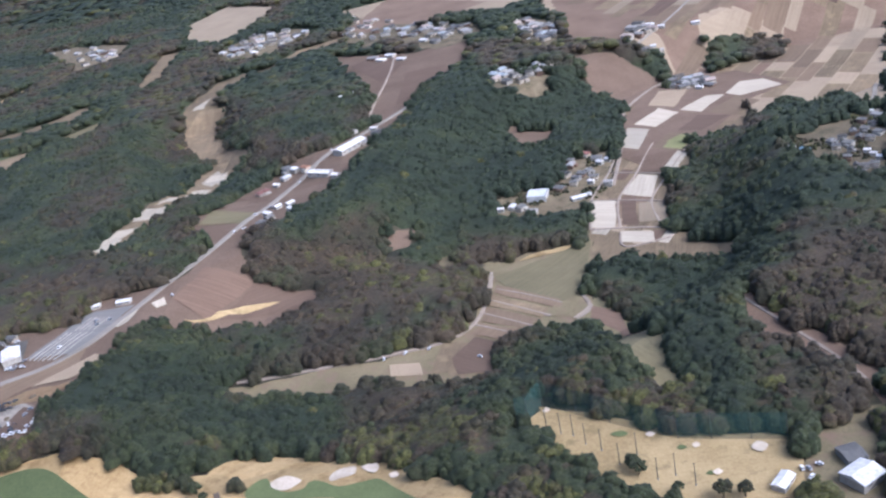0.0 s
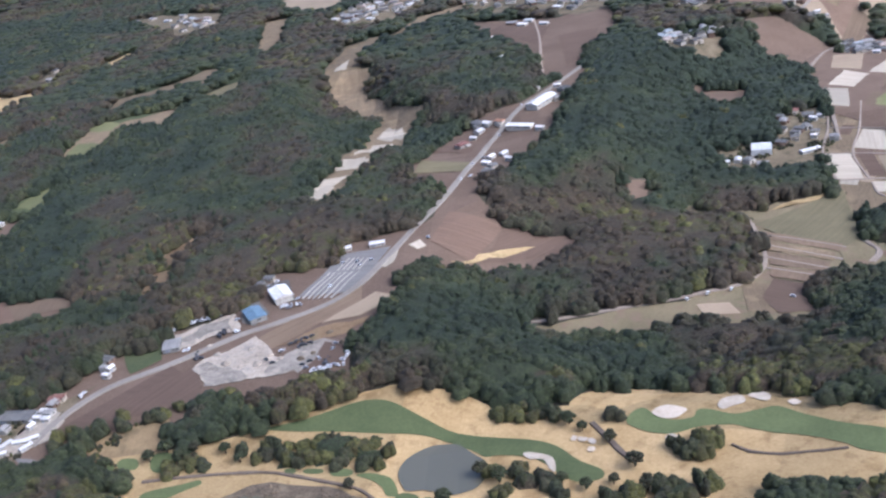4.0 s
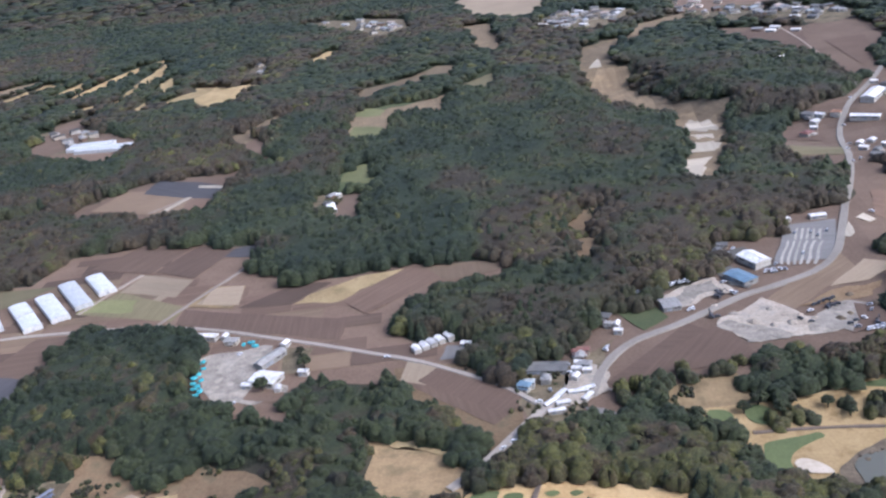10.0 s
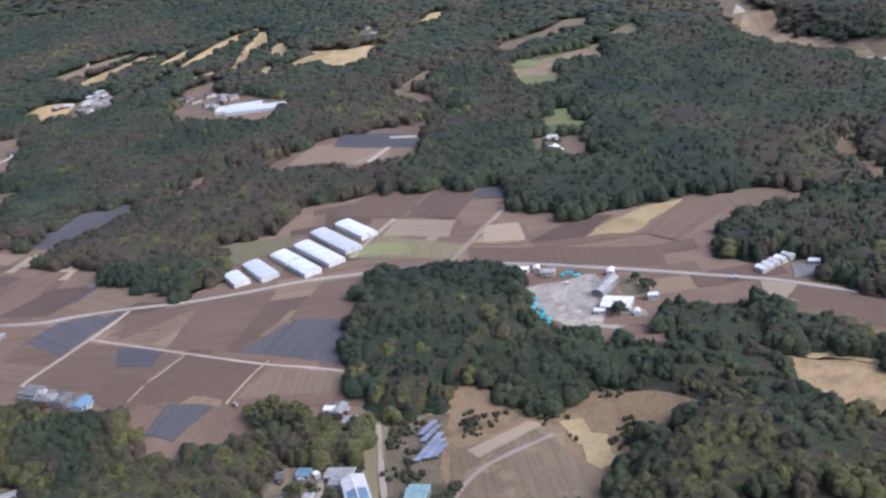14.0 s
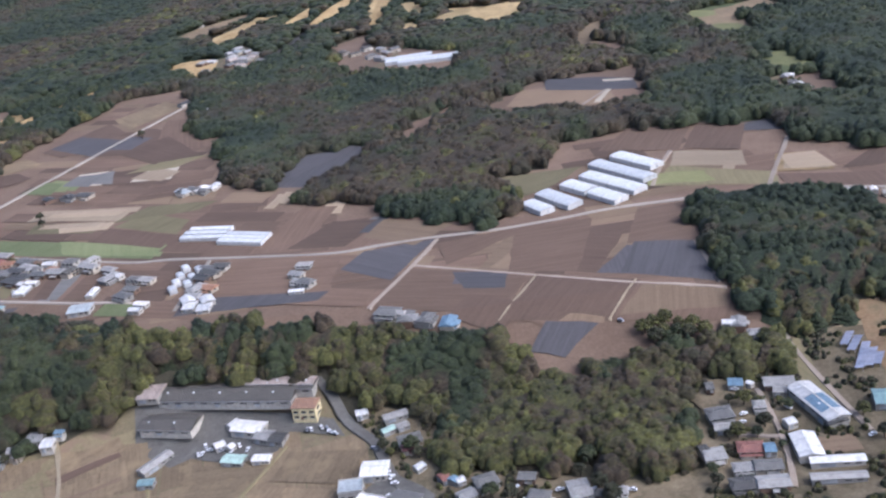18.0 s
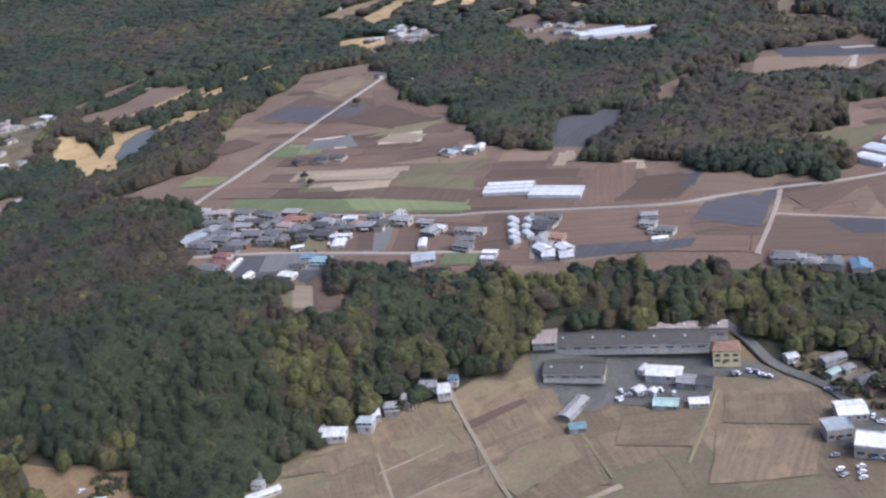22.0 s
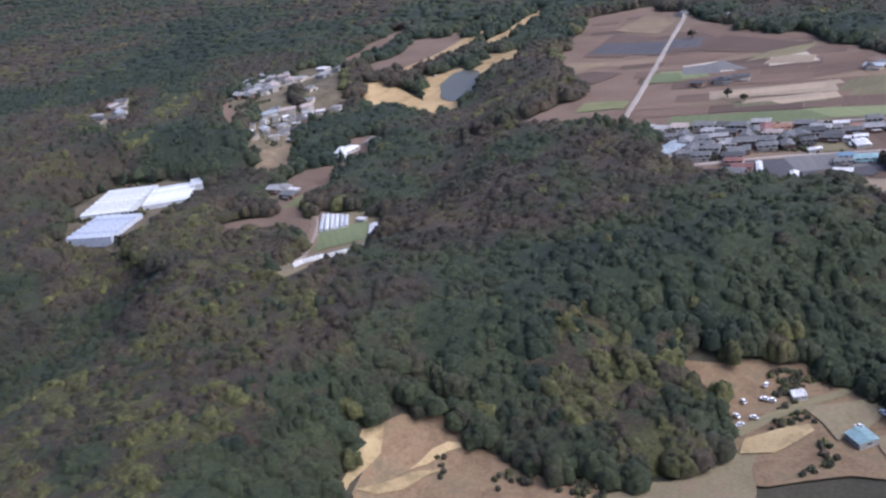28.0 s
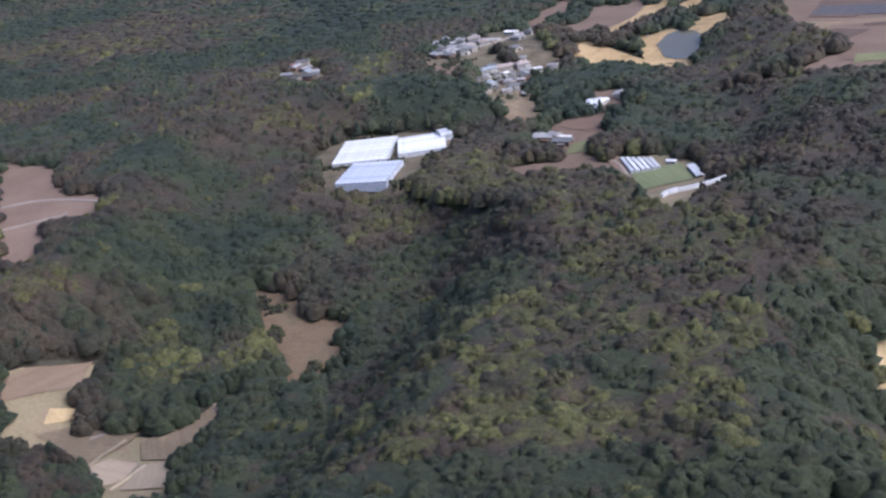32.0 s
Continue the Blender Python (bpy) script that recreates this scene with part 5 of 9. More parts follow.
field("bay", [(-285.6, 405.2), (-276.5, 430.8), (-275.4, 430.6), (-284.5, 404.1)])
field("bay", [(-282.7, 404.7), (-273.6, 430.2), (-272.4, 429.9), (-281.6, 403.6)])
field("bay", [(-279.9, 404.1), (-270.6, 429.5), (-269.5, 429.3), (-278.8, 403.0)])
field("bay", [(-277.0, 403.6), (-267.6, 428.9), (-266.5, 428.7), (-276.0, 402.5)])
field("bay", [(-274.2, 403.1), (-264.7, 428.3), (-263.6, 428.1), (-273.1, 402.0)])
field("bay", [(-271.4, 402.5), (-261.7, 427.7), (-260.6, 427.5), (-270.3, 401.4)])
field("bay", [(-272.9, 432.0), (-268.6, 444.7), (-267.4, 444.4), (-271.8, 431.3)])
field("bay", [(-270.2, 431.5), (-265.9, 444.1), (-264.8, 443.8), (-269.2, 430.8)])
field("bay", [(-267.6, 431.0), (-263.3, 443.5), (-262.1, 443.3), (-266.6, 430.2)])
field("bay", [(-265.0, 430.4), (-260.6, 442.9), (-259.5, 442.7), (-264.0, 429.7)])
field("bay", [(-262.5, 429.9), (-258.0, 442.4), (-256.8, 442.1), (-261.4, 429.2)])
clearing("pasture", [(-1160, 331), (-1160, 350), (-1150, 362), (-1120, 372), (-1114, 364), (-1125, 352), (-1140, 343), (-1150, 331)])
grove([(-1182, 367), (-1198, 415), (-1188, 424), (-1170, 416), (-1160, 380)])
golf("fairway", [(-281.1, 304.9), (-269.2, 307.5), (-258.4, 310.7), (-247.4, 314.6), (-239.7, 315.8), (-232.2, 314.3), (-223.9, 309.4), (-215.9, 304.2), (-206.0, 298.4), (-192.0, 294.0), (-178.4, 289.9), (-169.4, 284.5), (-161.6, 274.6), (-154.4, 268.4), (-154.5, 263.8), (-162.0, 263.0), (-168.5, 268.3), (-173.8, 275.6), (-179.9, 280.2), (-189.3, 283.2), (-195.2, 283.5), (-199.8, 287.9), (-210.5, 294.7), (-220.5, 298.6), (-237.2, 300.3), (-254.1, 302.0), (-269.1, 303.0)])
golf("fairway", [(-143.5, 292.3), (-140.8, 298.4), (-136.6, 300.0), (-133.1, 295.1), (-127.5, 290.6), (-120.2, 290.7), (-118.3, 294.6), (-114.1, 294.7), (-105.9, 290.0), (-97.7, 291.4), (-90.6, 291.4), (-82.0, 282.3), (-72.9, 272.6), (-62.4, 265.2), (-52.6, 257.6), (-49.0, 252.9), (-48.7, 249.3), (-52.3, 247.9), (-62.3, 250.6), (-72.4, 255.5), (-77.4, 262.4), (-86.5, 271.1), (-96.1, 277.0), (-103.9, 281.6), (-107.9, 283.8), (-118.0, 284.7), (-128.2, 282.7), (-136.6, 285.4)])
golf("fairway", [(-321.9, 261.5), (-320.9, 270.8), (-318.6, 274.6), (-306.8, 278.0), (-300.9, 279.9), (-299.5, 277.4), (-304.2, 274.5), (-311.3, 268.6), (-314.1, 262.5), (-313.6, 255.0), (-320.6, 255.4)])
golf("fairway", [(-269.3, 283.0), (-268.5, 284.3), (-265.7, 284.1), (-264.7, 282.6), (-265.6, 281.3), (-268.3, 281.6)])
golf("fairway", [(-262.2, 282.5), (-260.7, 283.7), (-255.9, 283.3), (-254.3, 281.8), (-255.8, 280.6), (-260.6, 281.0)])
golf("fairway", [(-251.8, 281.0), (-250.1, 282.9), (-244.9, 282.5), (-243.1, 280.3), (-244.8, 278.4), (-250.0, 278.8)])
golf("fairway", [(-241.9, 278.7), (-237.1, 279.7), (-229.8, 277.0), (-227.1, 273.1), (-225.1, 266.4), (-229.3, 266.7), (-231.5, 271.4), (-236.3, 275.7)])
golf("fairway", [(-226.2, 265.9), (-223.0, 267.7), (-218.4, 265.9), (-217.5, 262.8), (-220.9, 261.8), (-224.7, 263.3)])
golf("fairway", [(-216.9, 261.8), (-215.9, 264.5), (-213.2, 264.3), (-212.5, 261.5), (-213.6, 258.9), (-216.2, 259.1)])
golf("fairway", [(-219.4, 255.7), (-218.2, 258.5), (-214.9, 258.3), (-214.0, 255.4), (-215.3, 252.6), (-218.5, 252.8)])
golf("fairway", [(-204.1, 257.6), (-202.3, 260.8), (-196.5, 261.1), (-189.4, 257.1), (-183.6, 251.4), (-183.0, 245.9), (-190.9, 246.1), (-201.5, 249.4)])
golf("fairway", [(-341.6, 289.3), (-341.0, 290.9), (-338.0, 290.7), (-336.6, 289.0), (-337.3, 287.4), (-340.2, 287.6)])
golf("fairway", [(-336.2, 290.9), (-335.0, 293.6), (-329.6, 293.3), (-327.3, 290.4), (-328.5, 287.6), (-333.8, 288.0)])
golf("fairway", [(-323.1, 290.9), (-321.7, 295.6), (-315.4, 295.1), (-312.5, 290.2), (-313.8, 285.4), (-320.1, 285.8)])
golf("water", [(-226.2, 280.2), (-224.4, 286.4), (-219.4, 292.1), (-212.7, 293.3), (-205.4, 291.7), (-199.4, 285.5), (-195.6, 278.1), (-195.4, 270.4), (-197.5, 265.9), (-205.4, 264.3), (-214.5, 266.1), (-222.1, 269.4), (-225.4, 274.1)])
golf("bank", [(-300.2, 256.4), (-296.0, 262.0), (-290.7, 267.9), (-284.8, 272.6), (-278.5, 275.3), (-272.0, 276.5), (-262.2, 275.7), (-252.3, 272.9), (-244.3, 269.7), (-237.9, 266.3), (-234.1, 261.5), (-229.6, 252.9), (-229.2, 240.4), (-235.1, 232.0), (-287.4, 233.0), (-297.4, 244.4)])
golf("water", [(-295.1, 256.1), (-291.6, 263.0), (-285.7, 266.8), (-279.5, 269.2), (-273.0, 268.2), (-263.2, 266.0), (-252.0, 262.3), (-241.0, 259.1), (-235.6, 256.3), (-233.4, 250.8), (-233.9, 241.8), (-239.4, 235.6), (-285.0, 236.7), (-293.9, 246.5)])
golf("bunker", [(-134.1, 296.1), (-131.6, 298.9), (-127.4, 299.5), (-121.7, 296.1), (-123.6, 293.0), (-126.9, 291.1), (-131.3, 292.5)])
golf("bunker", [(-110.7, 296.3), (-107.8, 300.6), (-101.9, 301.9), (-101.0, 296.7), (-106.0, 294.7), (-109.4, 293.3)])
golf("bunker", [(-99.3, 300.6), (-95.1, 303.3), (-91.8, 298.7), (-93.6, 295.7)])
golf("bunker", [(-87.1, 293.0), (-84.5, 293.7), (-83.0, 290.9), (-85.6, 290.3)])
golf("bunker", [(-131.4, 280.4), (-129.0, 282.5), (-126.4, 279.9), (-126.2, 275.7), (-129.6, 276.8)])
golf("bunker", [(-161.6, 286.4), (-161.3, 287.5), (-159.9, 287.2), (-159.3, 285.9), (-159.6, 284.8), (-161.0, 285.1)])
golf("bunker", [(-157.8, 284.4), (-157.4, 285.9), (-155.9, 285.6), (-155.1, 283.9), (-155.5, 282.4), (-157.1, 282.8)])
golf("bunker", [(-181.3, 282.1), (-178.1, 282.2), (-170.9, 278.0), (-170.0, 270.1), (-172.0, 271.8), (-174.1, 277.4), (-178.7, 278.4)])
golf("bunker", [(-313.1, 261.9), (-309.6, 264.7), (-304.2, 261.3), (-301.8, 256.5), (-306.4, 256.1), (-311.4, 257.2)])
golf("bunker", [(-163.8, 287.4), (-163.2, 288.6), (-161.9, 288.3), (-161.7, 286.9), (-162.4, 285.7), (-163.7, 286.0)])
golf("bunker", [(-158.4, 279.9), (-157.6, 281.1), (-156.0, 280.7), (-155.7, 279.4), (-156.5, 278.2), (-158.1, 278.6)])
golf("bunker", [(-161.5, 286.3), (-160.5, 287.2), (-158.3, 286.6), (-157.7, 285.4), (-158.7, 284.6), (-160.9, 285.1)])
road("cart", 1.0, [(-322.7, 280.2), (-311.1, 281.5), (-294.4, 282.7), (-277.6, 282.8), (-267.4, 280.7), (-254.1, 276.2), (-244.3, 272.8), (-237.9, 269.3), (-230.2, 261.3), (-223.6, 254.1)])
road("cart", 1.7, [(-155.8, 295.0), (-151.8, 287.1), (-147.7, 278.1), (-143.5, 270.2)])
road("cart", 0.8, [(-110.1, 272.6), (-105.3, 267.3), (-96.0, 262.8), (-83.9, 259.7), (-76.5, 258.1)])
road("cart", 0.8, [(-39.9, 256.9), (-31.4, 254.4), (-24.1, 250.2), (-19.5, 246.8)])
grove([(-295.3, 294.5), (-274.8, 297.0), (-261.1, 297.3), (-230.6, 296.6), (-230.1, 289.3), (-232.7, 281.4), (-244.1, 284.5), (-254.0, 284.2), (-267.3, 284.1), (-280.8, 286.2), (-294.6, 288.1), (-305.9, 283.8), (-314.9, 282.3), (-315.5, 290.4), (-305.5, 292.9)])
grove([(-195.5, 274.7), (-189.6, 277.9), (-180.9, 273.4), (-173.0, 265.5), (-158.6, 262.5), (-146.6, 257.6), (-136.2, 258.8), (-117.9, 250.7), (-122.5, 237.2), (-142.9, 244.4), (-155.2, 251.7), (-175.7, 258.3), (-188.6, 262.1), (-196.6, 264.9)])
grove([(-131.0, 272.2), (-125.8, 280.2), (-118.0, 281.1), (-113.3, 274.7), (-114.7, 265.8), (-122.8, 265.3)])
grove([(-153.4, 290.8), (-148.9, 296.9), (-143.5, 295.6), (-144.5, 288.1), (-150.0, 288.1)])
grove([(-196.4, 310.5), (-178.9, 308.2), (-165.3, 304.5), (-167.1, 299.3), (-183.2, 301.8), (-195.3, 306.0)])
clearing("clay", [(-354, 299), (-341, 312), (-327, 314), (-321, 310), (-324, 298), (-325, 292), (-344, 291)])
golf("rough", [(-1123, 666), (-1116, 677), (-1097, 701), (-1081, 736), (-1062, 760), (-1046, 796), (-1049, 776), (-1066, 713), (-1081, 689), (-1096, 667), (-1113, 648), (-1121, 648)])
golf("rough", [(-1061, 719), (-1047, 739), (-1033, 775), (-1019, 801), (-1007, 813), (-1019, 759), (-1036, 725), (-1049, 692), (-1061, 682)])
golf("rough", [(-1109, 645), (-1099, 640), (-1082, 643), (-1082, 628), (-1107, 627)])
golf("rough", [(-1152, 643), (-1139, 649), (-1120, 625), (-1107, 603), (-1096, 583), (-1100, 556), (-1109, 571), (-1125, 599), (-1140, 609)])
golf("rough", [(-1080, 626), (-1072, 638), (-1063, 668), (-1051, 670), (-1038, 666), (-1046, 626), (-1057, 622), (-1065, 610), (-1072, 598), (-1080, 589), (-1081, 586), (-1092, 563), (-1096, 579), (-1093, 593), (-1084, 603)])
golf("rough", [(-1108, 633), (-1100, 637), (-1092, 635), (-1082, 628), (-1081, 615), (-1081, 601), (-1090, 588), (-1099, 591), (-1107, 601)])
golf("water", [(-1098.0, 606.0), (-1095.0, 622.0), (-1088.0, 632.0), (-1077.0, 633.0), (-1070.0, 626.0), (-1066.0, 610.0), (-1070.0, 596.0), (-1077.0, 588.0), (-1086.0, 589.0), (-1093.0, 597.0)])
clearing("clay", [(-453, 332), (-437, 335), (-420, 332), (-408, 311), (-402, 286), (-410, 267), (-420, 285), (-432, 300), (-450, 310)])
scrub([(-520, 308), (-492, 309), (-489, 330), (-475, 331), (-454, 317), (-457, 286), (-453, 252), (-490, 254), (-517, 276)])
scrub([(-1175, 352), (-1162, 340), (-1150, 352), (-1132, 362), (-1116, 374), (-1106, 366), (-1112, 346), (-1128, 334), (-1146, 322), (-1168, 314)])
clearing("straw", [(-31, 317), (-1, 303), (27, 291), (56, 283), (51, 252), (13, 254), (-8, 262), (-20, 285)])
clearing("soil", [(51, 393), (60, 387), (71, 362), (83, 342), (94, 316), (89, 302), (76, 315), (64, 337), (53, 358)])
clearing("pasture", [(-12, 443), (-5, 449), (8, 428), (17, 364), (24, 342), (24, 326), (19, 314), (14, 328), (5, 352), (-6, 414)])
clearing("clay", [(-1322, 365), (-1313, 370), (-1300, 360), (-1291, 341), (-1275, 330), (-1274, 301), (-1280, 285), (-1295, 295), (-1302, 318)])
clearing("clay", [(-576, 295), (-562, 297), (-540, 274), (-520, 282), (-503, 273), (-488, 261), (-501, 250), (-515, 240), (-522, 221), (-574, 231)])
field("stubble", [(-572.3, 259.8), (-544.7, 269.6), (-524.1, 241.6), (-521.5, 225.7), (-571.6, 234.6)])
field("tan", [(-566.8, 259.2), (-545.6, 272.9), (-540.4, 269.8), (-562.5, 254.3)])
field("straw", [(-534.1, 271.3), (-525.0, 269.5), (-514.6, 242.2), (-522.0, 241.7)])
field("straw", [(-453.8, 287.5), (-452.4, 282.4), (-440.4, 278.1), (-428.3, 269.7), (-424.9, 266.4), (-423.2, 271.2), (-438.8, 283.3)])
grove([(-372.0, 303.5), (-349.4, 312.6), (-316.0, 320.9), (-314.6, 315.4), (-349.2, 306.5), (-365.1, 299.5)])
clearing("ochre", [(-353, 304), (-345, 310), (-325, 315), (-318, 312), (-320, 300), (-333, 293), (-342, 292), (-350, 296)])
clearing("stubble", [(-297, 721), (-285, 742), (-263, 713), (-257, 697), (-273, 586), (-284, 552), (-295, 517), (-308, 533), (-298, 571), (-292, 608)])
field("pale", [(-285.3, 697.8), (-269.7, 693.2), (-265.6, 679.1), (-286.2, 681.9)])
field("pale", [(-288.6, 666.4), (-272.1, 659.3), (-275.9, 620.3), (-290.5, 605.8)])
field("pale", [(-293.1, 596.5), (-278.8, 595.8), (-281.2, 582.8), (-293.8, 582.1)])
field("pale", [(-303.3, 552.9), (-294.5, 556.4), (-298.3, 536.1), (-308.1, 536.4)])
road("path", 1.0, [(-57.2, 468.3), (-39.5, 458.5), (-23.2, 447.4)])
road("path", 1.0, [(-59.6, 455.3), (-28.6, 433.4)])
road("path", 1.0, [(-62.9, 440.6), (-36.0, 422.6)])
road("path", 1.0, [(-65.6, 428.1), (-40.1, 413.3)])
road("path", 1.0, [(22.7, 654.6), (11.0, 606.5), (-2.5, 567.8), (-4.7, 529.7)])
road("path", 1.0, [(43.1, 647.1), (28.1, 599.9), (13.8, 563.2), (12.1, 527.1)])
road("path", 1.0, [(62.9, 628.6), (45.3, 587.8), (32.8, 556.6), (35.4, 521.4)])
road("path", 1.0, [(10.8, 605.4), (27.9, 598.9), (47.3, 591.5)])
road("path", 1.0, [(-2.1, 567.7), (13.8, 563.2), (41.6, 553.5)])
road("path", 1.0, [(-4.7, 529.7), (12.1, 527.1), (35.4, 521.4)])
road("path", 1.0, [(11.8, 521.8), (13.2, 503.9), (37.9, 508.3)])
clearing("olive", [(-9, 448), (7, 434), (11, 370), (17, 339), (19, 320), (12, 317), (7, 332), (-1, 351), (-4, 411), (-11, 427)])
clearing("clay", [(-361, 508), (-353, 505), (-365, 472), (-366, 452), (-367, 424), (-375, 421), (-376, 453), (-379, 476)])
YARD_GROUND.append(([(-1002, 446), (-895, 405), (-892, 384), (-897, 370), (-930, 367), (-935, 350), (-961, 365), (-980, 388)], 0.5))


def in_any(polys, x, y):
    hit = np.zeros(x.shape, bool)
    for poly in polys:
        px, py = [p[0] for p in poly], [p[1] for p in poly]
        near = np.flatnonzero((x > min(px)) & (x < max(px)) & (y > min(py)) & (y < max(py)))
        if len(near):
            hit[near] |= inside(poly, x[near], y[near])
    return hit


def near_lane(x, y, room):
    hit = np.zeros(x.shape, bool)
    for line, width in LANES:
        lo, hi = line.min(0) - 9, line.max(0) + 9
        some = np.flatnonzero((x > lo[0]) & (x < hi[0]) & (y > lo[1]) & (y < hi[1]))
        for p in line[::1]:
            if len(some):
                hit[some] |= np.hypot(x[some] - p[0], y[some] - p[1]) < width / 2 + room
    return hit


def ground():
    """One sheet of land out to the horizon, finer where the camera flies."""
    xs = np.r_[np.linspace(-4900, -1800, 32)[:-1], np.arange(-1800, 601, GRID), np.linspace(600, 4700, 42)[1:]]
    ys = np.r_[np.linspace(-4000, 100, 42)[:-1], np.arange(96, 1201, GRID), np.linspace(1200, 4800, 37)[1:]]
    x, y = np.meshgrid(xs, ys)
    z = height(x, y) - 0.8 * in_any(CLEARINGS, x.ravel(), y.ravel()).reshape(x.shape)
    n, m = x.shape
    i = (np.arange(n - 1)[:, None] * m + np.arange(m - 1)).ravel()
    me = bpy.data.meshes.new("ground")
    me.from_pydata(np.stack([x, y, z], -1).reshape(-1, 3).tolist(), [], np.concatenate([np.stack([i, i + 1, i + m + 1], 1), np.stack([i, i + m + 1, i + m], 1)]).tolist())
    me.materials.append(LAND["floor"])
    tagged(new("ground", me), "dark leaf-littered land rolling out to the horizon", "ground", kind="structure")


ground()


# ---- woods ----
def ico():
    bm = bmesh.new()
    bmesh.ops.create_icosphere(bm, subdivisions=1, radius=1.0)
    bm.verts.ensure_lookup_table()
    v, f = np.array([q.co[:] for q in bm.verts]), np.array([[q.index for q in t.verts] for t in bm.faces])
    bm.free()
    return v, f


ICO_V, ICO_F = ico()
rng = np.random.default_rng(7)




def dome(rings, sides):
    """An uneven dome of leaves, broader than high, open below."""
    v = [(0.0, 0.0, 1.0 + rng.uniform(-0.06, 0.06))]
    for r in range(1, rings + 1):
        a = r / rings * 1.75
        for k in range(sides):
            b, q = 2 * math.pi * (k + 0.5 * (r % 2)) / sides, rng.uniform(0.78, 1.24)
            v.append((0.5 * q * math.sin(min(a, 1.57)) * math.cos(b), 0.5 * q * math.sin(min(a, 1.57)) * math.sin(b), 0.3 + 0.7 * math.cos(a) * rng.uniform(0.84, 1.14)))
    f = [(0, 1 + k, 1 + (k + 1) % sides) for k in range(sides)]
    for r in range(rings - 1):
        p, q, d = 1 + r * sides, 1 + (r + 1) * sides, (r + 1) % 2
        for k in range(sides):
            n = (k + 1) % sides
            f += [(p + k, q + k, q + n), (p + k, q + n, p + n)] if d else [(p + k, q + k, p + n), (p + n, q + k, q + n)]
    return np.array(v), np.array(f)


TUFT_F = np.array([(0, 1, 2), (0, 2, 3), (0, 3, 4), (0, 4, 1)])


def canopy_shape(tufts, size, rings, sides, heads=4):
    """A tree crown as seen from above: several uneven heads that run into each other, with ragged leaf tufts standing out of them."""
    vs, fs, base, tops = [], [], 0, []
    for k in range(heads):
        v, f = dome(rings, sides)
        a, far = k * 2.4 + rng.uniform(-0.5, 0.5), 0.0 if k == 0 else rng.uniform(0.18, 0.33)
        wide, tall = rng.uniform(0.5, 0.72), (1.0 if k == 0 else rng.uniform(0.74, 0.95))
        at = (far * math.cos(a), far * math.sin(a))
        vs.append(v * (wide, wide, tall) + (*at, 0))
        fs.append(f + base)
        base += len(v)
        tops.append((*at, wide * 0.5, tall))
    for k in range(tufts):
        x, y, r, tall = tops[k % heads]
        a, far = k * 2.4 + rng.uniform(-0.6, 0.6), r * math.sqrt(rng.uniform(0.02, 1.0))
        out = Vector((far * math.cos(a) / r, far * math.sin(a) / r, 0.8)).normalized() + Vector(rng.uniform(-0.4, 0.4, 3))
        turn = np.array(out.to_track_quat("Z", "Y").to_matrix())
        big, b = size * rng.uniform(0.6, 1.4), rng.uniform(0, 6.3)
        q = [(0, 0, 0.5 * big)] + [(big * rng.uniform(0.75, 1.2) * math.cos(b + j * 1.57), big * rng.uniform(0.75, 1.2) * math.sin(b + j * 1.57), -0.45 * big) for j in range(4)]
        mid = (x + far * math.cos(a), y + far * math.sin(a), tall * (0.32 + 0.66 * math.sqrt(max(0.0, 1 - (far / r) ** 2))) + rng.uniform(-0.05, 0.04))
        vs.append(np.array(q) @ turn.T + mid)
        fs.append(TUFT_F + base)
        base += 5
    return np.concatenate(vs), np.concatenate(fs)


def crown_shape(lumps):
    """A leafy crown of uneven clumps, one unit high and wide; far ones have fewer clumps."""
    vs, fs = [], []
    for k in range(lumps):
        a, far = k * 2.4 + rng.uniform(0, 0.6), 0.0 if lumps == 1 else 0.27 * math.sqrt(k / max(lumps - 1, 1)) + rng.uniform(0, 0.05)
        size = 0.5 if lumps == 1 else rng.uniform(0.2, 0.32)
        mid = (far * math.cos(a), far * math.sin(a), 0.62 if lumps == 1 else 0.8 - 0.9 * far + rng.uniform(-0.12, 0.06))
        v = ICO_V * (size * rng.uniform(0.72, 1.25, (len(ICO_V), 1))) * (1, 1, 0.85) + mid
        vs.append(v), fs.append(ICO_F + 12 * k)
    return np.concatenate(vs), np.concatenate(fs)


def cedar_shape(tiers):
    """A conifer of ragged skirts."""
    vs, fs, n = [], [], 7
    for k in range(tiers):
        top, low, r = 1.05 - 0.22 * k, 0.72 - 0.26 * k, 0.15 + 0.1 * k
        a = np.arange(n) * 2 * math.pi / n + k
        rr = r * rng.uniform(0.7, 1.25, n)
        ring = np.stack([rr * np.cos(a), rr * np.sin(a), low + rng.uniform(-0.08, 0.08, n)], 1)
        base = k * (n + 1)
        vs.append(np.concatenate([[(0, 0, top)], ring]))
        fs.append(np.array([(base, base + 1 + i, base + 1 + (i + 1) % n) for i in range(n)]))
    return np.concatenate(vs), np.concatenate(fs)


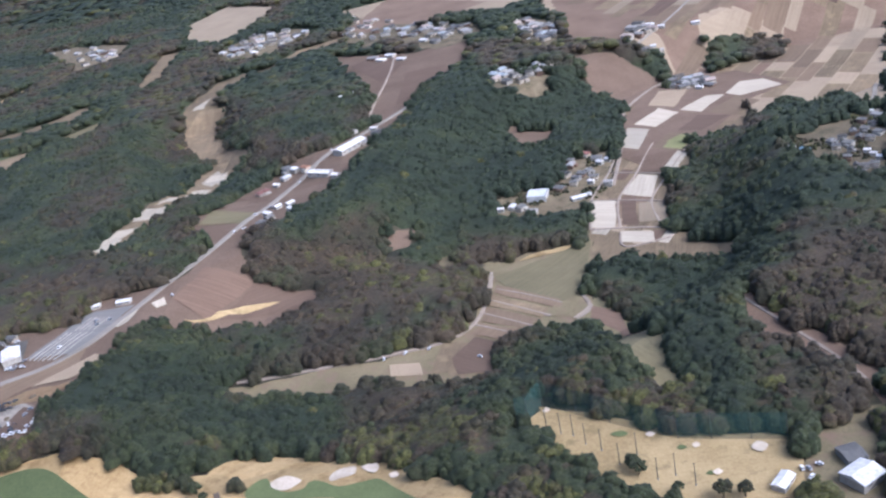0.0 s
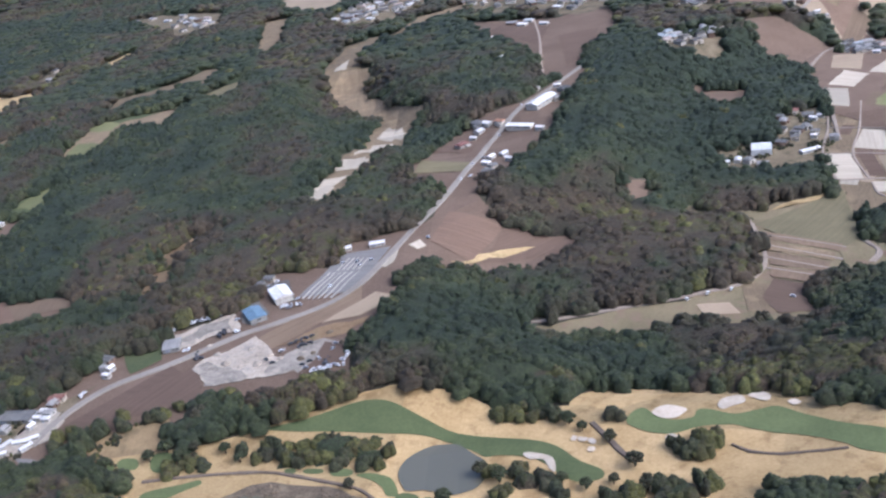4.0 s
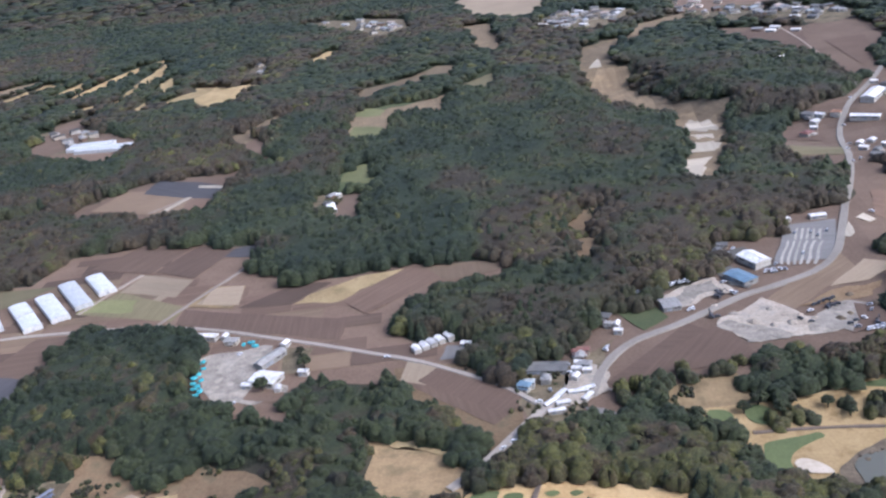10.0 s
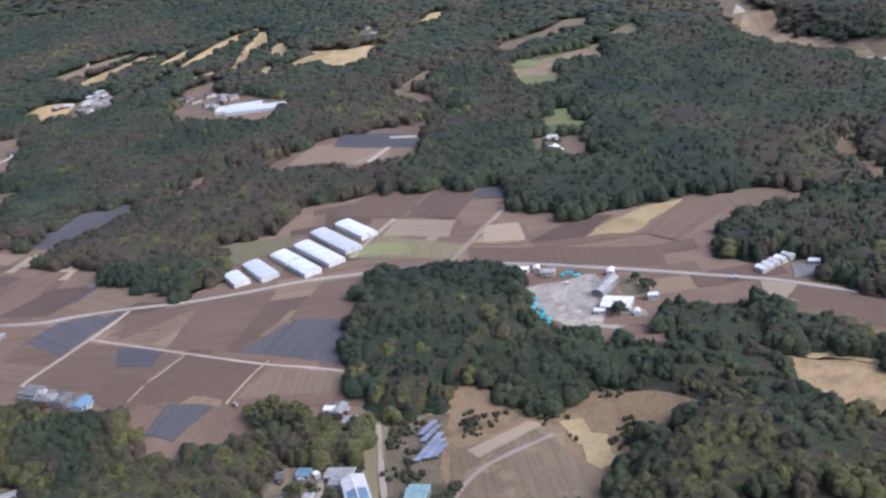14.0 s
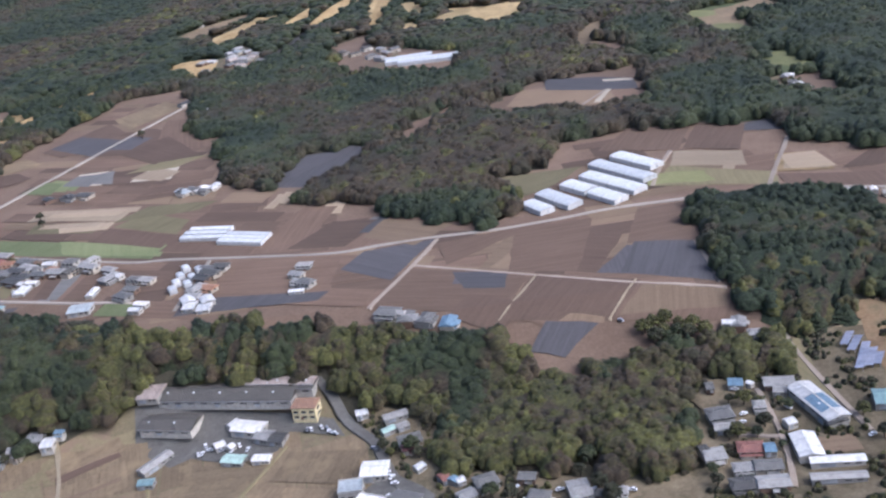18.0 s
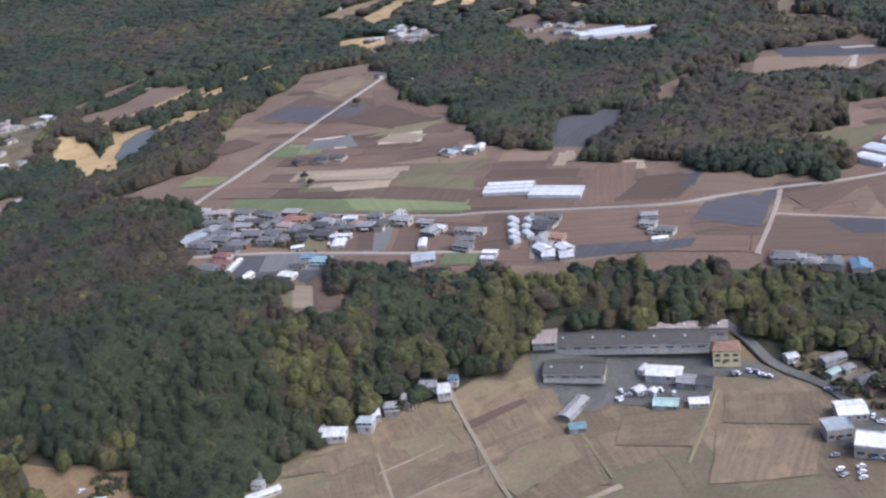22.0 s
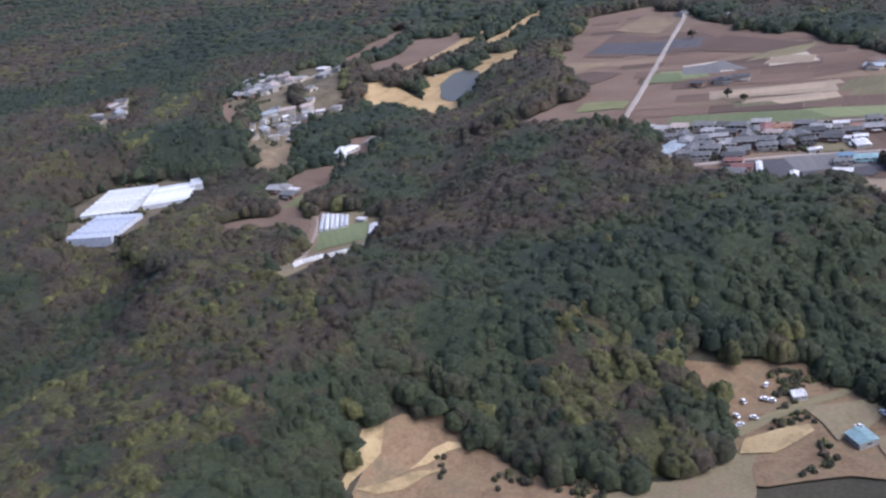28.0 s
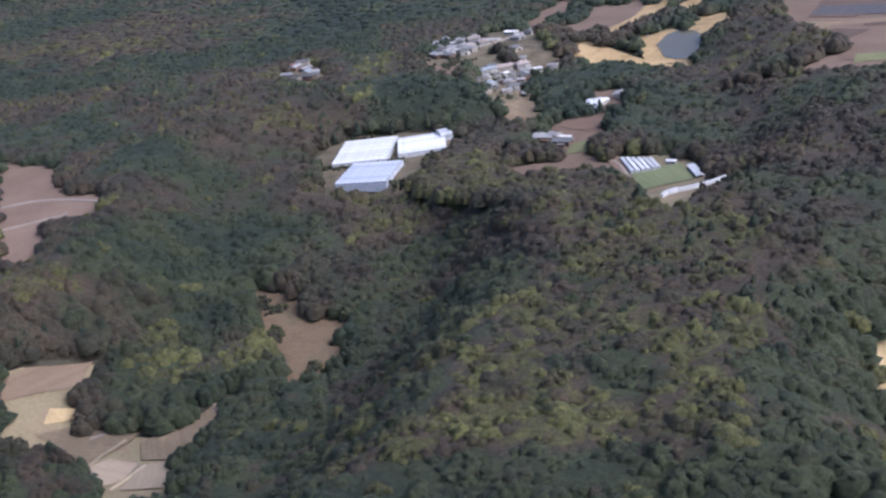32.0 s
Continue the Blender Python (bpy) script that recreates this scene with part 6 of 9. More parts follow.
# ---- kinds of things ----
def painted(name, colour, rough=0.6, metal=0.0, dirt=0.25, scale=0.6, ribs=0.0):
    """Paint, tile or sheet metal with stains and, where ribbed, fine ridges down the slope."""
    m, nt, b = base_material(name, rough, metal)
    tc = nt.nodes.new("ShaderNodeTexCoord").outputs["Object"]
    n = node(nt, "ShaderNodeTexNoise", Scale=scale, Detail=6.0, Roughness=0.7)
    nt.links.new(tc, n.inputs["Vector"])
    worn = tuple(c * (1 - dirt) * 0.75 + 0.06 * dirt for c in colour)
    col = blend(nt, colour, worn, ramp(nt, n.outputs[0], ((0.4, (0, 0, 0)), (0.72, (1, 1, 1)))))
    rnd = nt.nodes.new("ShaderNodeObjectInfo").outputs["Random"]
    col = blend(nt, col, ramp(nt, rnd, ((0.0, (0.82, 0.82, 0.84)), (1.0, (1.12, 1.1, 1.08)))), 1.0, "MULTIPLY")
    nt.links.new(col, b.inputs["Base Color"])
    if ribs:
        w = node(nt, "ShaderNodeTexWave", Scale=ribs, Distortion=0.3)
        nt.links.new(tc, w.inputs["Vector"])
        bp = node(nt, "ShaderNodeBump", Strength=0.6, Distance=0.1)
        nt.links.new(w.outputs[1], bp.inputs["Height"])
        nt.links.new(bp.outputs[0], b.inputs["Normal"])
    return m


ROOFS = {"g": ("grey tiled", (0.18, 0.172, 0.158)), "d": ("dark slate-grey", (0.1, 0.094, 0.086)), "p": ("pale grey", (0.38, 0.36, 0.33)), "w": ("white", (0.84, 0.81, 0.76)),
         "r": ("faded red", (0.28, 0.13, 0.1)), "o": ("orange-brown tiled", (0.36, 0.19, 0.11)), "b": ("blue sheet-metal", (0.19, 0.285, 0.37)), "c": ("turquoise sheet-metal", (0.27, 0.39, 0.39)),
         "l": ("light blue", (0.44, 0.47, 0.47)), "y": ("brown-tiled", (0.33, 0.19, 0.12)), "m": ("mint green", (0.46, 0.6, 0.52)), "n": ("brown-grey", (0.109, 0.098, 0.084)), "s": ("white and blue sheet", (0.74, 0.71, 0.66)), "k": ("pinkish sheet", (0.46, 0.37, 0.31))}
ROOF = {k: painted("roof_" + k, c, 0.55, ribs=3.0) for k, (_, c) in ROOFS.items()}
WALL = {"white": painted("white_render", (0.5, 0.465, 0.4)), "cream": painted("cream_render", (0.48, 0.42, 0.33)), "grey": painted("grey_siding", (0.3, 0.285, 0.255)),
        "yellow": painted("yellow_render", (0.72, 0.62, 0.36)), "brown": painted("brown_boards", (0.2, 0.13, 0.09))}
GLASS = painted("window_glass", (0.07, 0.07, 0.068), 0.25, dirt=0.1)
FRAME = painted("window_frame", (0.55, 0.55, 0.55), 0.4)
DOOR = painted("door_brown", (0.18, 0.11, 0.08), 0.6)
SHUTTER = painted("steel_shutter", (0.35, 0.37, 0.39), 0.5, ribs=4.0)
FILM = painted("greenhouse_film", (0.64, 0.635, 0.605), 0.35, dirt=0.18)
FILM_GREY = painted("greenhouse_glass", (0.5, 0.52, 0.56), 0.25, dirt=0.2)
STEEL = painted("galvanised_steel", (0.5, 0.51, 0.52), 0.45, 0.6)
RUBBER = painted("tyre_rubber", (0.03, 0.03, 0.03), 0.9)
PAINT = {"w": painted("white_car_paint", (0.82, 0.82, 0.82), 0.3), "s": painted("silver_car_paint", (0.5, 0.51, 0.53), 0.3, 0.5), "d": painted("dark_car_paint", (0.06, 0.06, 0.07), 0.3), "b": painted("blue_car_paint", (0.1, 0.25, 0.5), 0.3)}
PANEL = painted("solar_cells", (0.3, 0.31, 0.37), 0.25, dirt=0.1)
TARP = painted("turquoise_tarp", (0.1, 0.42, 0.45), 0.5)
BARK = painted("bark", (0.09, 0.07, 0.05), 0.95)
POST = painted("dark_post", (0.08, 0.08, 0.07), 0.7)


def net_material():
    m, nt, b = base_material("green_net", 0.8)
    b.inputs["Base Color"].default_value = (0.05, 0.11, 0.1, 1)
    n = node(nt, "ShaderNodeTexNoise", Scale=0.35, Detail=3.0)
    v = node(nt, "ShaderNodeMapRange")
    v.inputs["To Min"].default_value, v.inputs["To Max"].default_value = 0.3, 0.55
    nt.links.new(n.outputs[0], v.inputs[0])
    nt.links.new(v.outputs[0], b.inputs["Alpha"])
    return m


NET = net_material()


def part(name, bm, material, parent, label=""):
    me = bpy.data.meshes.new(name)
    bm.normal_update()
    bm.to_mesh(me)
    bm.free()
    me.materials.append(material)
    ob = new(name, me)
    ob.parent = parent
    return tagged(ob, label)


def box(x, y, z, w, d, h, bevel=0.0):
    """A block standing on z."""
    bm = bmesh.new()
    bmesh.ops.create_cube(bm, size=1.0, matrix=Matrix.Translation((x, y, z + h / 2)) @ Matrix.Diagonal((w, d, h, 1)))
    if bevel:
        bmesh.ops.bevel(bm, geom=bm.edges[:], offset=bevel, segments=1, affect="EDGES")
    return bm


def solid(verts, faces):
    bm = bmesh.new()
    vs = [bm.verts.new(v) for v in verts]
    for f in faces:
        bm.faces.new([vs[i] for i in f])
    bmesh.ops.recalc_face_normals(bm, faces=bm.faces[:])
    return bm


def gable_roof(w, d, z, rise, over=0.35, thick=0.14, hip=0.0):
    """A pitched roof with eaves and thickness; hip: how far its ends lean in."""
    a, b = w / 2 + over, d / 2 + over
    v = [(-a, -b, z), (a, -b, z), (a, b, z), (-a, b, z), (-a + hip, 0, z + rise), (a - hip, 0, z + rise)]
    v += [(x, y, q - thick) for x, y, q in v]
    return solid(v, [(0, 1, 5, 4), (2, 3, 4, 5), (1, 2, 5), (3, 0, 4), (7, 6, 10, 11), (9, 8, 11, 10), (8, 7, 11), (6, 9, 10),
                     (0, 6, 7, 1), (1, 7, 8, 2), (2, 8, 9, 3), (3, 9, 6, 0)])


def gable_wall(w, d, h, rise):
    a, b = w / 2, d / 2
    v = [(-a, -b, -1.2), (a, -b, -1.2), (a, b, -1.2), (-a, b, -1.2), (-a, -b, h), (a, -b, h), (a, b, h), (-a, b, h), (-a, 0, h + rise), (a, 0, h + rise)]
    return solid(v, [(0, 1, 5, 4), (2, 3, 7, 6), (1, 2, 6, 9, 5), (3, 0, 4, 8, 7), (0, 3, 2, 1), (4, 5, 9, 8), (6, 7, 8, 9)])


def window(x, y, z, w, h, parent, side=False, framed=True):
    """A window that stands a little proud of its wall, with its frame."""
    g = part("window", box(x, y, z, 0.08 if side else w, w if side else 0.08, h), GLASS, parent)
    if framed:
        part("frame", box(x, y, z - 0.1, 0.14 if side else w + 0.2, w + 0.2 if side else 0.14, 0.1), FRAME, g)


YARDS = []


def place(root, x, y, rot, sx=1.0, sy=1.0, sz=1.0):
    YARDS.append((x, y, 2.6))
    return pose(x, y, float(facet(x, y)) + 0.45, 0, 0, rot) @ Matrix.Diagonal((sx, sy, sz, 1))


def ends(x, y, rot, w, d):
    """Keeps trees off the whole length of a long building."""
    for k in range(int(w / 4) + 1):
        s = -w / 2 + 4 * k
        YARDS.append((x + s * math.cos(radians(rot)), y + s * math.sin(radians(rot)), max(1.0, d / 2 - 3.0)))


MADE = {}


def repeat(key, build, x, y, rot, sx=1.0, sy=1.0, sz=1.0):
    """The first of a kind is built, the others are copies of it."""
    m = place(None, x, y, rot, sx, sy, sz)
    if key not in MADE:
        root = build()
        root.matrix_basis = m
        MADE[key] = (root, (sx, sy, sz))
        return root
    root, s = MADE[key]
    return copy_thing(root, m @ Matrix.Diagonal((1 / s[0], 1 / s[1], 1 / s[2], 1)))


def build_house(c, n):
    walls = WALL[("white", "cream", "grey", "brown", "white", "grey")[n]]
    word = ROOFS[c][0]
    root = tagged(new("house"), ("two-storey house with a " if n % 2 == 0 else "low house with a ") + word + " roof and " + ("pale" if n in (0, 1, 4) else "weathered") + " walls", "house", "village houses")
    part("wall", box(0, 0, -1.2, 7.0, 4.6, 4.2), walls, root)
    part("roof", gable_roof(7.0, 4.6, 3.0, 1.35, 0.45, hip=(1.6 if n % 2 == 0 else 0.25)), ROOF[c], root, word + " roof")
    part("porch_roof", gable_roof(3.0, 1.6, 1.7, 0.35, 0.15) if n % 2 else gable_roof(6.6, 1.3, 1.65, 0.3, 0.1), ROOF[c], root).location = (0.8 if n % 2 else 0, -2.9, 0)
    part("annex", box(0.8 if n % 2 else 0, -2.8, -1.2, 2.6 if n % 2 else 6.0, 1.1, 2.8), walls, root)
    for x in (-2.3, 0.0, 2.3):
        window(x, -2.34, 2.0, 1.0, 0.75, root, framed=False)
    window(3.54, 0, 1.6, 1.0, 0.9, root, True, False)
    part("door", box(1.2, -3.38, 0, 0.8, 0.08, 1.4), DOOR, root)
    return root


def build_far_house(c, n):
    """A house on the far side of the fields: its walls, roof and low annex."""
    walls = WALL[("white", "cream", "grey", "brown")[n]]
    word = ROOFS[c][0]
    # an ordinary village house in plainer form, for the far villages
    root = tagged(new("farmhouse"), "small distant house with a " + word + " roof and " + ("pale" if n < 2 else "weathered") + " walls", "house", "distant village houses")
    part("wall", box(0, 0, -1.2, 7.0, 4.6, 4.2), walls, root)
    part("roof", gable_roof(7.0, 4.6, 3.0, 1.5, 0.45, hip=(1.6 if n % 2 == 0 else 0.25)), ROOF[c], root, word + " roof")
    part("annex", box(1.6, -3.0, -1.2, 3.2, 2.0, 2.9), walls, root)
    return root


COUNT = {}


def house(c, x, y, rot, w, d, h):
    if c == "w":
        return shed(c, x, y, rot, w, d, h)
    COUNT[c] = COUNT.get(c, 0) + 1
    n = (COUNT[c] * 7 + ord(c)) % (4 if c in "gdp" else 2)
    if y > 470:
        return repeat(("far_house", c, n), lambda: build_far_house(c, n), x, y, rot, w / 7.0, d / 4.6, h / 4.2)
    return repeat(("house", c, n), lambda: build_house(c, n), x, y, rot, w / 7.0, d / 4.6, h / 4.2)


def build_shed(c):
    word = ROOFS[c][0]
    root = tagged(new("shed"), "plain metal shed with a " + word + " ridged roof", "shed", "sheds and stores")
    part("wall", gable_wall(8, 5, 2.4, 0.9), WALL["white"] if c in "wl" else WALL["grey"], root)
    part("roof", gable_roof(8, 5, 2.48, 0.98, 0.2, 0.08), ROOF[c], root, word + " roof sheets")
    part("ridge_cap", box(0, 0, 3.42, 8.2, 0.3, 0.1), ROOF[c], root)
    part("shutter", box(-1.6, -2.54, 0, 2.4, 0.1, 1.9), SHUTTER, root)
    for x in (1.2, 2.9):
        window(x, -2.53, 1.0, 0.9, 0.7, root, framed=False)
    window(4.03, 0, 1.0, 1.1, 0.7, root, True, False)
    return root


def shed(c, x, y, rot, w, d, h):
    return repeat(("shed", c), lambda: build_shed(c), x, y, rot, w / 8, d / 5, h / 3.3)


def hamlet(outline, n, rot):
    """Houses crowded together on a small piece of land, most of them along one direction."""
    xs, ys = [p[0] for p in outline], [p[1] for p in outline]
    spots = []
    for _ in range(n * 40):
        x, y = random.uniform(min(xs), max(xs)), random.uniform(min(ys), max(ys))
        if len(spots) < n and inside(outline, np.array([x]), np.array([y]))[0] and all(math.dist((x, y), p) > 7.5 for p in spots) and all(math.dist((x, y), q[:2]) > 6.0 for q in YARDS):
            spots.append((x, y))
            house(random.choice("gggdpppplkn"), x, y, rot + random.choice((0, 0, 90)) + random.uniform(-8, 8), random.uniform(6.5, 10), random.uniform(4.4, 6.2), random.uniform(3.0, 4.4))


def house_long(c, x, y, rot, w, d, h):
    return repeat(("house", c, 0), lambda: build_house(c, 0), x, y, rot, w / 7.0, d / 4.6, h / 4.2)


def works(c, x, y, rot, w, d, h):
    """A long workshop with bays of windows, gutters and roof vents, built to its own length."""
    word = ROOFS[c][0]
    root = tagged(new("workshop"), "long single-storey workshop with a " + word + " sheet roof", "workshop", "workshops")
    rise = d * 0.13
    ends(x, y, rot, w, d)
    part("wall", gable_wall(w, d, h, rise), WALL["white"], root)
    part("roof", gable_roof(w, d, h + 0.1, rise + 0.1, 0.35, 0.1), ROOF[c], root, word + " ribbed roof")
    part("ridge_cap", box(0, 0, h + rise + 0.12, w, 0.5, 0.16), ROOF[c], root)
    for s in (-1, 1):
        part("gutter", box(0, s * (d / 2 + 0.4), h - 0.12, w + 0.6, 0.16, 0.16), STEEL, root)
    if c == "s":
        for s in (-1, 1):
            q = d / 2 - 0.4
            part("roof_sheet", solid([(-w * 0.12, s * q, h + 0.42), (w * 0.3, s * q, h + 0.42), (w * 0.3, s * 0.4, h + rise + 0.26), (-w * 0.12, s * 0.4, h + rise + 0.26),
                                      (-w * 0.12, s * q, h + 0.2), (w * 0.3, s * q, h + 0.2), (w * 0.3, s * 0.4, h + rise + 0.1), (-w * 0.12, s * 0.4, h + rise + 0.1)],
                                     [(0, 1, 2, 3), (4, 5, 6, 7), (0, 1, 5, 4), (2, 3, 7, 6), (1, 2, 6, 5), (3, 0, 4, 7)]), ROOF["b"], root, "blue roof sheets")
    bays = max(2, int(w / 5))
    for k in range(bays):
        bx = -w / 2 + (k + 0.5) * w / bays
        for s in (-1, 1):
            window(bx, s * (d / 2 + 0.03), h * 0.5, w / bays * 0.5, h * 0.17, root)
        if k % 2 == 0:
            part("roof_vent", box(bx, -d * 0.2, h + rise * 0.6, 0.7, 0.7, 0.55, 0.08), PAINT["w"], root, "small white roof vent")
        if k % 3 == 1:
            part("shutter", box(bx, -d / 2 - 0.05, 0, 1.9, 0.12, h * 0.46), SHUTTER, root)
    root.matrix_basis = place(None, x, y, rot)
    return root


def office(c, x, y, rot, w, d, h):
    word = ROOFS[c][0]
    wall = WALL["yellow"] if c == "y" else WALL["white"]
    root = tagged(new("office_block"), ("yellow-walled block with a brown-tiled roof" if c == "y" else "boxy building with a " + word + " flat roof") + " beside the works", "building")
    part("wall", box(0, 0, -1.2, w, d, h + 1.2), wall, root)
    if c == "y":
        part("roof", gable_roof(w, d, h, 1.5, 0.4, hip=1.5), ROOF[c], root, "brown-tiled roof")
    else:
        part("roof", box(0, 0, h, w + 0.3, d + 0.3, 0.2), ROOF[c], root, word + " flat roof")
        for s in (-1, 1):
            part("parapet", box(0, s * (d / 2 + 0.05), h + 0.2, w + 0.3, 0.2, 0.3), wall, root)
            part("parapet", box(s * (w / 2 + 0.05), 0, h + 0.2, 0.2, d - 0.1, 0.3), wall, root)
    for level in range(max(1, int(h / 2.2))):
        for k in range(3):
            for s in (-1, 1):
                window(-w / 3 + k * w / 3, s * (d / 2 + 0.03), 0.8 + 2.1 * level, w * 0.2, 0.9, root)
        window(w / 2 + 0.03, 0, 0.8 + 2.1 * level, d * 0.4, 0.9, root, True)
    part("door", box(-w * 0.1, -d / 2 - 0.05, 0, 1.2, 0.12, 1.5), DOOR, root)
    root.matrix_basis = place(None, x, y, rot)
    return root


def arch(w, d, h, n=10):
    """A barrel vault of film on low walls, closed at both ends."""
    prof = [(-d / 2, -0.8)] + [(-d / 2 * math.cos(math.pi * k / n), h * 0.74 + h * 0.26 * math.sin(math.pi * k / n)) for k in range(n + 1)] + [(d / 2, -0.8)]
    m = len(prof)
    v = [(-w / 2, y, z) for y, z in prof] + [(w / 2, y, z) for y, z in prof]
    return solid(v, [(k, k + 1, m + k + 1, m + k) for k in range(m - 1)] + [tuple(range(m)), tuple(range(m, 2 * m))])


def hoop(x, d, h, n=10):
    bm = bmesh.new()
    prof = [(-d / 2 - 0.04, 0)] + [(-(d / 2 + 0.04) * math.cos(math.pi * k / n), h * 0.74 + (h * 0.26 + 0.04) * math.sin(math.pi * k / n)) for k in range(n + 1)] + [(d / 2 + 0.04, 0)]
    rows = [[bm.verts.new((x + s, y, z)) for s in (-0.08, 0.08)] for y, z in prof]
    for a, b in zip(rows, rows[1:]):
        bm.faces.new((a[0], a[1], b[1], b[0]))
    return bm


def vault(c, x, y, rot, w, d, h):
    ends(x, y, rot, w, d)
    root = tagged(new("greenhouse"), "long white film-covered tunnel greenhouse on bare soil", "greenhouse", "tunnel greenhouses")
    part("film", arch(w, d, h), FILM, root, "white plastic film")
    for k in range(max(2, int(w / 9)) + 1):
        part("hoop", hoop(-w / 2 + k * w / max(2, int(w / 9)), d, h), STEEL, root)
    for s in (-1, 1):
        part("door", box(s * (w / 2 + 0.03), 0, 0, 0.06, min(1.2, d * 0.3), h * 0.55), FRAME, root)
    root.matrix_basis = place(None, x, y, rot)
    return root


def span(c, x, y, rot, w, d, h):
    """A glasshouse of many narrow ridges side by side."""
    film = FILM if c == "w" else FILM_GREY
    root = tagged(new("glasshouse"), "large multi-span greenhouse with " + ("bright white" if c == "w" else "grey") + " ridged roofs", "greenhouse", "multi-span greenhouses")
    ends(x, y, rot, w, d)
    n = 7
    step = d / n
    part("wall", box(0, 0, -3.0, w, d, h * 0.7 + 3.0), film, root)
    for k in range(n):
        part("roof_bay", gable_roof(w, step * 0.94, h * 0.72, h * 0.28, 0.02, 0.06), film, root).location = (0, -d / 2 + (k + 0.5) * step, 0)
        if k:
            part("gutter", box(0, -d / 2 + k * step, h * 0.71, w, 0.25, 0.08), STEEL, root)
    for s in (-1, 1):
        part("door", box(s * (w / 2 + 0.03), 0, 0, 0.06, 1.6, h * 0.5), FRAME, root)
    root.matrix_basis = place(None, x, y, rot)
    return root


def build_car(c, axles=False):
    root = tagged(new("car"), {"w": "white", "s": "silver", "d": "dark", "b": "blue"}[c] + " car parked on open ground", "car", "parked vehicles")
    body = box(0, 0, 0.22, 2.6, 1.05, 0.42, 0.08)
    part("body", body, PAINT[c], root)
    part("cabin", solid([(-0.95, -0.48, 0.62), (0.7, -0.48, 0.62), (0.7, 0.48, 0.62), (-0.95, 0.48, 0.62), (-0.75, -0.42, 1.0), (0.35, -0.42, 1.0), (0.35, 0.42, 1.0), (-0.75, 0.42, 1.0)],
                        [(0, 1, 2, 3), (0, 1, 5, 4), (1, 2, 6, 5), (2, 3, 7, 6), (3, 0, 4, 7), (4, 5, 6, 7)]), GLASS, root, "dark car windows")
    part("roof", box(-0.2, 0, 0.99, 1.12, 0.86, 0.05), PAINT[c], root)
    for x in (-0.8, 0.85):
        for y in ((0.0,) if axles else (-0.5, 0.5)):
            bm = bmesh.new()
            bmesh.ops.create_cone(bm, cap_ends=True, segments=10, radius1=0.22, radius2=0.22, depth=1.16 if axles else 0.18, matrix=Matrix.Translation((x, y, 0.2)) @ Matrix.Rotation(math.pi / 2, 4, "X"))
            part("wheel_pair" if axles else "wheel", bm, RUBBER, root)
    return root


def car(c, x, y, rot):
    ob = repeat(("car", c, y > 335), lambda: build_car(c, y > 335), x, y, rot)
    ob.location.z += 0.2
    return ob


def spoil_heap(c, x, y, size):
    """A heap of gravel or earth with a rough top."""
    def build():
        root = tagged(new("spoil_heap"), ("pale gravel" if c == "p" else "dark earth") + " heap dumped in the yard", "heap", "spoil heaps")
        n = 12
        v = [(0.05, 0, 1.0)]
        for ring, z in ((0.3, 0.8), (0.62, 0.42), (1.0, -0.2)):
            v += [(ring * random.uniform(0.8, 1.2) * math.cos(a * 2 * math.pi / n), ring * random.uniform(0.8, 1.2) * math.sin(a * 2 * math.pi / n), z * random.uniform(0.85, 1.15)) for a in range(n)]
        f = [(0, 1 + i, 1 + (i + 1) % n) for i in range(n)]
        for r in (0, 1):
            f += [(1 + r * n + i, 1 + (r + 1) * n + i, 1 + (r + 1) * n + (i + 1) % n, 1 + r * n + (i + 1) % n) for i in range(n)]
        part("mound", solid(v, f), LAND["gravel" if c == "p" else "bank"], root)
        return root
    repeat(("spoil", c), build, x, y, (x * 31) % 360, size, size * 0.8, size * 0.45)


def boulder(x, y, size):
    def build():
        root = tagged(new("boulder"), "dark grey-brown boulder on the bank of the pond", "rock", "boulders round the pond")
        v = ICO_V * rng.uniform(0.75, 1.2, (12, 1)) * (1.0, 0.8, 0.7)
        part("stone", solid(v.tolist(), ICO_F.tolist()), LAND["bank"], root)
        return root
    repeat("boulder", build, x, y, (x * 53) % 360, size, size, size)
    YARDS[-1] = (x, y, 0.5)


def digger(x, y, rot):
    def build():
        root = tagged(new("excavator"), "dark tracked excavator with its boom raised in the yard", "excavator", "excavators")
        for s in (-1, 1):
            part("track", box(0, s * 0.6, 0, 2.2, 0.4, 0.5, 0.1), RUBBER, root)
        part("body", box(-0.2, 0, 0.5, 1.7, 1.4, 0.7, 0.1), PAINT["d"], root)
        part("cab", box(0.4, 0.4, 1.1, 0.8, 0.6, 0.8, 0.06), GLASS, root)
        for a, b, nm in (((0.6, -0.2, 1.0), (2.2, -0.2, 2.6), "boom"), ((2.2, -0.2, 2.6), (3.2, -0.2, 1.2), "arm")):
            bm = bmesh.new()
            limb(bm, a, b, 0.16, 0.12)
            part(nm, bm, PAINT["d"], root)
        part("bucket", box(3.2, -0.2, 0.8, 0.5, 0.6, 0.5, 0.08), RUBBER, root)
        return root
    ob = repeat(("digger",), build, x, y, rot)
    ob.location.z += 0.12


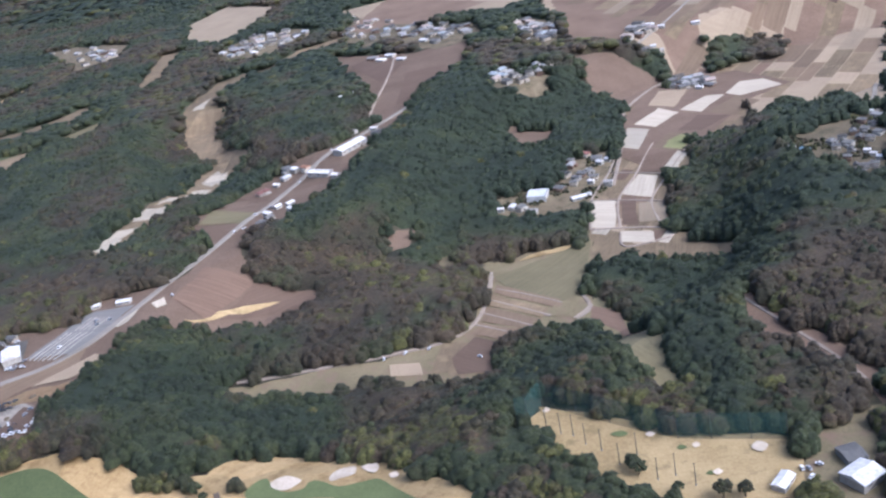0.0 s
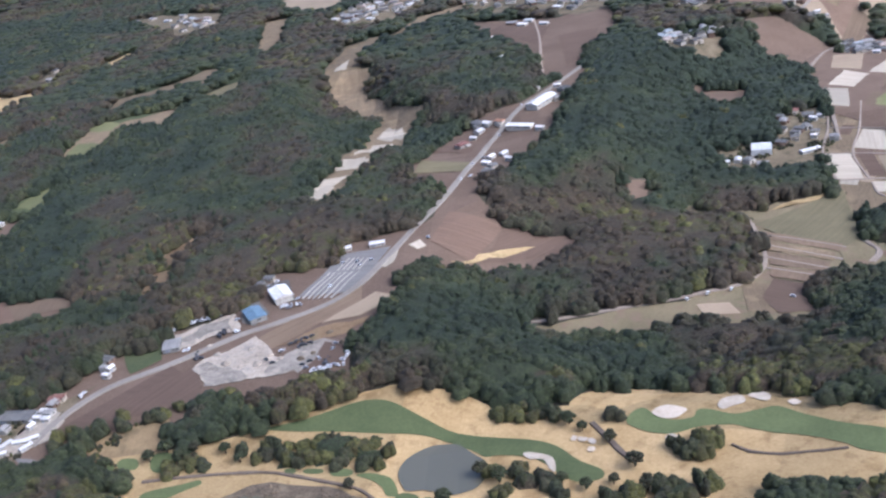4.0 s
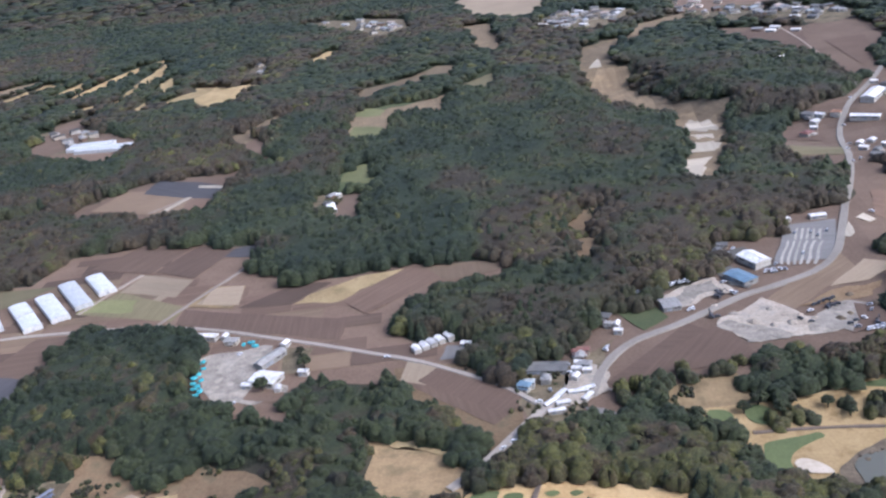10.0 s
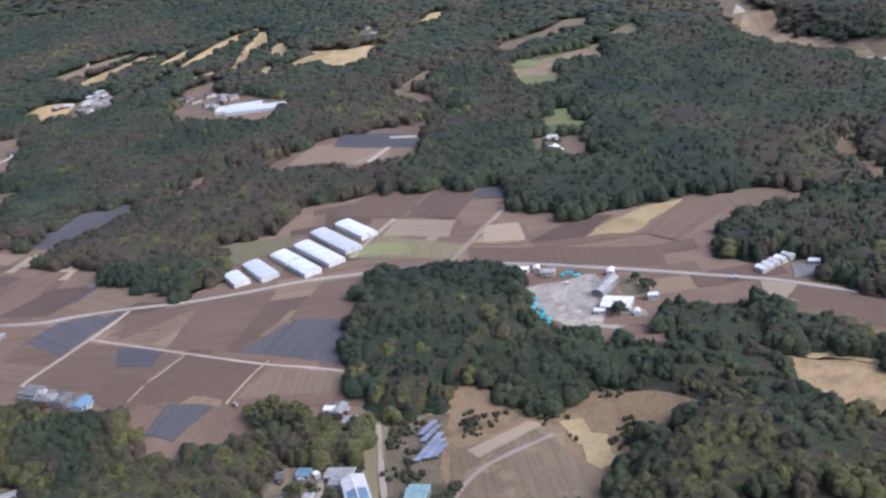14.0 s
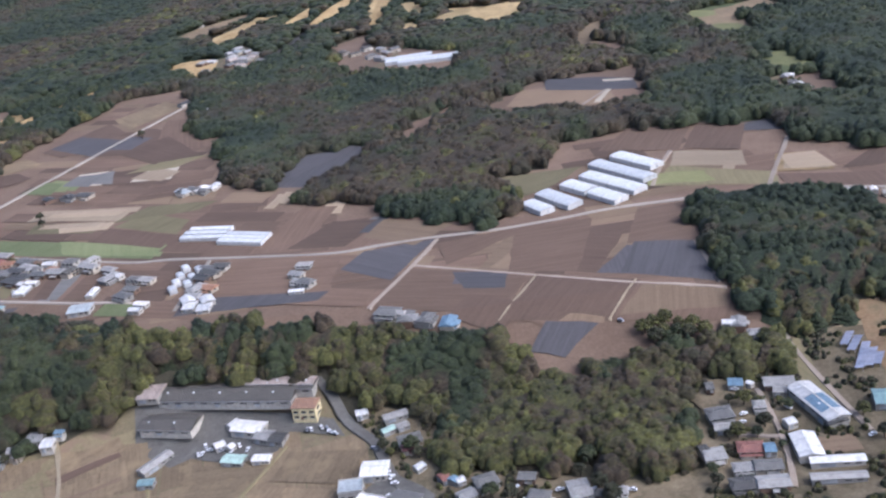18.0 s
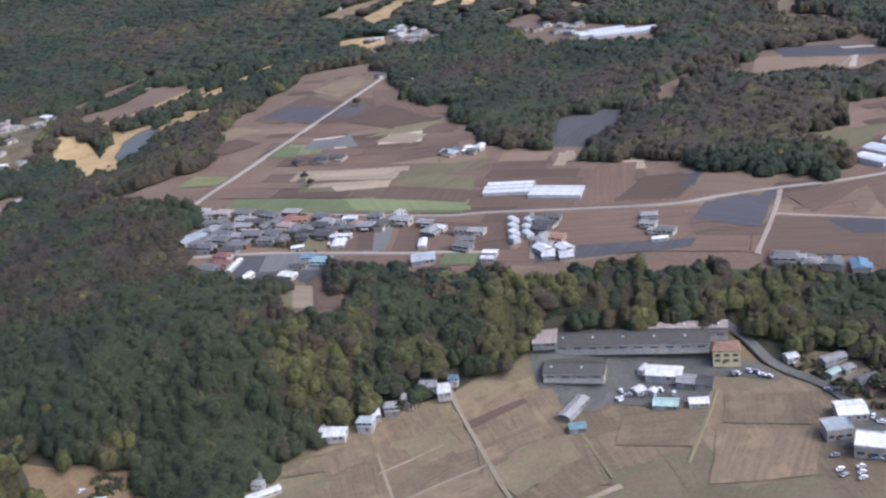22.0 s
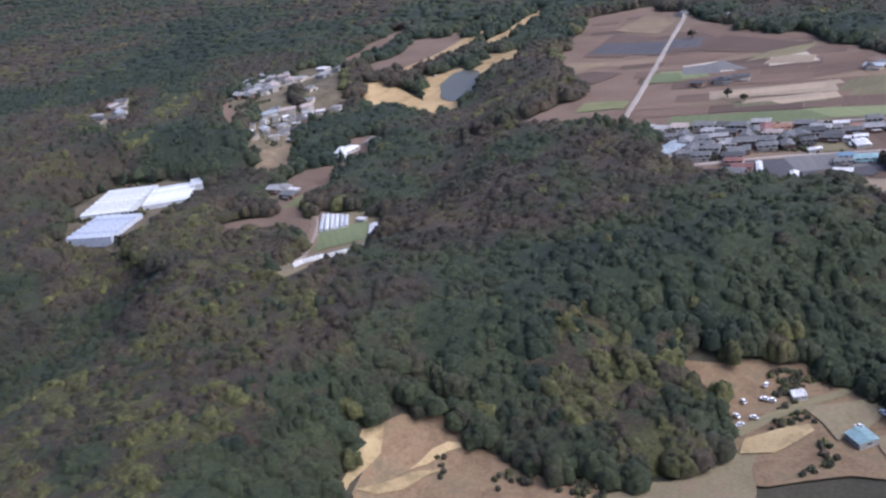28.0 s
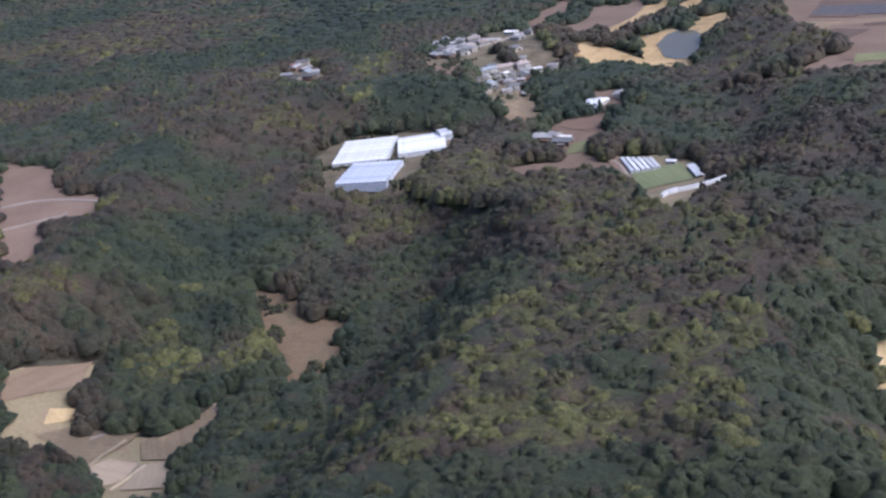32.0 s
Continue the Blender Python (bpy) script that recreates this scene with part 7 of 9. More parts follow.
def solar_row(x, y, rot, w):
    ends(x, y, rot, w, 9.0)
    root = tagged(new("solar_array"), "tilted row of blue-grey solar panels on steel legs", "solar panel", "solar rows")
    n = max(3, int(w / 2.2))
    for k in range(n):
        bm = box(0, 0, 0, w / n * 0.95, 2.9, 0.08)
        bmesh.ops.transform(bm, matrix=Matrix.Translation((-w / 2 + (k + 0.5) * w / n, 0, 1.2)) @ Matrix.Rotation(radians(-12), 4, "X"), verts=bm.verts)
        part("panel", bm, PANEL, root)
        for s in (-1, 1):
            part("leg", box(-w / 2 + (k + 0.5) * w / n, s * 1.1, -0.6, 0.12, 0.12, 1.75 - s * 0.22), STEEL, root)
    root.matrix_basis = place(None, x, y, rot)


def net_post(x, y, h):
    root = tagged(new("net_post"), "tall dark steel post of the driving range", "post", "driving range posts")
    bm = bmesh.new()
    bmesh.ops.create_cone(bm, cap_ends=True, segments=8, radius1=0.16, radius2=0.1, depth=h, matrix=Matrix.Translation((0, 0, h / 2 - 0.4)))
    part("pole", bm, POST, root)
    part("foot", box(0, 0, -0.5, 0.6, 0.6, 0.5), WALL["grey"], root)
    part("arm", box(0, 0, h - 0.6, 0.9, 0.08, 0.08), POST, root)
    root.matrix_basis = place(None, x, y, 0)


def driving_range_net(line, h):
    root = tagged(new("range_net"), "tall dark green net between posts behind the driving range", "net")
    for k, (p, q) in enumerate(zip(line, line[1:])):
        z0, z1 = float(height(*p)), float(height(*q))
        part("net", solid([(*p, z0), (*q, z1), (*q, z1 + h), (*p, z0 + h)], [(0, 1, 2, 3)]), NET, root)
    for p, q in zip(line, line[1:]):
        YARDS.extend((p[0] + (q[0] - p[0]) * k / 8, p[1] + (q[1] - p[1]) * k / 8, 4.5) for k in range(9))
    for p in line:
        z = float(height(*p))
        bm = bmesh.new()
        bmesh.ops.create_cone(bm, cap_ends=True, segments=8, radius1=0.12, radius2=0.08, depth=h + 1, matrix=Matrix.Translation((*p, z + h / 2)))
        part("post", bm, POST, root)


def plot_wall(line, h):
    """A long white sheet wall with posts round a walled vegetable plot."""
    root = tagged(new("plot_wall"), "long low white sheet wall along the edge of a vegetable plot", "wall")
    for p, q in zip(line, line[1:]):
        n = max(1, round(math.dist(p, q) / 3))
        ang = math.atan2(q[1] - p[1], q[0] - p[0])
        for k in range(n):
            u, span_len = (k + 0.5) / n, math.dist(p, q) / n
            x, y = p[0] + (q[0] - p[0]) * u, p[1] + (q[1] - p[1]) * u
            bm = box(0, 0, 0, span_len * 0.97, 0.9, h)
            bmesh.ops.transform(bm, matrix=Matrix.Translation((x, y, float(facet(x, y)) - 0.3)) @ Matrix.Rotation(ang, 4, "Z"), verts=bm.verts)
            part("panel", bm, FILM, root)
        YARDS.extend((p[0] + (q[0] - p[0]) * k / 6, p[1] + (q[1] - p[1]) * k / 6 - 7.0, 8.0) for k in range(7))


def tarp_heap(x, y):
    def build():
        root = tagged(new("covered_heap"), "heap covered with a turquoise tarpaulin", "heap", "covered heaps")
        v = [((p * 1.6).x, (p * 1.3).y, max(-0.3, p.z * 1.2 * random.uniform(0.7, 1.2))) for p in (Vector(q) for q in ICO_V)]
        part("tarpaulin", solid(v, ICO_F.tolist()), TARP, root)
        part("ballast", box(0.3, 0, 0.9, 0.5, 0.4, 0.25, 0.05), RUBBER, root)
        return root
    repeat(("heap",), build, x, y, random.uniform(0, 180), random.uniform(0.8, 1.3), random.uniform(0.8, 1.2), random.uniform(0.7, 1.1))


def limb(bm, a, b, r0, r1):
    d = Vector(b) - Vector(a)
    bmesh.ops.create_cone(bm, cap_ends=True, segments=6, radius1=r0, radius2=r1, depth=d.length,
                          matrix=Matrix.Translation((Vector(a) + Vector(b)) / 2) @ d.to_track_quat("Z", "Y").to_matrix().to_4x4())


def build_tree(n):
    root = tagged(new("tree"), ("round evergreen tree with a dull green crown", "broad tree with an olive-green crown", "autumn tree with a yellowish crown")[n] + " on open ground", "tree", "single trees")
    bm = bmesh.new()
    limb(bm, (0, 0, -0.8), (0.05, 0, 0.55), 0.07, 0.04)
    part("trunk", bm, BARK, root)
    for k in range(4):
        bm = bmesh.new()
        a = k * 1.7 + n
        limb(bm, (0.03, 0, 0.28 + 0.06 * k), (0.27 * math.cos(a), 0.27 * math.sin(a), 0.55 + 0.06 * k), 0.03, 0.012)
        part("limb", bm, BARK, root)
    vs, fs = [], []
    for k in range(34):
        a, far = k * 2.4, 0.4 * math.sqrt((k + 0.5) / 34)
        mid = (far * math.cos(a), far * math.sin(a), 0.86 - 1.5 * far * far + rng.uniform(-0.2, 0.05))
        v = ICO_V * (rng.uniform(0.09, 0.16) * rng.uniform(0.6, 1.3, (12, 1))) + mid
        vs.append(v), fs.append(ICO_F + 12 * k)
    crown = part("crown", solid(np.concatenate(vs).tolist(), np.concatenate(fs).tolist()), FOLIAGE, root)
    at = crown.data.attributes.new("tint", "FLOAT", "POINT")
    at.data.foreach_set("value", np.clip(np.repeat(rng.normal((0.4, 0.5, 0.93)[n], 0.05, 34), 12), 0, 1).astype(np.float32))
    return root


def tree(x, y, size, n):
    YARDS.append((x, y, 0.0))
    return repeat(("tree", n), lambda: build_tree(n), x, y, (x * 37) % 360, size, size, size * 0.95)


# ---- buildings, vehicles and single trees, place by place ----
house("g", -987.6, 424.7, -12, 6.8, 4.2, 2.7)
house("g", -981.8, 424.6, 68, 7.6, 4.7, 2.8)
house("g", -975.4, 415.9, -24, 9.0, 5.6, 2.6)
house("p", -968.3, 414.1, -14, 7.7, 4.7, 3.0)
house("p", -963.5, 404.8, -15, 7.2, 4.4, 3.0)
house("p", -967.3, 400.8, -26, 7.3, 4.5, 3.3)
house("d", -963.8, 418.3, -22, 9.0, 5.6, 3.0)
house("g", -956.9, 410.1, 65, 7.3, 4.5, 3.1)
house("g", -951.8, 399.8, -28, 9.0, 5.6, 3.3)
house("g", -952.3, 414.1, 75, 7.2, 4.5, 3.1)
house("g", -953.1, 392.8, -15, 8.4, 5.2, 3.0)
house("g", -945.5, 390.2, 81, 6.9, 4.3, 3.1)
house("r", -947.1, 415.1, 68, 9.0, 5.6, 2.8)
house("o", -940.3, 414.4, -10, 8.0, 4.9, 2.7)
house("g", -941.3, 402.1, 72, 8.0, 4.9, 2.8)
house("d", -936.1, 391.1, -13, 6.4, 4.0, 3.1)
house("g", -934.9, 402.4, 80, 8.4, 5.2, 2.6)
house("d", -929.9, 403.3, -18, 9.0, 5.6, 3.0)
house("p", -925.9, 405.2, -33, 9.0, 5.6, 3.2)
house("d", -923.5, 395.3, -29, 7.3, 4.5, 2.6)
house("g", -921.5, 403.2, -22, 6.9, 4.3, 2.7)
house("d", -926.5, 390.7, -28, 9.0, 5.6, 3.1)
house("w", -916.1, 408.5, -16, 6.5, 4.0, 2.0)
house("g", -915.7, 395.2, -16, 7.6, 4.7, 3.0)
house("y", -912.6, 398.4, 68, 8.0, 4.9, 2.6)
house("w", -915.9, 386.8, -12, 5.6, 3.5, 2.3)
house("w", -922.4, 387.6, -28, 5.6, 3.5, 2.3)
house("g", -987.1, 398.2, -8, 7.0, 4.4, 2.8)
house("g", -982.8, 402.8, 69, 8.0, 5.0, 2.8)
house("g", -981.3, 392.2, -18, 8.2, 5.1, 3.3)
house("g", -965.4, 391.2, -13, 8.7, 5.4, 3.2)
house("d", -968.9, 387.0, -20, 9.0, 5.6, 2.7)
house("r", -970.6, 379.5, -24, 7.7, 4.8, 3.0)
house("r", -969.3, 371.5, -21, 8.1, 5.0, 2.6)
house("g", -974.3, 367.7, -27, 9.0, 5.6, 2.5)
house("w", -954.3, 353.6, 67, 5.9, 3.7, 2.4)
house("w", -936.4, 350.6, -27, 7.3, 4.6, 2.1)
house("g", -932.5, 360.9, -18, 6.8, 4.2, 2.7)
house("b", -929.6, 366.1, -15, 6.1, 3.8, 2.8)
house("c", -923.6, 361.3, -19, 8.4, 5.2, 2.6)
house("p", -879.7, 390.0, -31, 6.9, 4.3, 3.0)
house("p", -876.5, 381.2, 56, 9.0, 5.6, 2.9)
house("w", -873.3, 382.2, -29, 6.1, 3.8, 2.6)
house("g", -863.3, 376.1, -15, 6.5, 4.0, 2.7)
house("g", -860.9, 364.4, -21, 6.5, 4.1, 3.1)
house("p", -856.6, 373.4, -23, 7.1, 4.4, 2.6)
house("g", -862.6, 358.0, -33, 7.9, 4.9, 3.3)
house("w", -852.6, 342.9, -18, 5.6, 3.5, 2.4)
house("w", -851.5, 348.2, -19, 5.9, 3.6, 2.4)
house("g", -829.5, 377.5, -16, 7.0, 4.4, 2.7)
house("d", -826.5, 372.3, -35, 8.5, 5.2, 2.9)
house("d", -823.7, 378.2, -17, 7.5, 4.6, 3.0)
house("d", -829.4, 366.6, -33, 7.1, 4.4, 3.1)
house("p", -829.3, 356.3, 59, 8.1, 5.0, 3.3)
house("o", -824.3, 356.3, -28, 7.8, 4.8, 2.8)
house("p", -829.3, 349.6, -21, 6.8, 4.2, 2.6)
house("p", -783.6, 368.3, -11, 6.6, 4.1, 2.5)
house("p", -785.4, 358.4, -29, 6.4, 4.0, 3.0)
house("p", -783.6, 350.6, -32, 5.9, 3.6, 2.9)
house("g", -780.0, 349.3, -33, 7.5, 4.7, 3.2)
house("b", -718.1, 303.6, -16, 5.7, 3.5, 2.6)
house("p", -734.0, 309.7, -12, 5.6, 3.5, 2.9)
house("p", -729.9, 307.7, -13, 4.8, 3.0, 3.0)
house("p", -738.4, 312.4, -17, 5.2, 3.2, 2.8)
house("l", -869.9, 490.2, -40, 9.0, 5.6, 2.6)
house("w", -861.3, 491.7, 56, 9.0, 5.6, 2.1)
house("w", -853.2, 493.7, 76, 6.9, 4.3, 2.3)
house("d", -942.9, 507.1, -15, 9.0, 5.6, 2.9)
house("d", -933.1, 506.9, -22, 9.0, 5.6, 2.9)
house("w", -898.0, 669.6, -13, 7.7, 4.8, 2.3)
house("d", -923.6, 696.3, 51, 9.0, 5.6, 3.0)
house("g", -695.5, 222.8, -12, 5.2, 3.6, 2.7)
house("g", -692.5, 212.4, -20, 6.3, 4.4, 3.1)
house("d", -673.8, 209.7, -12, 4.5, 3.2, 2.7)
house("p", -669.0, 209.6, -7, 4.8, 3.4, 2.8)
house("g", -668.3, 202.4, -8, 4.3, 3.0, 2.5)
house("p", -614.8, 288.9, 75, 6.6, 4.6, 2.9)
house("w", -618.1, 289.4, -13, 4.7, 3.3, 2.6)
house("p", -609.8, 282.7, -7, 6.0, 4.2, 3.1)
house("g", -742.7, 314.3, -21, 9.0, 6.3, 3.0)
house("g", -735.5, 310.0, 82, 7.9, 5.5, 2.7)
house("g", -727.5, 307.9, 70, 7.2, 5.0, 3.2)
house("b", -719.1, 304.2, 79, 7.5, 5.3, 3.1)
house("w", -505.5, 361.3, 72, 4.1, 2.9, 2.5)
house("w", -499.8, 322.6, 90, 3.5, 2.4, 2.2)
house("w", -491.7, 334.5, -7, 4.1, 2.8, 2.6)
house("w", -513.7, 326.9, -12, 4.3, 3.0, 2.1)
house("w", -547.0, 374.8, -6, 5.1, 3.6, 2.6)
house("w", -542.5, 373.7, -18, 5.3, 3.7, 2.7)
house("w", -536.4, 373.6, 83, 3.9, 2.8, 2.0)
house("p", -531.6, 367.8, -9, 5.8, 4.0, 2.6)
house("w", -424.9, 348.8, -18, 4.6, 3.2, 2.2)
house("b", -400.7, 310.4, -24, 4.8, 3.4, 3.2)
house("r", -380.0, 334.3, -6, 3.8, 2.7, 2.7)
house("p", -377.5, 324.5, -17, 5.2, 3.6, 2.5)
house("w", -376.6, 319.8, -4, 3.5, 2.5, 2.2)
house("w", -381.1, 315.4, 66, 3.5, 2.4, 2.3)
house("g", -306.6, 429.3, -8, 4.9, 3.4, 2.7)
house("g", -310.1, 422.5, 66, 4.7, 3.3, 3.0)
house("g", -367.3, 364.0, -23, 6.0, 4.2, 2.6)
house("w", -362.4, 355.8, 67, 3.5, 2.4, 2.5)
house("r", -377.4, 335.1, -2, 4.8, 3.3, 2.9)
house("p", -378.8, 331.2, 81, 4.6, 3.2, 2.5)
house("w", -379.5, 325.3, -17, 3.5, 2.4, 2.6)
house("w", -380.7, 321.0, -9, 3.5, 2.4, 2.5)
house("l", -398.9, 312.3, -5, 4.0, 2.8, 3.2)
house("p", -392.8, 314.9, 81, 4.1, 2.9, 2.8)
house("r", -219.9, 616.8, 44, 8.3, 5.8, 3.0)
house("w", -213.0, 628.0, -25, 4.6, 3.2, 2.5)
house("g", -210.2, 652.2, -46, 9.0, 6.3, 3.0)
house("w", -203.8, 648.4, -45, 6.7, 4.7, 2.4)
house("o", -194.8, 643.5, -33, 6.3, 4.4, 3.3)
house("w", -209.2, 640.2, 50, 6.7, 4.7, 2.1)
house("p", -155.3, 669.7, -43, 7.2, 5.1, 2.7)
house("p", -169.6, 699.9, -38, 6.6, 4.6, 2.5)
house("d", -148.8, 688.4, 47, 8.6, 6.1, 2.8)
house("w", -153.4, 699.8, -16, 5.2, 3.6, 2.4)
house("w", -167.7, 616.9, -28, 5.8, 4.1, 2.5)
house("w", -199.0, 577.3, 56, 5.2, 3.7, 2.1)
house("w", -191.4, 580.2, 50, 5.5, 3.9, 2.1)
house("w", -187.5, 566.3, -40, 4.5, 3.1, 2.3)
house("g", -197.2, 551.1, 55, 5.5, 3.9, 2.9)
house("w", -201.4, 562.2, -39, 5.3, 3.7, 2.4)
house("g", -199.6, 543.0, -35, 6.9, 4.8, 2.5)
house("p", -12.6, 623.4, 68, 6.4, 4.5, 2.9)
house("g", -13.0, 631.8, -16, 5.6, 3.9, 2.6)
house("g", -2.1, 609.5, 56, 6.1, 4.3, 3.2)
house("g", 1.3, 599.7, -9, 5.3, 3.7, 3.0)
house("w", 6.2, 622.0, -38, 4.8, 3.4, 2.4)
house("w", 11.9, 625.3, -35, 5.0, 3.5, 2.0)
house("g", 4.5, 629.7, -7, 6.7, 4.7, 2.6)
house("g", -5.9, 607.9, -33, 6.2, 4.3, 2.5)
house("g", -9.7, 602.8, -30, 5.7, 4.0, 2.6)
house("w", -0.8, 593.5, -24, 4.0, 2.8, 2.6)
house("d", -16.7, 610.3, -32, 6.7, 4.7, 3.3)
house("r", -2.5, 638.7, -30, 6.6, 4.6, 2.9)
house("g", -11.8, 595.1, -12, 4.8, 3.4, 2.9)
house("p", 9.5, 587.5, -8, 5.3, 3.7, 3.3)
house("w", -57.9, 570.7, -8, 3.9, 2.7, 2.6)
house("w", -50.9, 572.9, 69, 5.5, 3.9, 2.3)
house("g", -45.5, 569.2, 58, 6.2, 4.3, 3.3)
house("p", -63.5, 580.0, -18, 5.0, 3.5, 2.9)
house("p", -38.5, 561.8, -17, 6.4, 4.5, 3.1)
house("g", -20.9, 590.5, -33, 6.6, 4.6, 2.5)
house("p", 111.4, 544.8, -50, 5.3, 3.7, 2.8)
house("b", 117.1, 536.4, -43, 4.8, 3.4, 2.7)
house("g", 132.2, 542.9, 53, 5.3, 3.7, 2.6)
house("d", 139.3, 547.0, -13, 4.7, 3.3, 2.7)
house("g", 132.9, 534.0, -9, 4.7, 3.3, 3.0)
house("g", 139.8, 536.6, -46, 6.0, 4.2, 3.0)
house("d", 147.3, 543.2, 68, 4.9, 3.4, 2.8)
house("g", 146.9, 553.0, 80, 4.8, 3.4, 2.8)
house("g", 153.3, 554.1, -34, 4.6, 3.2, 3.1)
house("d", 160.3, 562.4, -38, 4.6, 3.2, 2.5)
house("g", 152.6, 540.9, -22, 4.9, 3.4, 2.7)
house("g", 159.4, 548.0, -43, 5.5, 3.9, 2.5)
house("g", 134.1, 516.2, -22, 4.0, 2.8, 3.1)
house("d", 134.7, 502.9, 79, 3.6, 2.5, 3.3)
house("g", 139.0, 503.0, -11, 4.5, 3.2, 2.5)
house("g", 134.1, 494.4, -43, 5.1, 3.6, 3.2)
house("w", 147.6, 517.4, -29, 3.5, 2.4, 2.1)
house("w", 146.1, 523.3, -23, 3.7, 2.6, 2.1)
house("w", 149.6, 511.8, -36, 4.2, 2.9, 2.2)
house("g", 143.8, 502.4, -23, 4.4, 3.1, 3.3)
house("d", 138.2, 526.1, 68, 4.1, 2.9, 3.1)
house("g", 156.1, 569.5, -31, 4.5, 3.1, 2.6)
house("w", 164.4, 582.1, -24, 3.5, 2.4, 2.3)
house("p", 166.1, 575.2, -48, 6.2, 4.3, 2.6)
house("g", 70.4, 781.2, -7, 6.9, 4.9, 3.1)
house("d", 76.8, 787.4, -30, 8.2, 5.8, 3.0)
house("g", 84.0, 792.2, -34, 9.0, 6.3, 2.8)
house("g", 87.1, 779.0, 68, 7.3, 5.1, 2.5)
house("d", 94.0, 781.7, -27, 6.8, 4.8, 2.8)
house("g", 99.3, 773.4, -38, 7.9, 5.5, 2.5)
house("w", 90.8, 768.4, -28, 5.5, 3.8, 2.5)
house("w", -83.3, 944.6, 38, 9.0, 6.3, 2.7)
house("g", -75.9, 962.6, -53, 9.0, 6.3, 2.6)
house("g", -68.2, 980.2, -24, 8.5, 5.9, 2.9)
house("p", -58.7, 938.4, -42, 9.0, 6.3, 2.7)
house("g", -50.3, 916.4, -51, 9.0, 6.3, 2.8)
house("w", -42.7, 939.8, -52, 9.0, 6.3, 2.4)
house("p", -34.7, 955.7, -48, 9.0, 6.3, 2.8)
house("g", -26.8, 915.7, -44, 9.0, 6.3, 2.7)
house("g", -44.5, 883.9, 72, 8.0, 5.6, 3.0)
house("w", -37.1, 891.0, -47, 9.0, 6.3, 2.6)
house("g", -24.3, 890.8, -51, 9.0, 6.3, 3.1)
house("p", -16.2, 929.8, -53, 9.0, 6.3, 2.9)
house("g", -57.2, 985.3, 44, 9.0, 6.3, 2.7)
house("d", -32.0, 909.2, 74, 8.0, 5.6, 2.5)
house("g", -63.1, 908.2, -40, 9.0, 6.3, 2.7)
house("g", -158.1, 997.2, -17, 9.0, 6.3, 2.6)
house("p", -150.9, 1011.3, -50, 9.0, 6.3, 2.8)
house("g", -139.1, 982.0, 67, 8.9, 6.2, 3.1)
house("w", -132.7, 1004.7, -24, 7.8, 5.4, 2.4)
house("g", -121.3, 974.9, 63, 9.0, 6.3, 3.0)
house("g", -114.8, 1000.8, -48, 9.0, 6.3, 3.2)
house("p", -104.6, 977.0, 39, 9.0, 6.3, 3.0)
house("w", -143.2, 965.5, -38, 8.8, 6.2, 2.0)
house("g", -130.5, 952.3, -38, 9.0, 6.3, 3.3)
house("g", -128.3, 1023.1, -34, 9.0, 6.3, 3.3)
house("w", -249.4, 1147.0, -37, 9.0, 6.3, 2.0)
house("g", -225.5, 1084.6, -34, 9.0, 6.3, 2.5)
house("p", -215.8, 1104.9, 56, 9.0, 6.3, 2.6)
house("g", -239.5, 1054.9, 46, 9.0, 6.3, 2.5)
house("w", -171.5, 923.4, -28, 8.8, 6.1, 2.4)
house("w", -178.0, 910.9, -34, 9.0, 6.3, 2.4)
house("p", -187.7, 921.6, -17, 9.0, 6.3, 2.9)
house("w", -158.0, 902.9, -30, 8.0, 5.6, 2.3)
house("w", -202.6, 873.4, -29, 9.0, 6.3, 2.2)
house("w", -340.0, 1125.6, -31, 9.0, 6.3, 2.4)
house("g", -335.3, 1149.0, 66, 9.0, 6.3, 2.8)
house("p", -307.6, 1075.3, -44, 9.0, 6.3, 2.7)
house("g", -334.6, 1078.9, 55, 9.0, 6.3, 3.2)
house("g", -302.6, 1096.4, -47, 9.0, 6.3, 3.2)
house("w", -295.7, 1109.5, -43, 9.0, 6.3, 2.1)
house("g", -307.8, 1049.1, -36, 9.0, 6.3, 3.0)
house("w", 74.8, 865.8, -21, 5.4, 3.7, 2.5)
house("w", 66.5, 878.6, -30, 6.9, 4.8, 2.2)
house("w", 104.2, 875.1, 4, 6.8, 4.7, 2.3)
house("g", 56.2, 828.5, 12, 7.0, 4.9, 3.3)
house("w", 63.8, 835.4, 12, 4.9, 3.4, 2.1)
house("p", 67.6, 831.0, 16, 7.8, 5.5, 2.8)
house("g", -1212.1, 574.0, -1, 4.3, 3.0, 3.2)
house("p", -1206.7, 583.9, 82, 5.4, 3.8, 2.8)
house("g", -1199.7, 590.0, 6, 4.5, 3.2, 2.5)
house("w", -1194.4, 593.1, 26, 4.4, 3.1, 2.6)
house("l", -1204.2, 571.3, 117, 6.1, 4.2, 2.7)
house("g", -1198.5, 577.7, 5, 4.0, 2.8, 2.5)
house("g", -1191.6, 581.3, 16, 4.3, 3.0, 2.8)
house("p", -1186.5, 583.0, -13, 5.0, 3.5, 2.7)
house("g", -1208.2, 556.2, 111, 5.6, 3.9, 3.2)
house("p", -1202.6, 566.4, 3, 4.0, 2.8, 2.5)
house("w", -1211.1, 564.0, 0, 3.5, 2.4, 2.4)
house("g", -1190.9, 593.6, -3, 5.0, 3.5, 3.1)
house("w", -1183.7, 596.0, 22, 5.1, 3.5, 2.0)
house("p", -1178.9, 477.9, -47, 6.5, 4.5, 2.7)
house("w", -1182.5, 479.6, 74, 3.5, 2.5, 2.4)
house("g", -1131.1, 512.7, -13, 4.7, 3.3, 2.9)
house("p", -1129.6, 503.2, -14, 4.2, 2.9, 2.8)
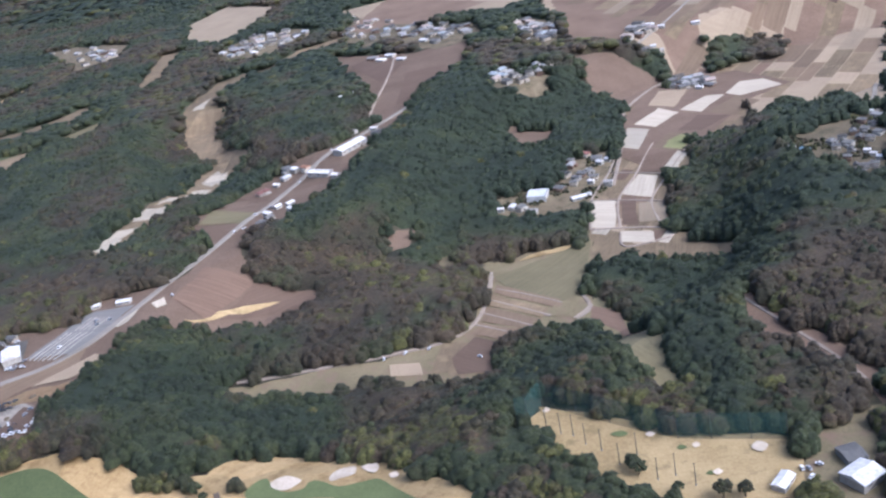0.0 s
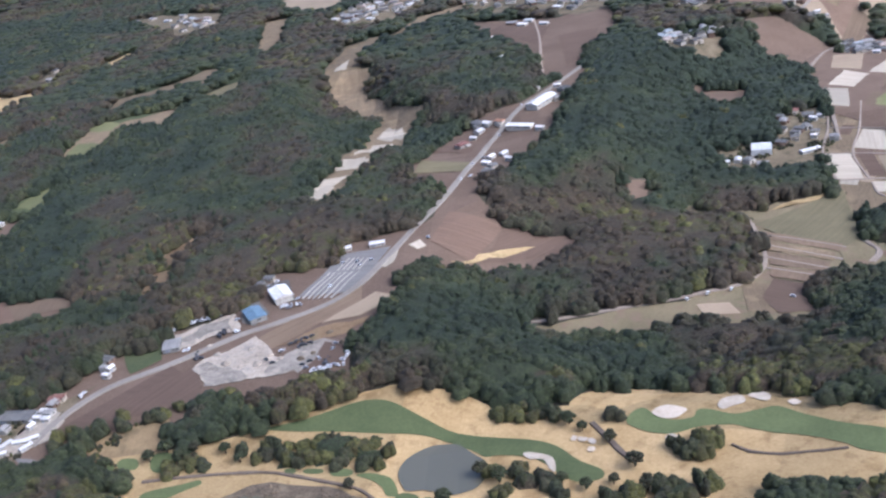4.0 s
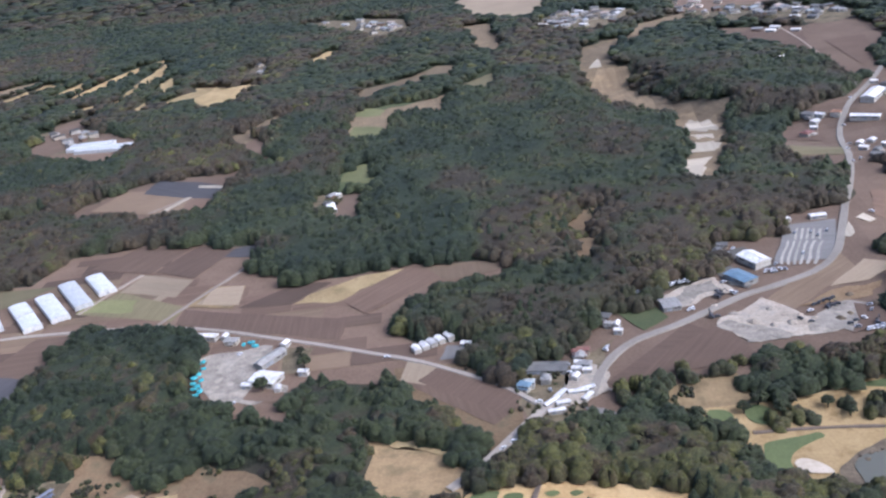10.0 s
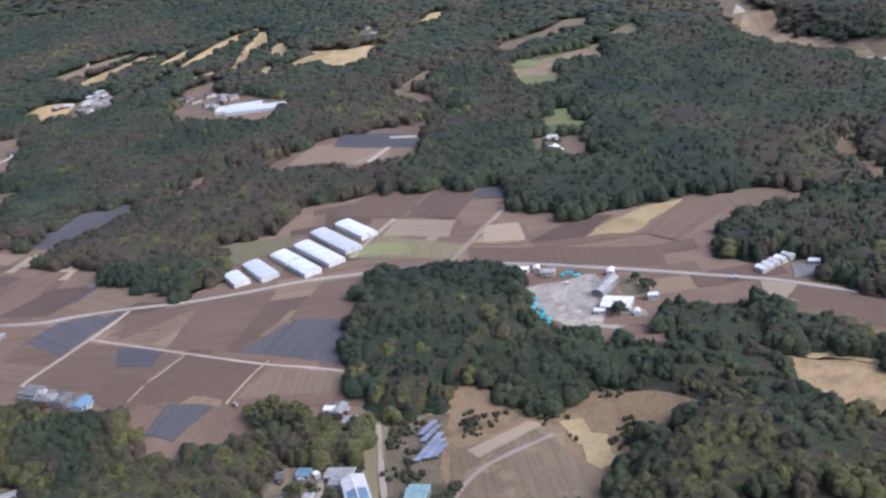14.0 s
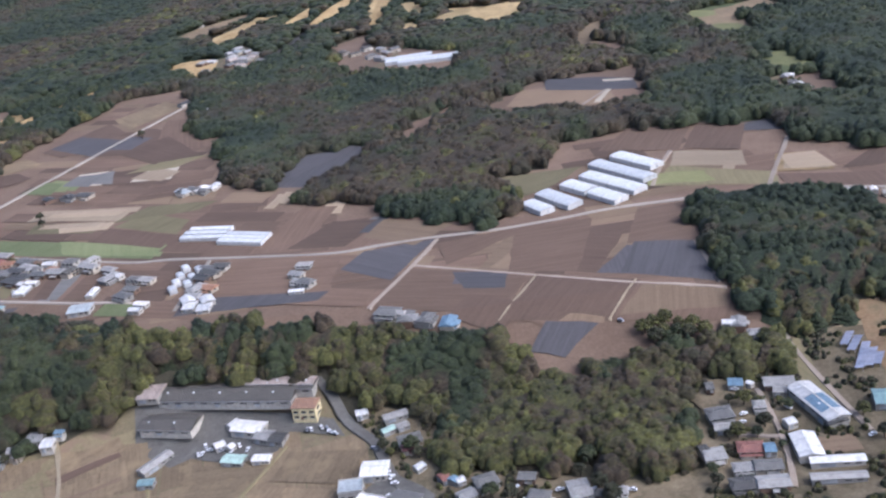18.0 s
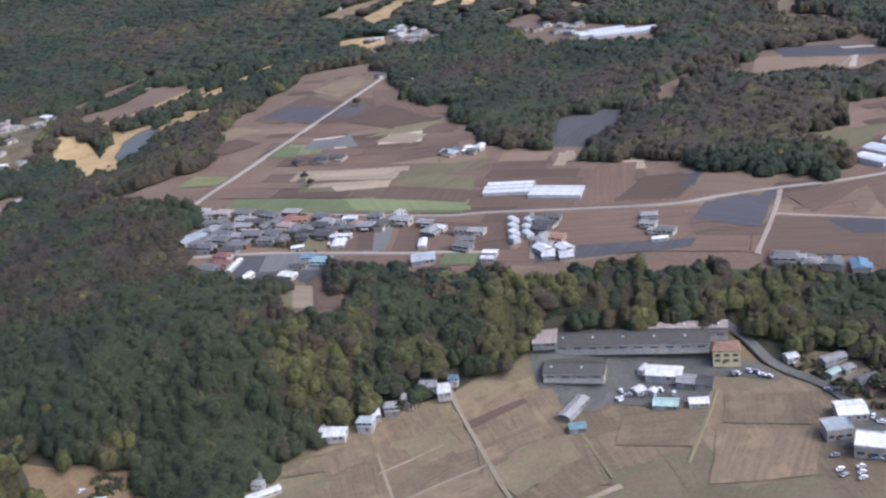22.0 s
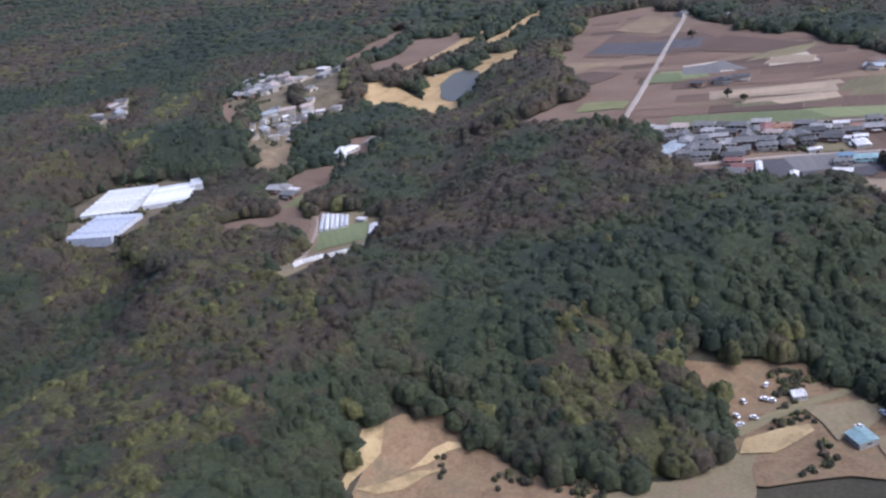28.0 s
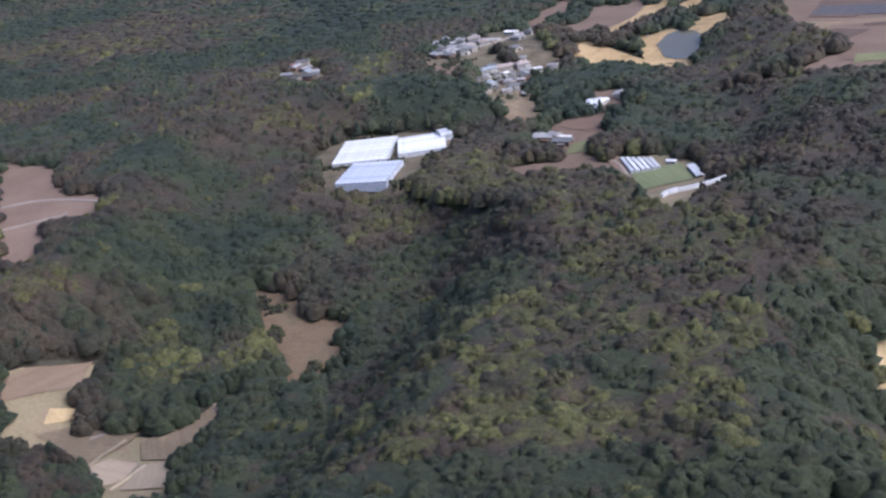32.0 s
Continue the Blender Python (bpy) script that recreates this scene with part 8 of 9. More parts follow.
house("r", -1337.1, 692.3, -16, 7.0, 4.9, 3.3)
house("p", -1327.6, 679.3, 49, 8.1, 5.7, 2.5)
house("g", -1318.6, 652.9, -16, 6.5, 4.6, 3.0)
house("g", -1232.9, 672.5, -41, 6.8, 4.8, 2.8)
house("p", -1225.0, 677.8, -49, 9.0, 6.3, 3.0)
house("p", -1196.5, 558.3, 8, 5.8, 4.1, 2.5)
house("g", -1192.1, 567.8, 9, 6.6, 4.6, 3.0)
house("p", -1183.3, 559.6, 4, 6.1, 4.2, 2.9)
house("p", -1183.7, 479.8, -31, 9.0, 6.3, 2.6)
house("g", -1175.7, 468.6, -32, 9.0, 6.3, 3.0)
house("p", -1186.3, 482.5, -13, 5.7, 4.0, 3.3)
house("g", -858.1, 487.1, -20, 5.7, 4.0, 3.0)
house("g", -864.7, 491.0, -37, 6.0, 4.2, 3.3)
house("w", -854.2, 491.7, -44, 5.6, 3.9, 2.0)
house("d", -872.1, 490.8, 78, 5.3, 3.7, 2.9)
house("d", -955.6, 508.4, -42, 6.7, 4.7, 2.5)
house("d", -943.1, 507.3, 69, 4.8, 3.4, 3.3)
house("p", -1136.2, 532.3, 65, 8.2, 5.7, 2.6)
house("g", -1128.8, 522.8, 77, 5.6, 3.9, 2.9)
house("w", -904.9, 660.5, -15, 4.9, 3.5, 2.3)
house("p", -1225.1, 667.0, -40, 9.0, 6.3, 2.9)
house("g", -1220.2, 675.8, -51, 9.0, 6.3, 2.9)
house("p", -1214.6, 678.8, -50, 9.0, 6.3, 2.5)
house("g", -1209.2, 685.8, -18, 8.0, 5.6, 2.9)
house("p", -1202.5, 687.7, -28, 9.0, 6.3, 2.6)
house("p", -1183.2, 622.4, -8, 7.7, 5.4, 2.5)
house("w", -1173.8, 605.3, -3, 5.6, 3.9, 2.3)
house("p", -1164.0, 610.6, -15, 6.4, 4.5, 2.6)
house("p", -1157.9, 597.3, -5, 7.5, 5.3, 2.6)
house("g", -1185.0, 644.6, 66, 8.1, 5.7, 2.9)
house("w", -1182.2, 706.2, -38, 9.0, 6.3, 2.1)
house("p", -1180.1, 682.6, 66, 9.0, 6.3, 3.1)
house("g", -1169.4, 695.8, 55, 9.0, 6.3, 3.3)
house("p", -1196.2, 684.5, -31, 9.0, 6.3, 2.5)
house("g", -1186.5, 574.2, -9, 7.2, 5.0, 2.6)
house("p", -1181.4, 600.6, -6, 6.8, 4.8, 3.2)
house("p", -1185.9, 555.1, 10, 5.4, 3.8, 2.7)
house("p", -1176.7, 558.8, -16, 6.8, 4.8, 3.1)
house("p", -1194.5, 576.8, 84, 6.8, 4.8, 2.8)
house("p", -1022.3, 1055.2, 56, 9.0, 6.3, 3.2)
house("g", -1010.7, 1063.3, -42, 9.0, 6.3, 3.3)
house("w", -996.2, 1036.3, -52, 9.0, 6.3, 2.6)
house("g", -985.9, 1061.3, -22, 9.0, 6.3, 3.2)
house("g", -920.3, 852.7, -51, 9.0, 6.3, 2.7)
house("p", -910.0, 829.4, 40, 9.0, 6.3, 3.3)
house("g", -900.3, 813.1, -18, 6.9, 4.8, 2.6)
house("w", -925.6, 863.6, -34, 7.5, 5.2, 2.4)
house("g", -1131.9, 1108.8, 50, 9.0, 6.3, 3.1)
house("p", -1047.2, 890.4, -42, 9.0, 6.3, 2.6)
house("g", -676.2, 1251.6, -30, 9.0, 6.3, 2.8)
house("p", -654.5, 1251.8, -37, 9.0, 6.3, 2.7)
house("w", -623.1, 1218.7, -26, 9.0, 6.3, 2.6)
house("g", -601.1, 1205.2, 55, 9.0, 6.3, 3.3)
house("p", -579.0, 1174.5, -45, 9.0, 6.3, 2.7)
house("w", -558.8, 1175.2, -18, 9.0, 6.3, 2.6)
house("p", -944.4, 833.4, 72, 9.0, 6.3, 3.3)
house("w", -936.3, 838.9, -21, 8.4, 5.9, 2.3)
house("g", -914.2, 812.7, 62, 9.0, 6.3, 2.7)
house("g", -933.4, 797.9, 81, 9.0, 6.3, 3.2)
house("w", -503.9, 1022.8, 71, 6.8, 4.7, 2.6)
house("w", -393.0, 933.1, -21, 6.2, 4.4, 2.0)
house("l", -900.2, 270.4, -12, 5.8, 4.1, 4.3)
house("p", -891.1, 275.7, -2, 5.4, 3.8, 3.8)
house("p", -884.7, 277.4, -12, 4.9, 3.4, 4.5)
house("b", -868.8, 283.2, -7, 3.5, 2.4, 3.3)
house("g", -935.6, 247.6, 69, 4.1, 2.9, 3.3)
house("p", -934.9, 245.1, -12, 4.0, 2.8, 3.3)
house("p", -520.6, 556.8, 60, 5.8, 4.1, 2.9)
house("g", -520.2, 543.6, -15, 4.8, 3.4, 2.9)
house("w", -516.1, 530.3, 65, 5.4, 3.8, 2.0)
house("w", -517.5, 559.0, -27, 5.5, 3.8, 2.5)
house("p", -365.7, 356.7, -19, 3.5, 2.4, 2.6)
house("w", -362.2, 350.2, -18, 3.5, 2.4, 2.3)
house("w", -588.5, 1187.6, -47, 9.0, 6.3, 2.0)
house("g", -575.2, 1192.5, -7, 9.0, 6.3, 3.3)
house("p", -549.7, 1161.3, -43, 9.0, 6.3, 2.8)
house("w", -381.1, 1067.3, -37, 8.4, 5.9, 2.2)
house("g", -368.8, 1071.5, -23, 9.0, 6.3, 3.2)
house("p", -356.8, 1050.7, -43, 9.0, 6.3, 2.7)
house("g", -344.5, 1077.5, 42, 9.0, 6.3, 2.6)
house("w", -339.1, 1043.7, -45, 8.7, 6.1, 2.0)
house("g", -314.2, 1073.3, -47, 9.0, 6.3, 3.2)
house("w", -301.4, 1089.1, 53, 9.0, 6.3, 2.0)
house("g", -292.0, 1042.7, -27, 7.7, 5.4, 3.2)
house("w", -742.1, 733.4, -18, 7.7, 5.4, 2.6)
house("w", -734.1, 737.1, 80, 5.1, 3.6, 2.6)
house("g", -719.8, 726.3, -2, 6.9, 4.9, 2.7)
shed("l", -990.7, 408.3, 44, 16.0, 9, 2.34)
shed("l", -879.3, 350.5, 3, 9.6, 8, 2.73)
shed("w", -963.2, 368.7, 76, 12.3, 2.5, 1.56)
shed("w", -937.0, 380.9, 1, 5.7, 3, 1.56)
shed("w", -919.6, 380.1, 85, 8.6, 3, 1.56)
shed("w", -916.7, 379.8, 85, 8.6, 3, 1.56)
shed("w", -880.3, 368.0, 86, 8.3, 3.5, 1.716)
shed("w", -783.4, 343.7, -3, 6.4, 3, 1.56)
shed("w", -828.3, 340.8, -6, 5.3, 7, 2.028)
shed("w", -821.5, 337.9, -0, 5.5, 7, 2.028)
vault("w", -742.6, 730.3, -4, 41.4, 10, 3.0)
vault("w", -745.8, 735.6, -7, 55.0, 9, 3.0)
shed("w", -1149.5, 521.8, 52, 15.1, 5, 2.028)
office("w", -744.6, 219.7, -23, 10.7, 8, 3.51)
works("g", -734.6, 217.0, -24, 8.9, 12, 3.276)
shed("w", -695.0, 208.6, -9, 5.6, 6, 2.652)
shed("p", -680.5, 213.3, 8, 6.3, 8, 2.652)
shed("p", -509.1, 348.3, 59, 15.0, 5, 2.808)
shed("w", -506.4, 330.7, -19, 11.4, 9, 2.964)
shed("g", -393.2, 324.0, -6, 18.2, 7, 2.184)
shed("w", -380.8, 305.8, 7, 7.3, 2.2, 1.404)
shed("w", -389.0, 293.4, 9, 6.2, 2.2, 1.404)
shed("w", -390.9, 299.3, 46, 7.0, 2.2, 1.404)
works("w", -296.0, 408.5, -62, 13.0, 8.5, 3.0)
shed("b", -305.0, 391.5, -58, 12.5, 8, 2.96)
shed("p", -338.8, 371.0, 11, 7.6, 9, 2.34)
shed("w", -255.3, 457.3, 5, 7.9, 4, 1.872)
shed("w", -271.8, 456.2, 12, 5.9, 4, 1.56)
works("w", -165.2, 663.3, 57, 25.9, 9, 3.12)
works("w", -180.8, 627.7, -26, 17.9, 6, 2.34)
works("w", -191.1, 794.8, 36, 16.7, 12, 3.12)
shed("w", -377.4, 307.4, 23, 5.9, 2.2, 1.404)
shed("w", -377.5, 302.3, 54, 5.5, 2.2, 1.404)
shed("w", -387.5, 304.2, 55, 6.6, 2.2, 1.404)
shed("w", -386.6, 298.4, 11, 5.1, 2.2, 1.404)
shed("w", 46.3, 260.1, 55, 8.0, 4.5, 2.34)
works("w", 69.7, 258.8, 37, 9.9, 9, 2.808)
shed("g", 69.6, 270.3, 16, 6.8, 8, 2.496)
vault("w", -34.6, 583.8, -11, 12.0, 12, 4.0)
shed("w", -8.0, 574.5, 20, 12.4, 4, 1.56)
vault("w", -625.8, 447.0, -53, 28.1, 9.2, 2.7)
vault("w", -642.3, 444.9, -53, 13.1, 9.2, 2.7)
vault("w", -631.7, 430.9, -53, 27.4, 9.2, 2.7)
vault("w", -641.2, 421.1, -52, 36.3, 9.2, 2.7)
vault("w", -657.5, 420.3, -51, 16.5, 9.2, 2.7)
vault("w", -645.6, 404.8, -53, 18.0, 9.2, 2.7)
vault("w", -668.0, 408.4, -55, 24.1, 9.2, 2.7)
vault("w", -678.3, 401.5, -56, 15.0, 8.0, 2.7)
vault("w", -841.4, 417.4, -13, 23.9, 4, 2.2)
vault("w", -840.7, 422.5, -13, 23.6, 4, 2.2)
vault("w", -839.4, 427.5, -13, 22.6, 4, 2.2)
vault("w", -820.3, 405.9, -20, 24.7, 4, 2.2)
vault("w", -819.0, 409.9, -20, 24.0, 4, 2.2)
vault("w", -817.6, 413.9, -20, 23.6, 4, 2.2)
vault("w", -1152.8, 420.1, -87, 21.2, 1.8, 1.3)
vault("w", -1150.4, 419.4, -86, 20.3, 1.8, 1.3)
vault("w", -1147.9, 419.0, -85, 18.7, 1.8, 1.3)
vault("w", -1145.6, 418.4, -86, 17.8, 1.8, 1.3)
vault("w", -1143.2, 418.1, -85, 16.1, 1.8, 1.3)
vault("w", -1141.0, 417.9, -86, 14.3, 1.8, 1.3)
shed("w", -1127.1, 399.0, -89, 15.5, 3.5, 1.716)
shed("w", -1133.6, 416.5, -35, 4.5, 3, 1.56)
vault("w", -1154.9, 519.0, 80, 18.8, 4, 2.5)
vault("w", -1151.4, 517.7, 79, 19.8, 4, 2.5)
shed("w", -1177.3, 476.5, -35, 14.6, 3, 1.56)
shed("w", -911.9, 268.7, -6, 9.5, 8.1, 2.7)
shed("w", -897.0, 274.3, 7, 3.2, 5.4, 2.6)
shed("p", -877.8, 282.4, 3, 6.2, 6.8, 2.7)
shed("w", -872.4, 279.9, 3, 4.7, 6.8, 3.2)
shed("w", -933.3, 240.8, 23, 12.9, 3.2, 1.404)
shed("c", -979.4, 217.6, -75, 6.5, 6, 2.34)
shed("w", -988.6, 243.2, -1, 4.1, 4, 1.56)
shed("w", -1149.8, 523.5, 66, 11.8, 5, 2.028)
vault("w", -1234.4, 510.8, 13, 6.5, 12, 3.5)
vault("w", -731.9, 732.2, -8, 36.2, 8, 3.0)
vault("w", -751.8, 747.2, 2, 28.0, 10, 3.0)
vault("w", -729.7, 734.1, 2, 27.4, 9, 3.0)
vault("w", -761.3, 748.3, -10, 28.2, 6.4, 2.2)
vault("w", -737.0, 739.5, -12, 39.4, 6.4, 2.2)
shed("w", -516.7, 536.1, -74, 14.5, 5, 1.95)
works("n", -803.8, 291.5, -11, 53.8, 13, 2.6)
works("n", -785.9, 291.7, -11, 31.8, 8, 2.9)
works("k", -784.7, 292.0, -12, 29.3, 5, 3.4)
shed("k", -834.4, 294.8, -7, 8.5, 11, 2.6)
works("n", -825.3, 282.6, -13, 21.3, 11, 2.4)
office("y", -773.2, 279.3, -10, 9.0, 6.5, 5.2)
shed("w", -795.1, 277.0, -18, 12.1, 7, 3.2)
shed("p", -788.6, 271.4, -23, 6.2, 6, 2.8)
shed("d", -783.0, 268.9, -16, 5.8, 6, 2.4)
shed("w", -801.9, 280.4, 55, 4.7, 2.2, 1.8)
shed("w", -805.1, 270.3, 29, 3.9, 4, 2.2)
shed("m", -797.7, 260.4, -15, 8.2, 5, 2.4)
shed("w", -787.2, 258.5, -7, 6.4, 4, 2.2)
shed("w", -800.6, 268.7, 53, 2.7, 3, 2.0)
shed("p", -828.0, 265.4, 55, 13.4, 4.5, 2.4)
shed("c", -828.0, 253.9, 0, 5.6, 4, 2.4)
shed("w", -744.8, 239.3, -4, 8.8, 8, 3.4)
office("l", -751.9, 230.7, 2, 7.8, 6.5, 3.4)
shed("w", -752.5, 274.2, 14, 4.3, 4, 2.2)
shed("p", -739.9, 269.5, 19, 8.6, 4, 2.2)
shed("m", -742.1, 262.6, 34, 5.1, 3, 2.2)
shed("p", -737.2, 264.0, 26, 4.4, 3.5, 2.0)
house("g", -734.0, 254.0, 14, 7.6, 5.5, 2.7)
house("r", -734.0, 249.8, 16, 4.8, 4, 2.4)
shed("w", -730.0, 238.3, 40, 3.6, 3, 1.8)
shed("r", -721.4, 229.9, 32, 3.8, 4.5, 2.4)
shed("b", -718.7, 227.9, 54, 2.4, 4, 2.2)
shed("w", -716.4, 227.2, 23, 2.7, 3, 2.0)
house("g", -708.3, 224.1, 19, 6.8, 5.5, 2.8)
shed("p", -714.4, 218.9, 28, 5.6, 5, 2.4)
house("g", -632.4, 257.3, -0, 2.6, 4, 2.3)
shed("b", -623.8, 257.3, -11, 4.7, 4.5, 2.3)
shed("w", -619.3, 256.2, -52, 2.3, 2, 1.8)
house("p", -610.5, 254.0, -7, 9.2, 5, 2.6)
shed("p", -611.5, 249.5, -11, 4.2, 3.5, 2.2)
works("s", -602.5, 239.2, -73, 21.3, 7.5, 2.5)
shed("d", -600.9, 230.6, -74, 6.9, 6.5, 2.6)
house("g", -632.8, 240.8, 5, 7.6, 6, 2.9)
shed("p", -633.5, 233.8, -4, 5.2, 4, 2.3)
house("p", -619.9, 242.7, -5, 3.8, 4, 2.6)
shed("w", -613.4, 231.8, 19, 3.2, 3.5, 2.4)
shed("w", -612.3, 218.8, -91, 11.3, 7, 3.0)
shed("w", -606.0, 211.2, -5, 15.0, 3.4, 2.0)
shed("p", -608.1, 203.8, -5, 14.9, 3.2, 2.0)
house("p", -639.0, 220.7, 3, 6.1, 5.5, 2.6)
house("d", -641.5, 223.4, 10, 2.9, 4.5, 2.5)
house_long("r", -628.0, 221.9, -7, 7.2, 5, 2.4)
shed("b", -622.8, 220.0, -4, 3.4, 4.5, 2.6)
house("p", -632.3, 213.1, -2, 5.8, 4, 2.3)
house("g", -625.3, 212.3, -5, 7.6, 4.5, 2.6)
house("d", -634.2, 205.5, 0, 7.0, 5, 2.6)
house("p", -626.0, 204.7, -2, 8.5, 5, 2.6)
shed("c", -582.7, 236.9, -10, 7.1, 8, 3.0)
house("p", -680.2, 212.2, 13, 6.0, 6, 2.8)
span("w", -1276.7, 503.3, -6, 29.1, 40.8, 3.0)
span("w", -1246.8, 500.8, 2, 25.3, 29.7, 3.0)
span("g", -1272.2, 462.1, -14, 26.1, 31.2, 3.0)
shed("p", -962.2, 206.9, 20, 5.5, 4.0, 2.4)
house("g", -952.7, 205.6, 20, 5.5, 4.0, 2.4)
car("d", -345.6, 383.9, 150)
car("w", -343.5, 385.0, 25)
car("d", -341.4, 387.2, 63)
car("s", -339.4, 389.0, 161)
car("d", -337.2, 389.5, 58)
car("w", -335.1, 391.3, 54)
car("d", -332.9, 392.5, 73)
car("w", -330.7, 392.7, 23)
car("s", -328.4, 393.2, 153)
car("d", -325.5, 394.2, 11)
car("d", -323.3, 395.4, 174)
car("d", -281.3, 361.5, 29)
car("d", -279.2, 363.1, 63)
car("d", -277.1, 364.4, 78)
car("d", -275.0, 365.2, 149)
car("d", -272.8, 366.5, 45)
car("w", -284.2, 356.2, 15)
car("d", -289.7, 350.2, 121)
car("d", -286.3, 346.8, 21)
car("w", -308.1, 416.3, 160)
car("s", -305.1, 421.1, 72)
car("w", -302.1, 426.0, 26)
car("w", -292.5, 398.6, 63)
car("s", -289.5, 396.3, 6)
car("w", -286.5, 399.0, 109)
car("w", -266.1, 337.6, 136)
car("w", -263.5, 338.4, 152)
car("w", -260.8, 339.2, 119)
car("s", -258.1, 340.0, 141)
car("w", -255.2, 343.5, 156)
car("w", -253.7, 346.0, 63)
car("d", -269.7, 345.0, 21)
car("d", -272.4, 342.8, 3)
car("d", -317.3, 381.1, 125)
car("s", -313.2, 389.9, 29)
car("w", -309.8, 378.0, 50)
shed("g", -224.0, 255.3, -23, 5.5, 4.0, 2.2)
boulder(-279.2, 269.0, 1.2)
boulder(-240.8, 265.0, 0.6)
boulder(-278.1, 269.0, 1.2)
boulder(-244.6, 252.6, 1.3)
boulder(-243.8, 266.8, 0.5)
boulder(-241.6, 266.7, 0.5)
boulder(-269.6, 271.2, 1.0)
boulder(-264.6, 268.1, 0.5)
boulder(-249.5, 267.8, 0.9)
boulder(-241.6, 264.4, 0.8)
boulder(-289.8, 263.6, 1.2)
boulder(-246.1, 262.9, 0.7)
boulder(-278.2, 270.1, 0.9)
boulder(-239.3, 263.2, 0.9)
boulder(-239.3, 265.3, 0.8)
boulder(-280.6, 271.3, 0.5)
boulder(-251.8, 268.0, 1.0)
boulder(-283.0, 269.3, 1.0)
boulder(-242.3, 260.1, 0.5)
boulder(-238.3, 265.2, 0.9)
boulder(-280.4, 271.0, 1.0)
boulder(-285.2, 268.0, 0.5)
boulder(-291.0, 265.7, 1.1)
boulder(-270.6, 271.1, 0.6)
boulder(-253.1, 267.3, 0.5)
boulder(-291.6, 263.8, 0.7)
boulder(-240.1, 258.1, 0.6)
boulder(-289.1, 264.1, 0.9)
boulder(-287.9, 266.9, 1.2)
boulder(-261.0, 266.7, 0.8)
boulder(-272.8, 274.8, 1.2)
boulder(-255.3, 266.7, 1.0)
boulder(-278.2, 269.3, 0.7)
boulder(-243.5, 264.7, 0.8)
boulder(-239.0, 262.5, 1.1)
boulder(-269.8, 274.4, 0.8)
boulder(-256.1, 266.9, 0.8)
boulder(-251.7, 265.9, 0.9)
boulder(-245.9, 253.0, 0.6)
boulder(-273.3, 269.7, 1.2)
boulder(-239.8, 261.0, 1.0)
boulder(-275.0, 272.0, 0.6)
boulder(-247.0, 268.3, 1.3)
boulder(-291.6, 262.1, 0.5)
boulder(-237.1, 258.3, 1.0)
boulder(-243.6, 256.9, 0.6)
boulder(-238.9, 260.1, 0.6)
boulder(-238.0, 261.4, 0.5)
boulder(-260.8, 270.0, 0.6)
boulder(-252.8, 271.1, 1.2)
boulder(-251.0, 267.3, 1.0)
boulder(-268.6, 272.6, 0.8)
boulder(-251.0, 269.7, 0.6)
boulder(-271.2, 272.9, 0.6)
boulder(-287.0, 267.8, 0.7)
boulder(-270.7, 270.9, 1.2)
boulder(-271.0, 272.4, 0.7)
boulder(-282.6, 265.9, 1.0)
boulder(-250.2, 267.4, 0.5)
boulder(-242.7, 267.0, 0.7)
car("s", -755.8, 220.0, 176)
car("w", -756.6, 213.3, 21)
car("w", -750.9, 213.0, 178)
car("w", -751.5, 210.5, 20)
car("w", -752.1, 208.0, 17)
car("s", -756.4, 210.5, 28)
car("b", -746.2, 216.7, 71)
car("w", -745.1, 216.1, 167)
car("w", -743.5, 215.6, 45)
car("s", -736.1, 212.9, 119)
car("s", -1099.2, 637.1, 78)
car("w", -699.2, 219.7, 51)
car("w", -686.0, 215.7, 9)
car("w", -688.0, 210.3, 102)
car("w", -685.8, 208.5, 130)
car("w", -677.0, 213.3, 36)
car("w", -353.4, 386.0, 5)
car("s", -351.1, 386.5, 162)
car("w", -348.7, 384.9, 133)
car("s", -346.4, 387.1, 59)
car("w", -343.8, 387.6, 176)
car("s", -340.6, 389.1, 72)
car("w", -338.4, 390.3, 23)
car("s", -336.1, 392.5, 5)
car("w", -333.5, 393.0, 177)
car("s", -331.6, 394.3, 106)
car("w", -329.0, 394.8, 99)
car("w", -329.5, 366.6, 88)
car("w", -347.8, 380.4, 41)
car("w", -311.2, 379.2, 111)
car("d", -316.2, 377.6, 137)
car("d", -317.4, 375.3, 110)
car("d", -323.5, 356.9, 138)
car("d", -321.1, 357.4, 4)
car("w", -293.3, 397.7, 63)
car("w", -290.7, 398.3, 116)
car("s", -288.9, 399.0, 103)
car("s", -284.6, 398.5, 141)
car("s", -287.1, 404.4, 39)
car("d", -262.3, 341.4, 178)
car("d", -260.4, 340.1, 105)
car("w", -265.9, 346.8, 121)
car("w", -266.9, 336.9, 35)
car("w", -264.1, 338.1, 120)
car("w", -261.6, 337.6, 65)
car("w", -259.5, 339.0, 103)
car("w", -256.5, 339.3, 142)
car("w", -254.2, 339.7, 101)
car("w", -253.9, 349.0, 143)
car("s", -270.4, 339.8, 174)
car("d", -277.0, 357.8, 119)
car("d", -274.7, 359.3, 1)
car("d", -272.3, 360.7, 163)
car("w", -367.7, 337.9, 56)
car("w", -383.0, 319.4, 139)
car("w", -378.8, 325.3, 29)
car("s", -391.0, 307.7, 108)
car("w", -179.5, 666.2, 98)
car("w", -195.3, 624.6, 120)
car("w", -215.3, 535.7, 90)
car("w", -209.9, 564.1, 23)
car("w", -404.8, 422.8, 38)
car("w", -400.8, 282.4, 7)
car("w", -404.5, 275.2, 24)
car("w", -408.1, 271.0, 43)
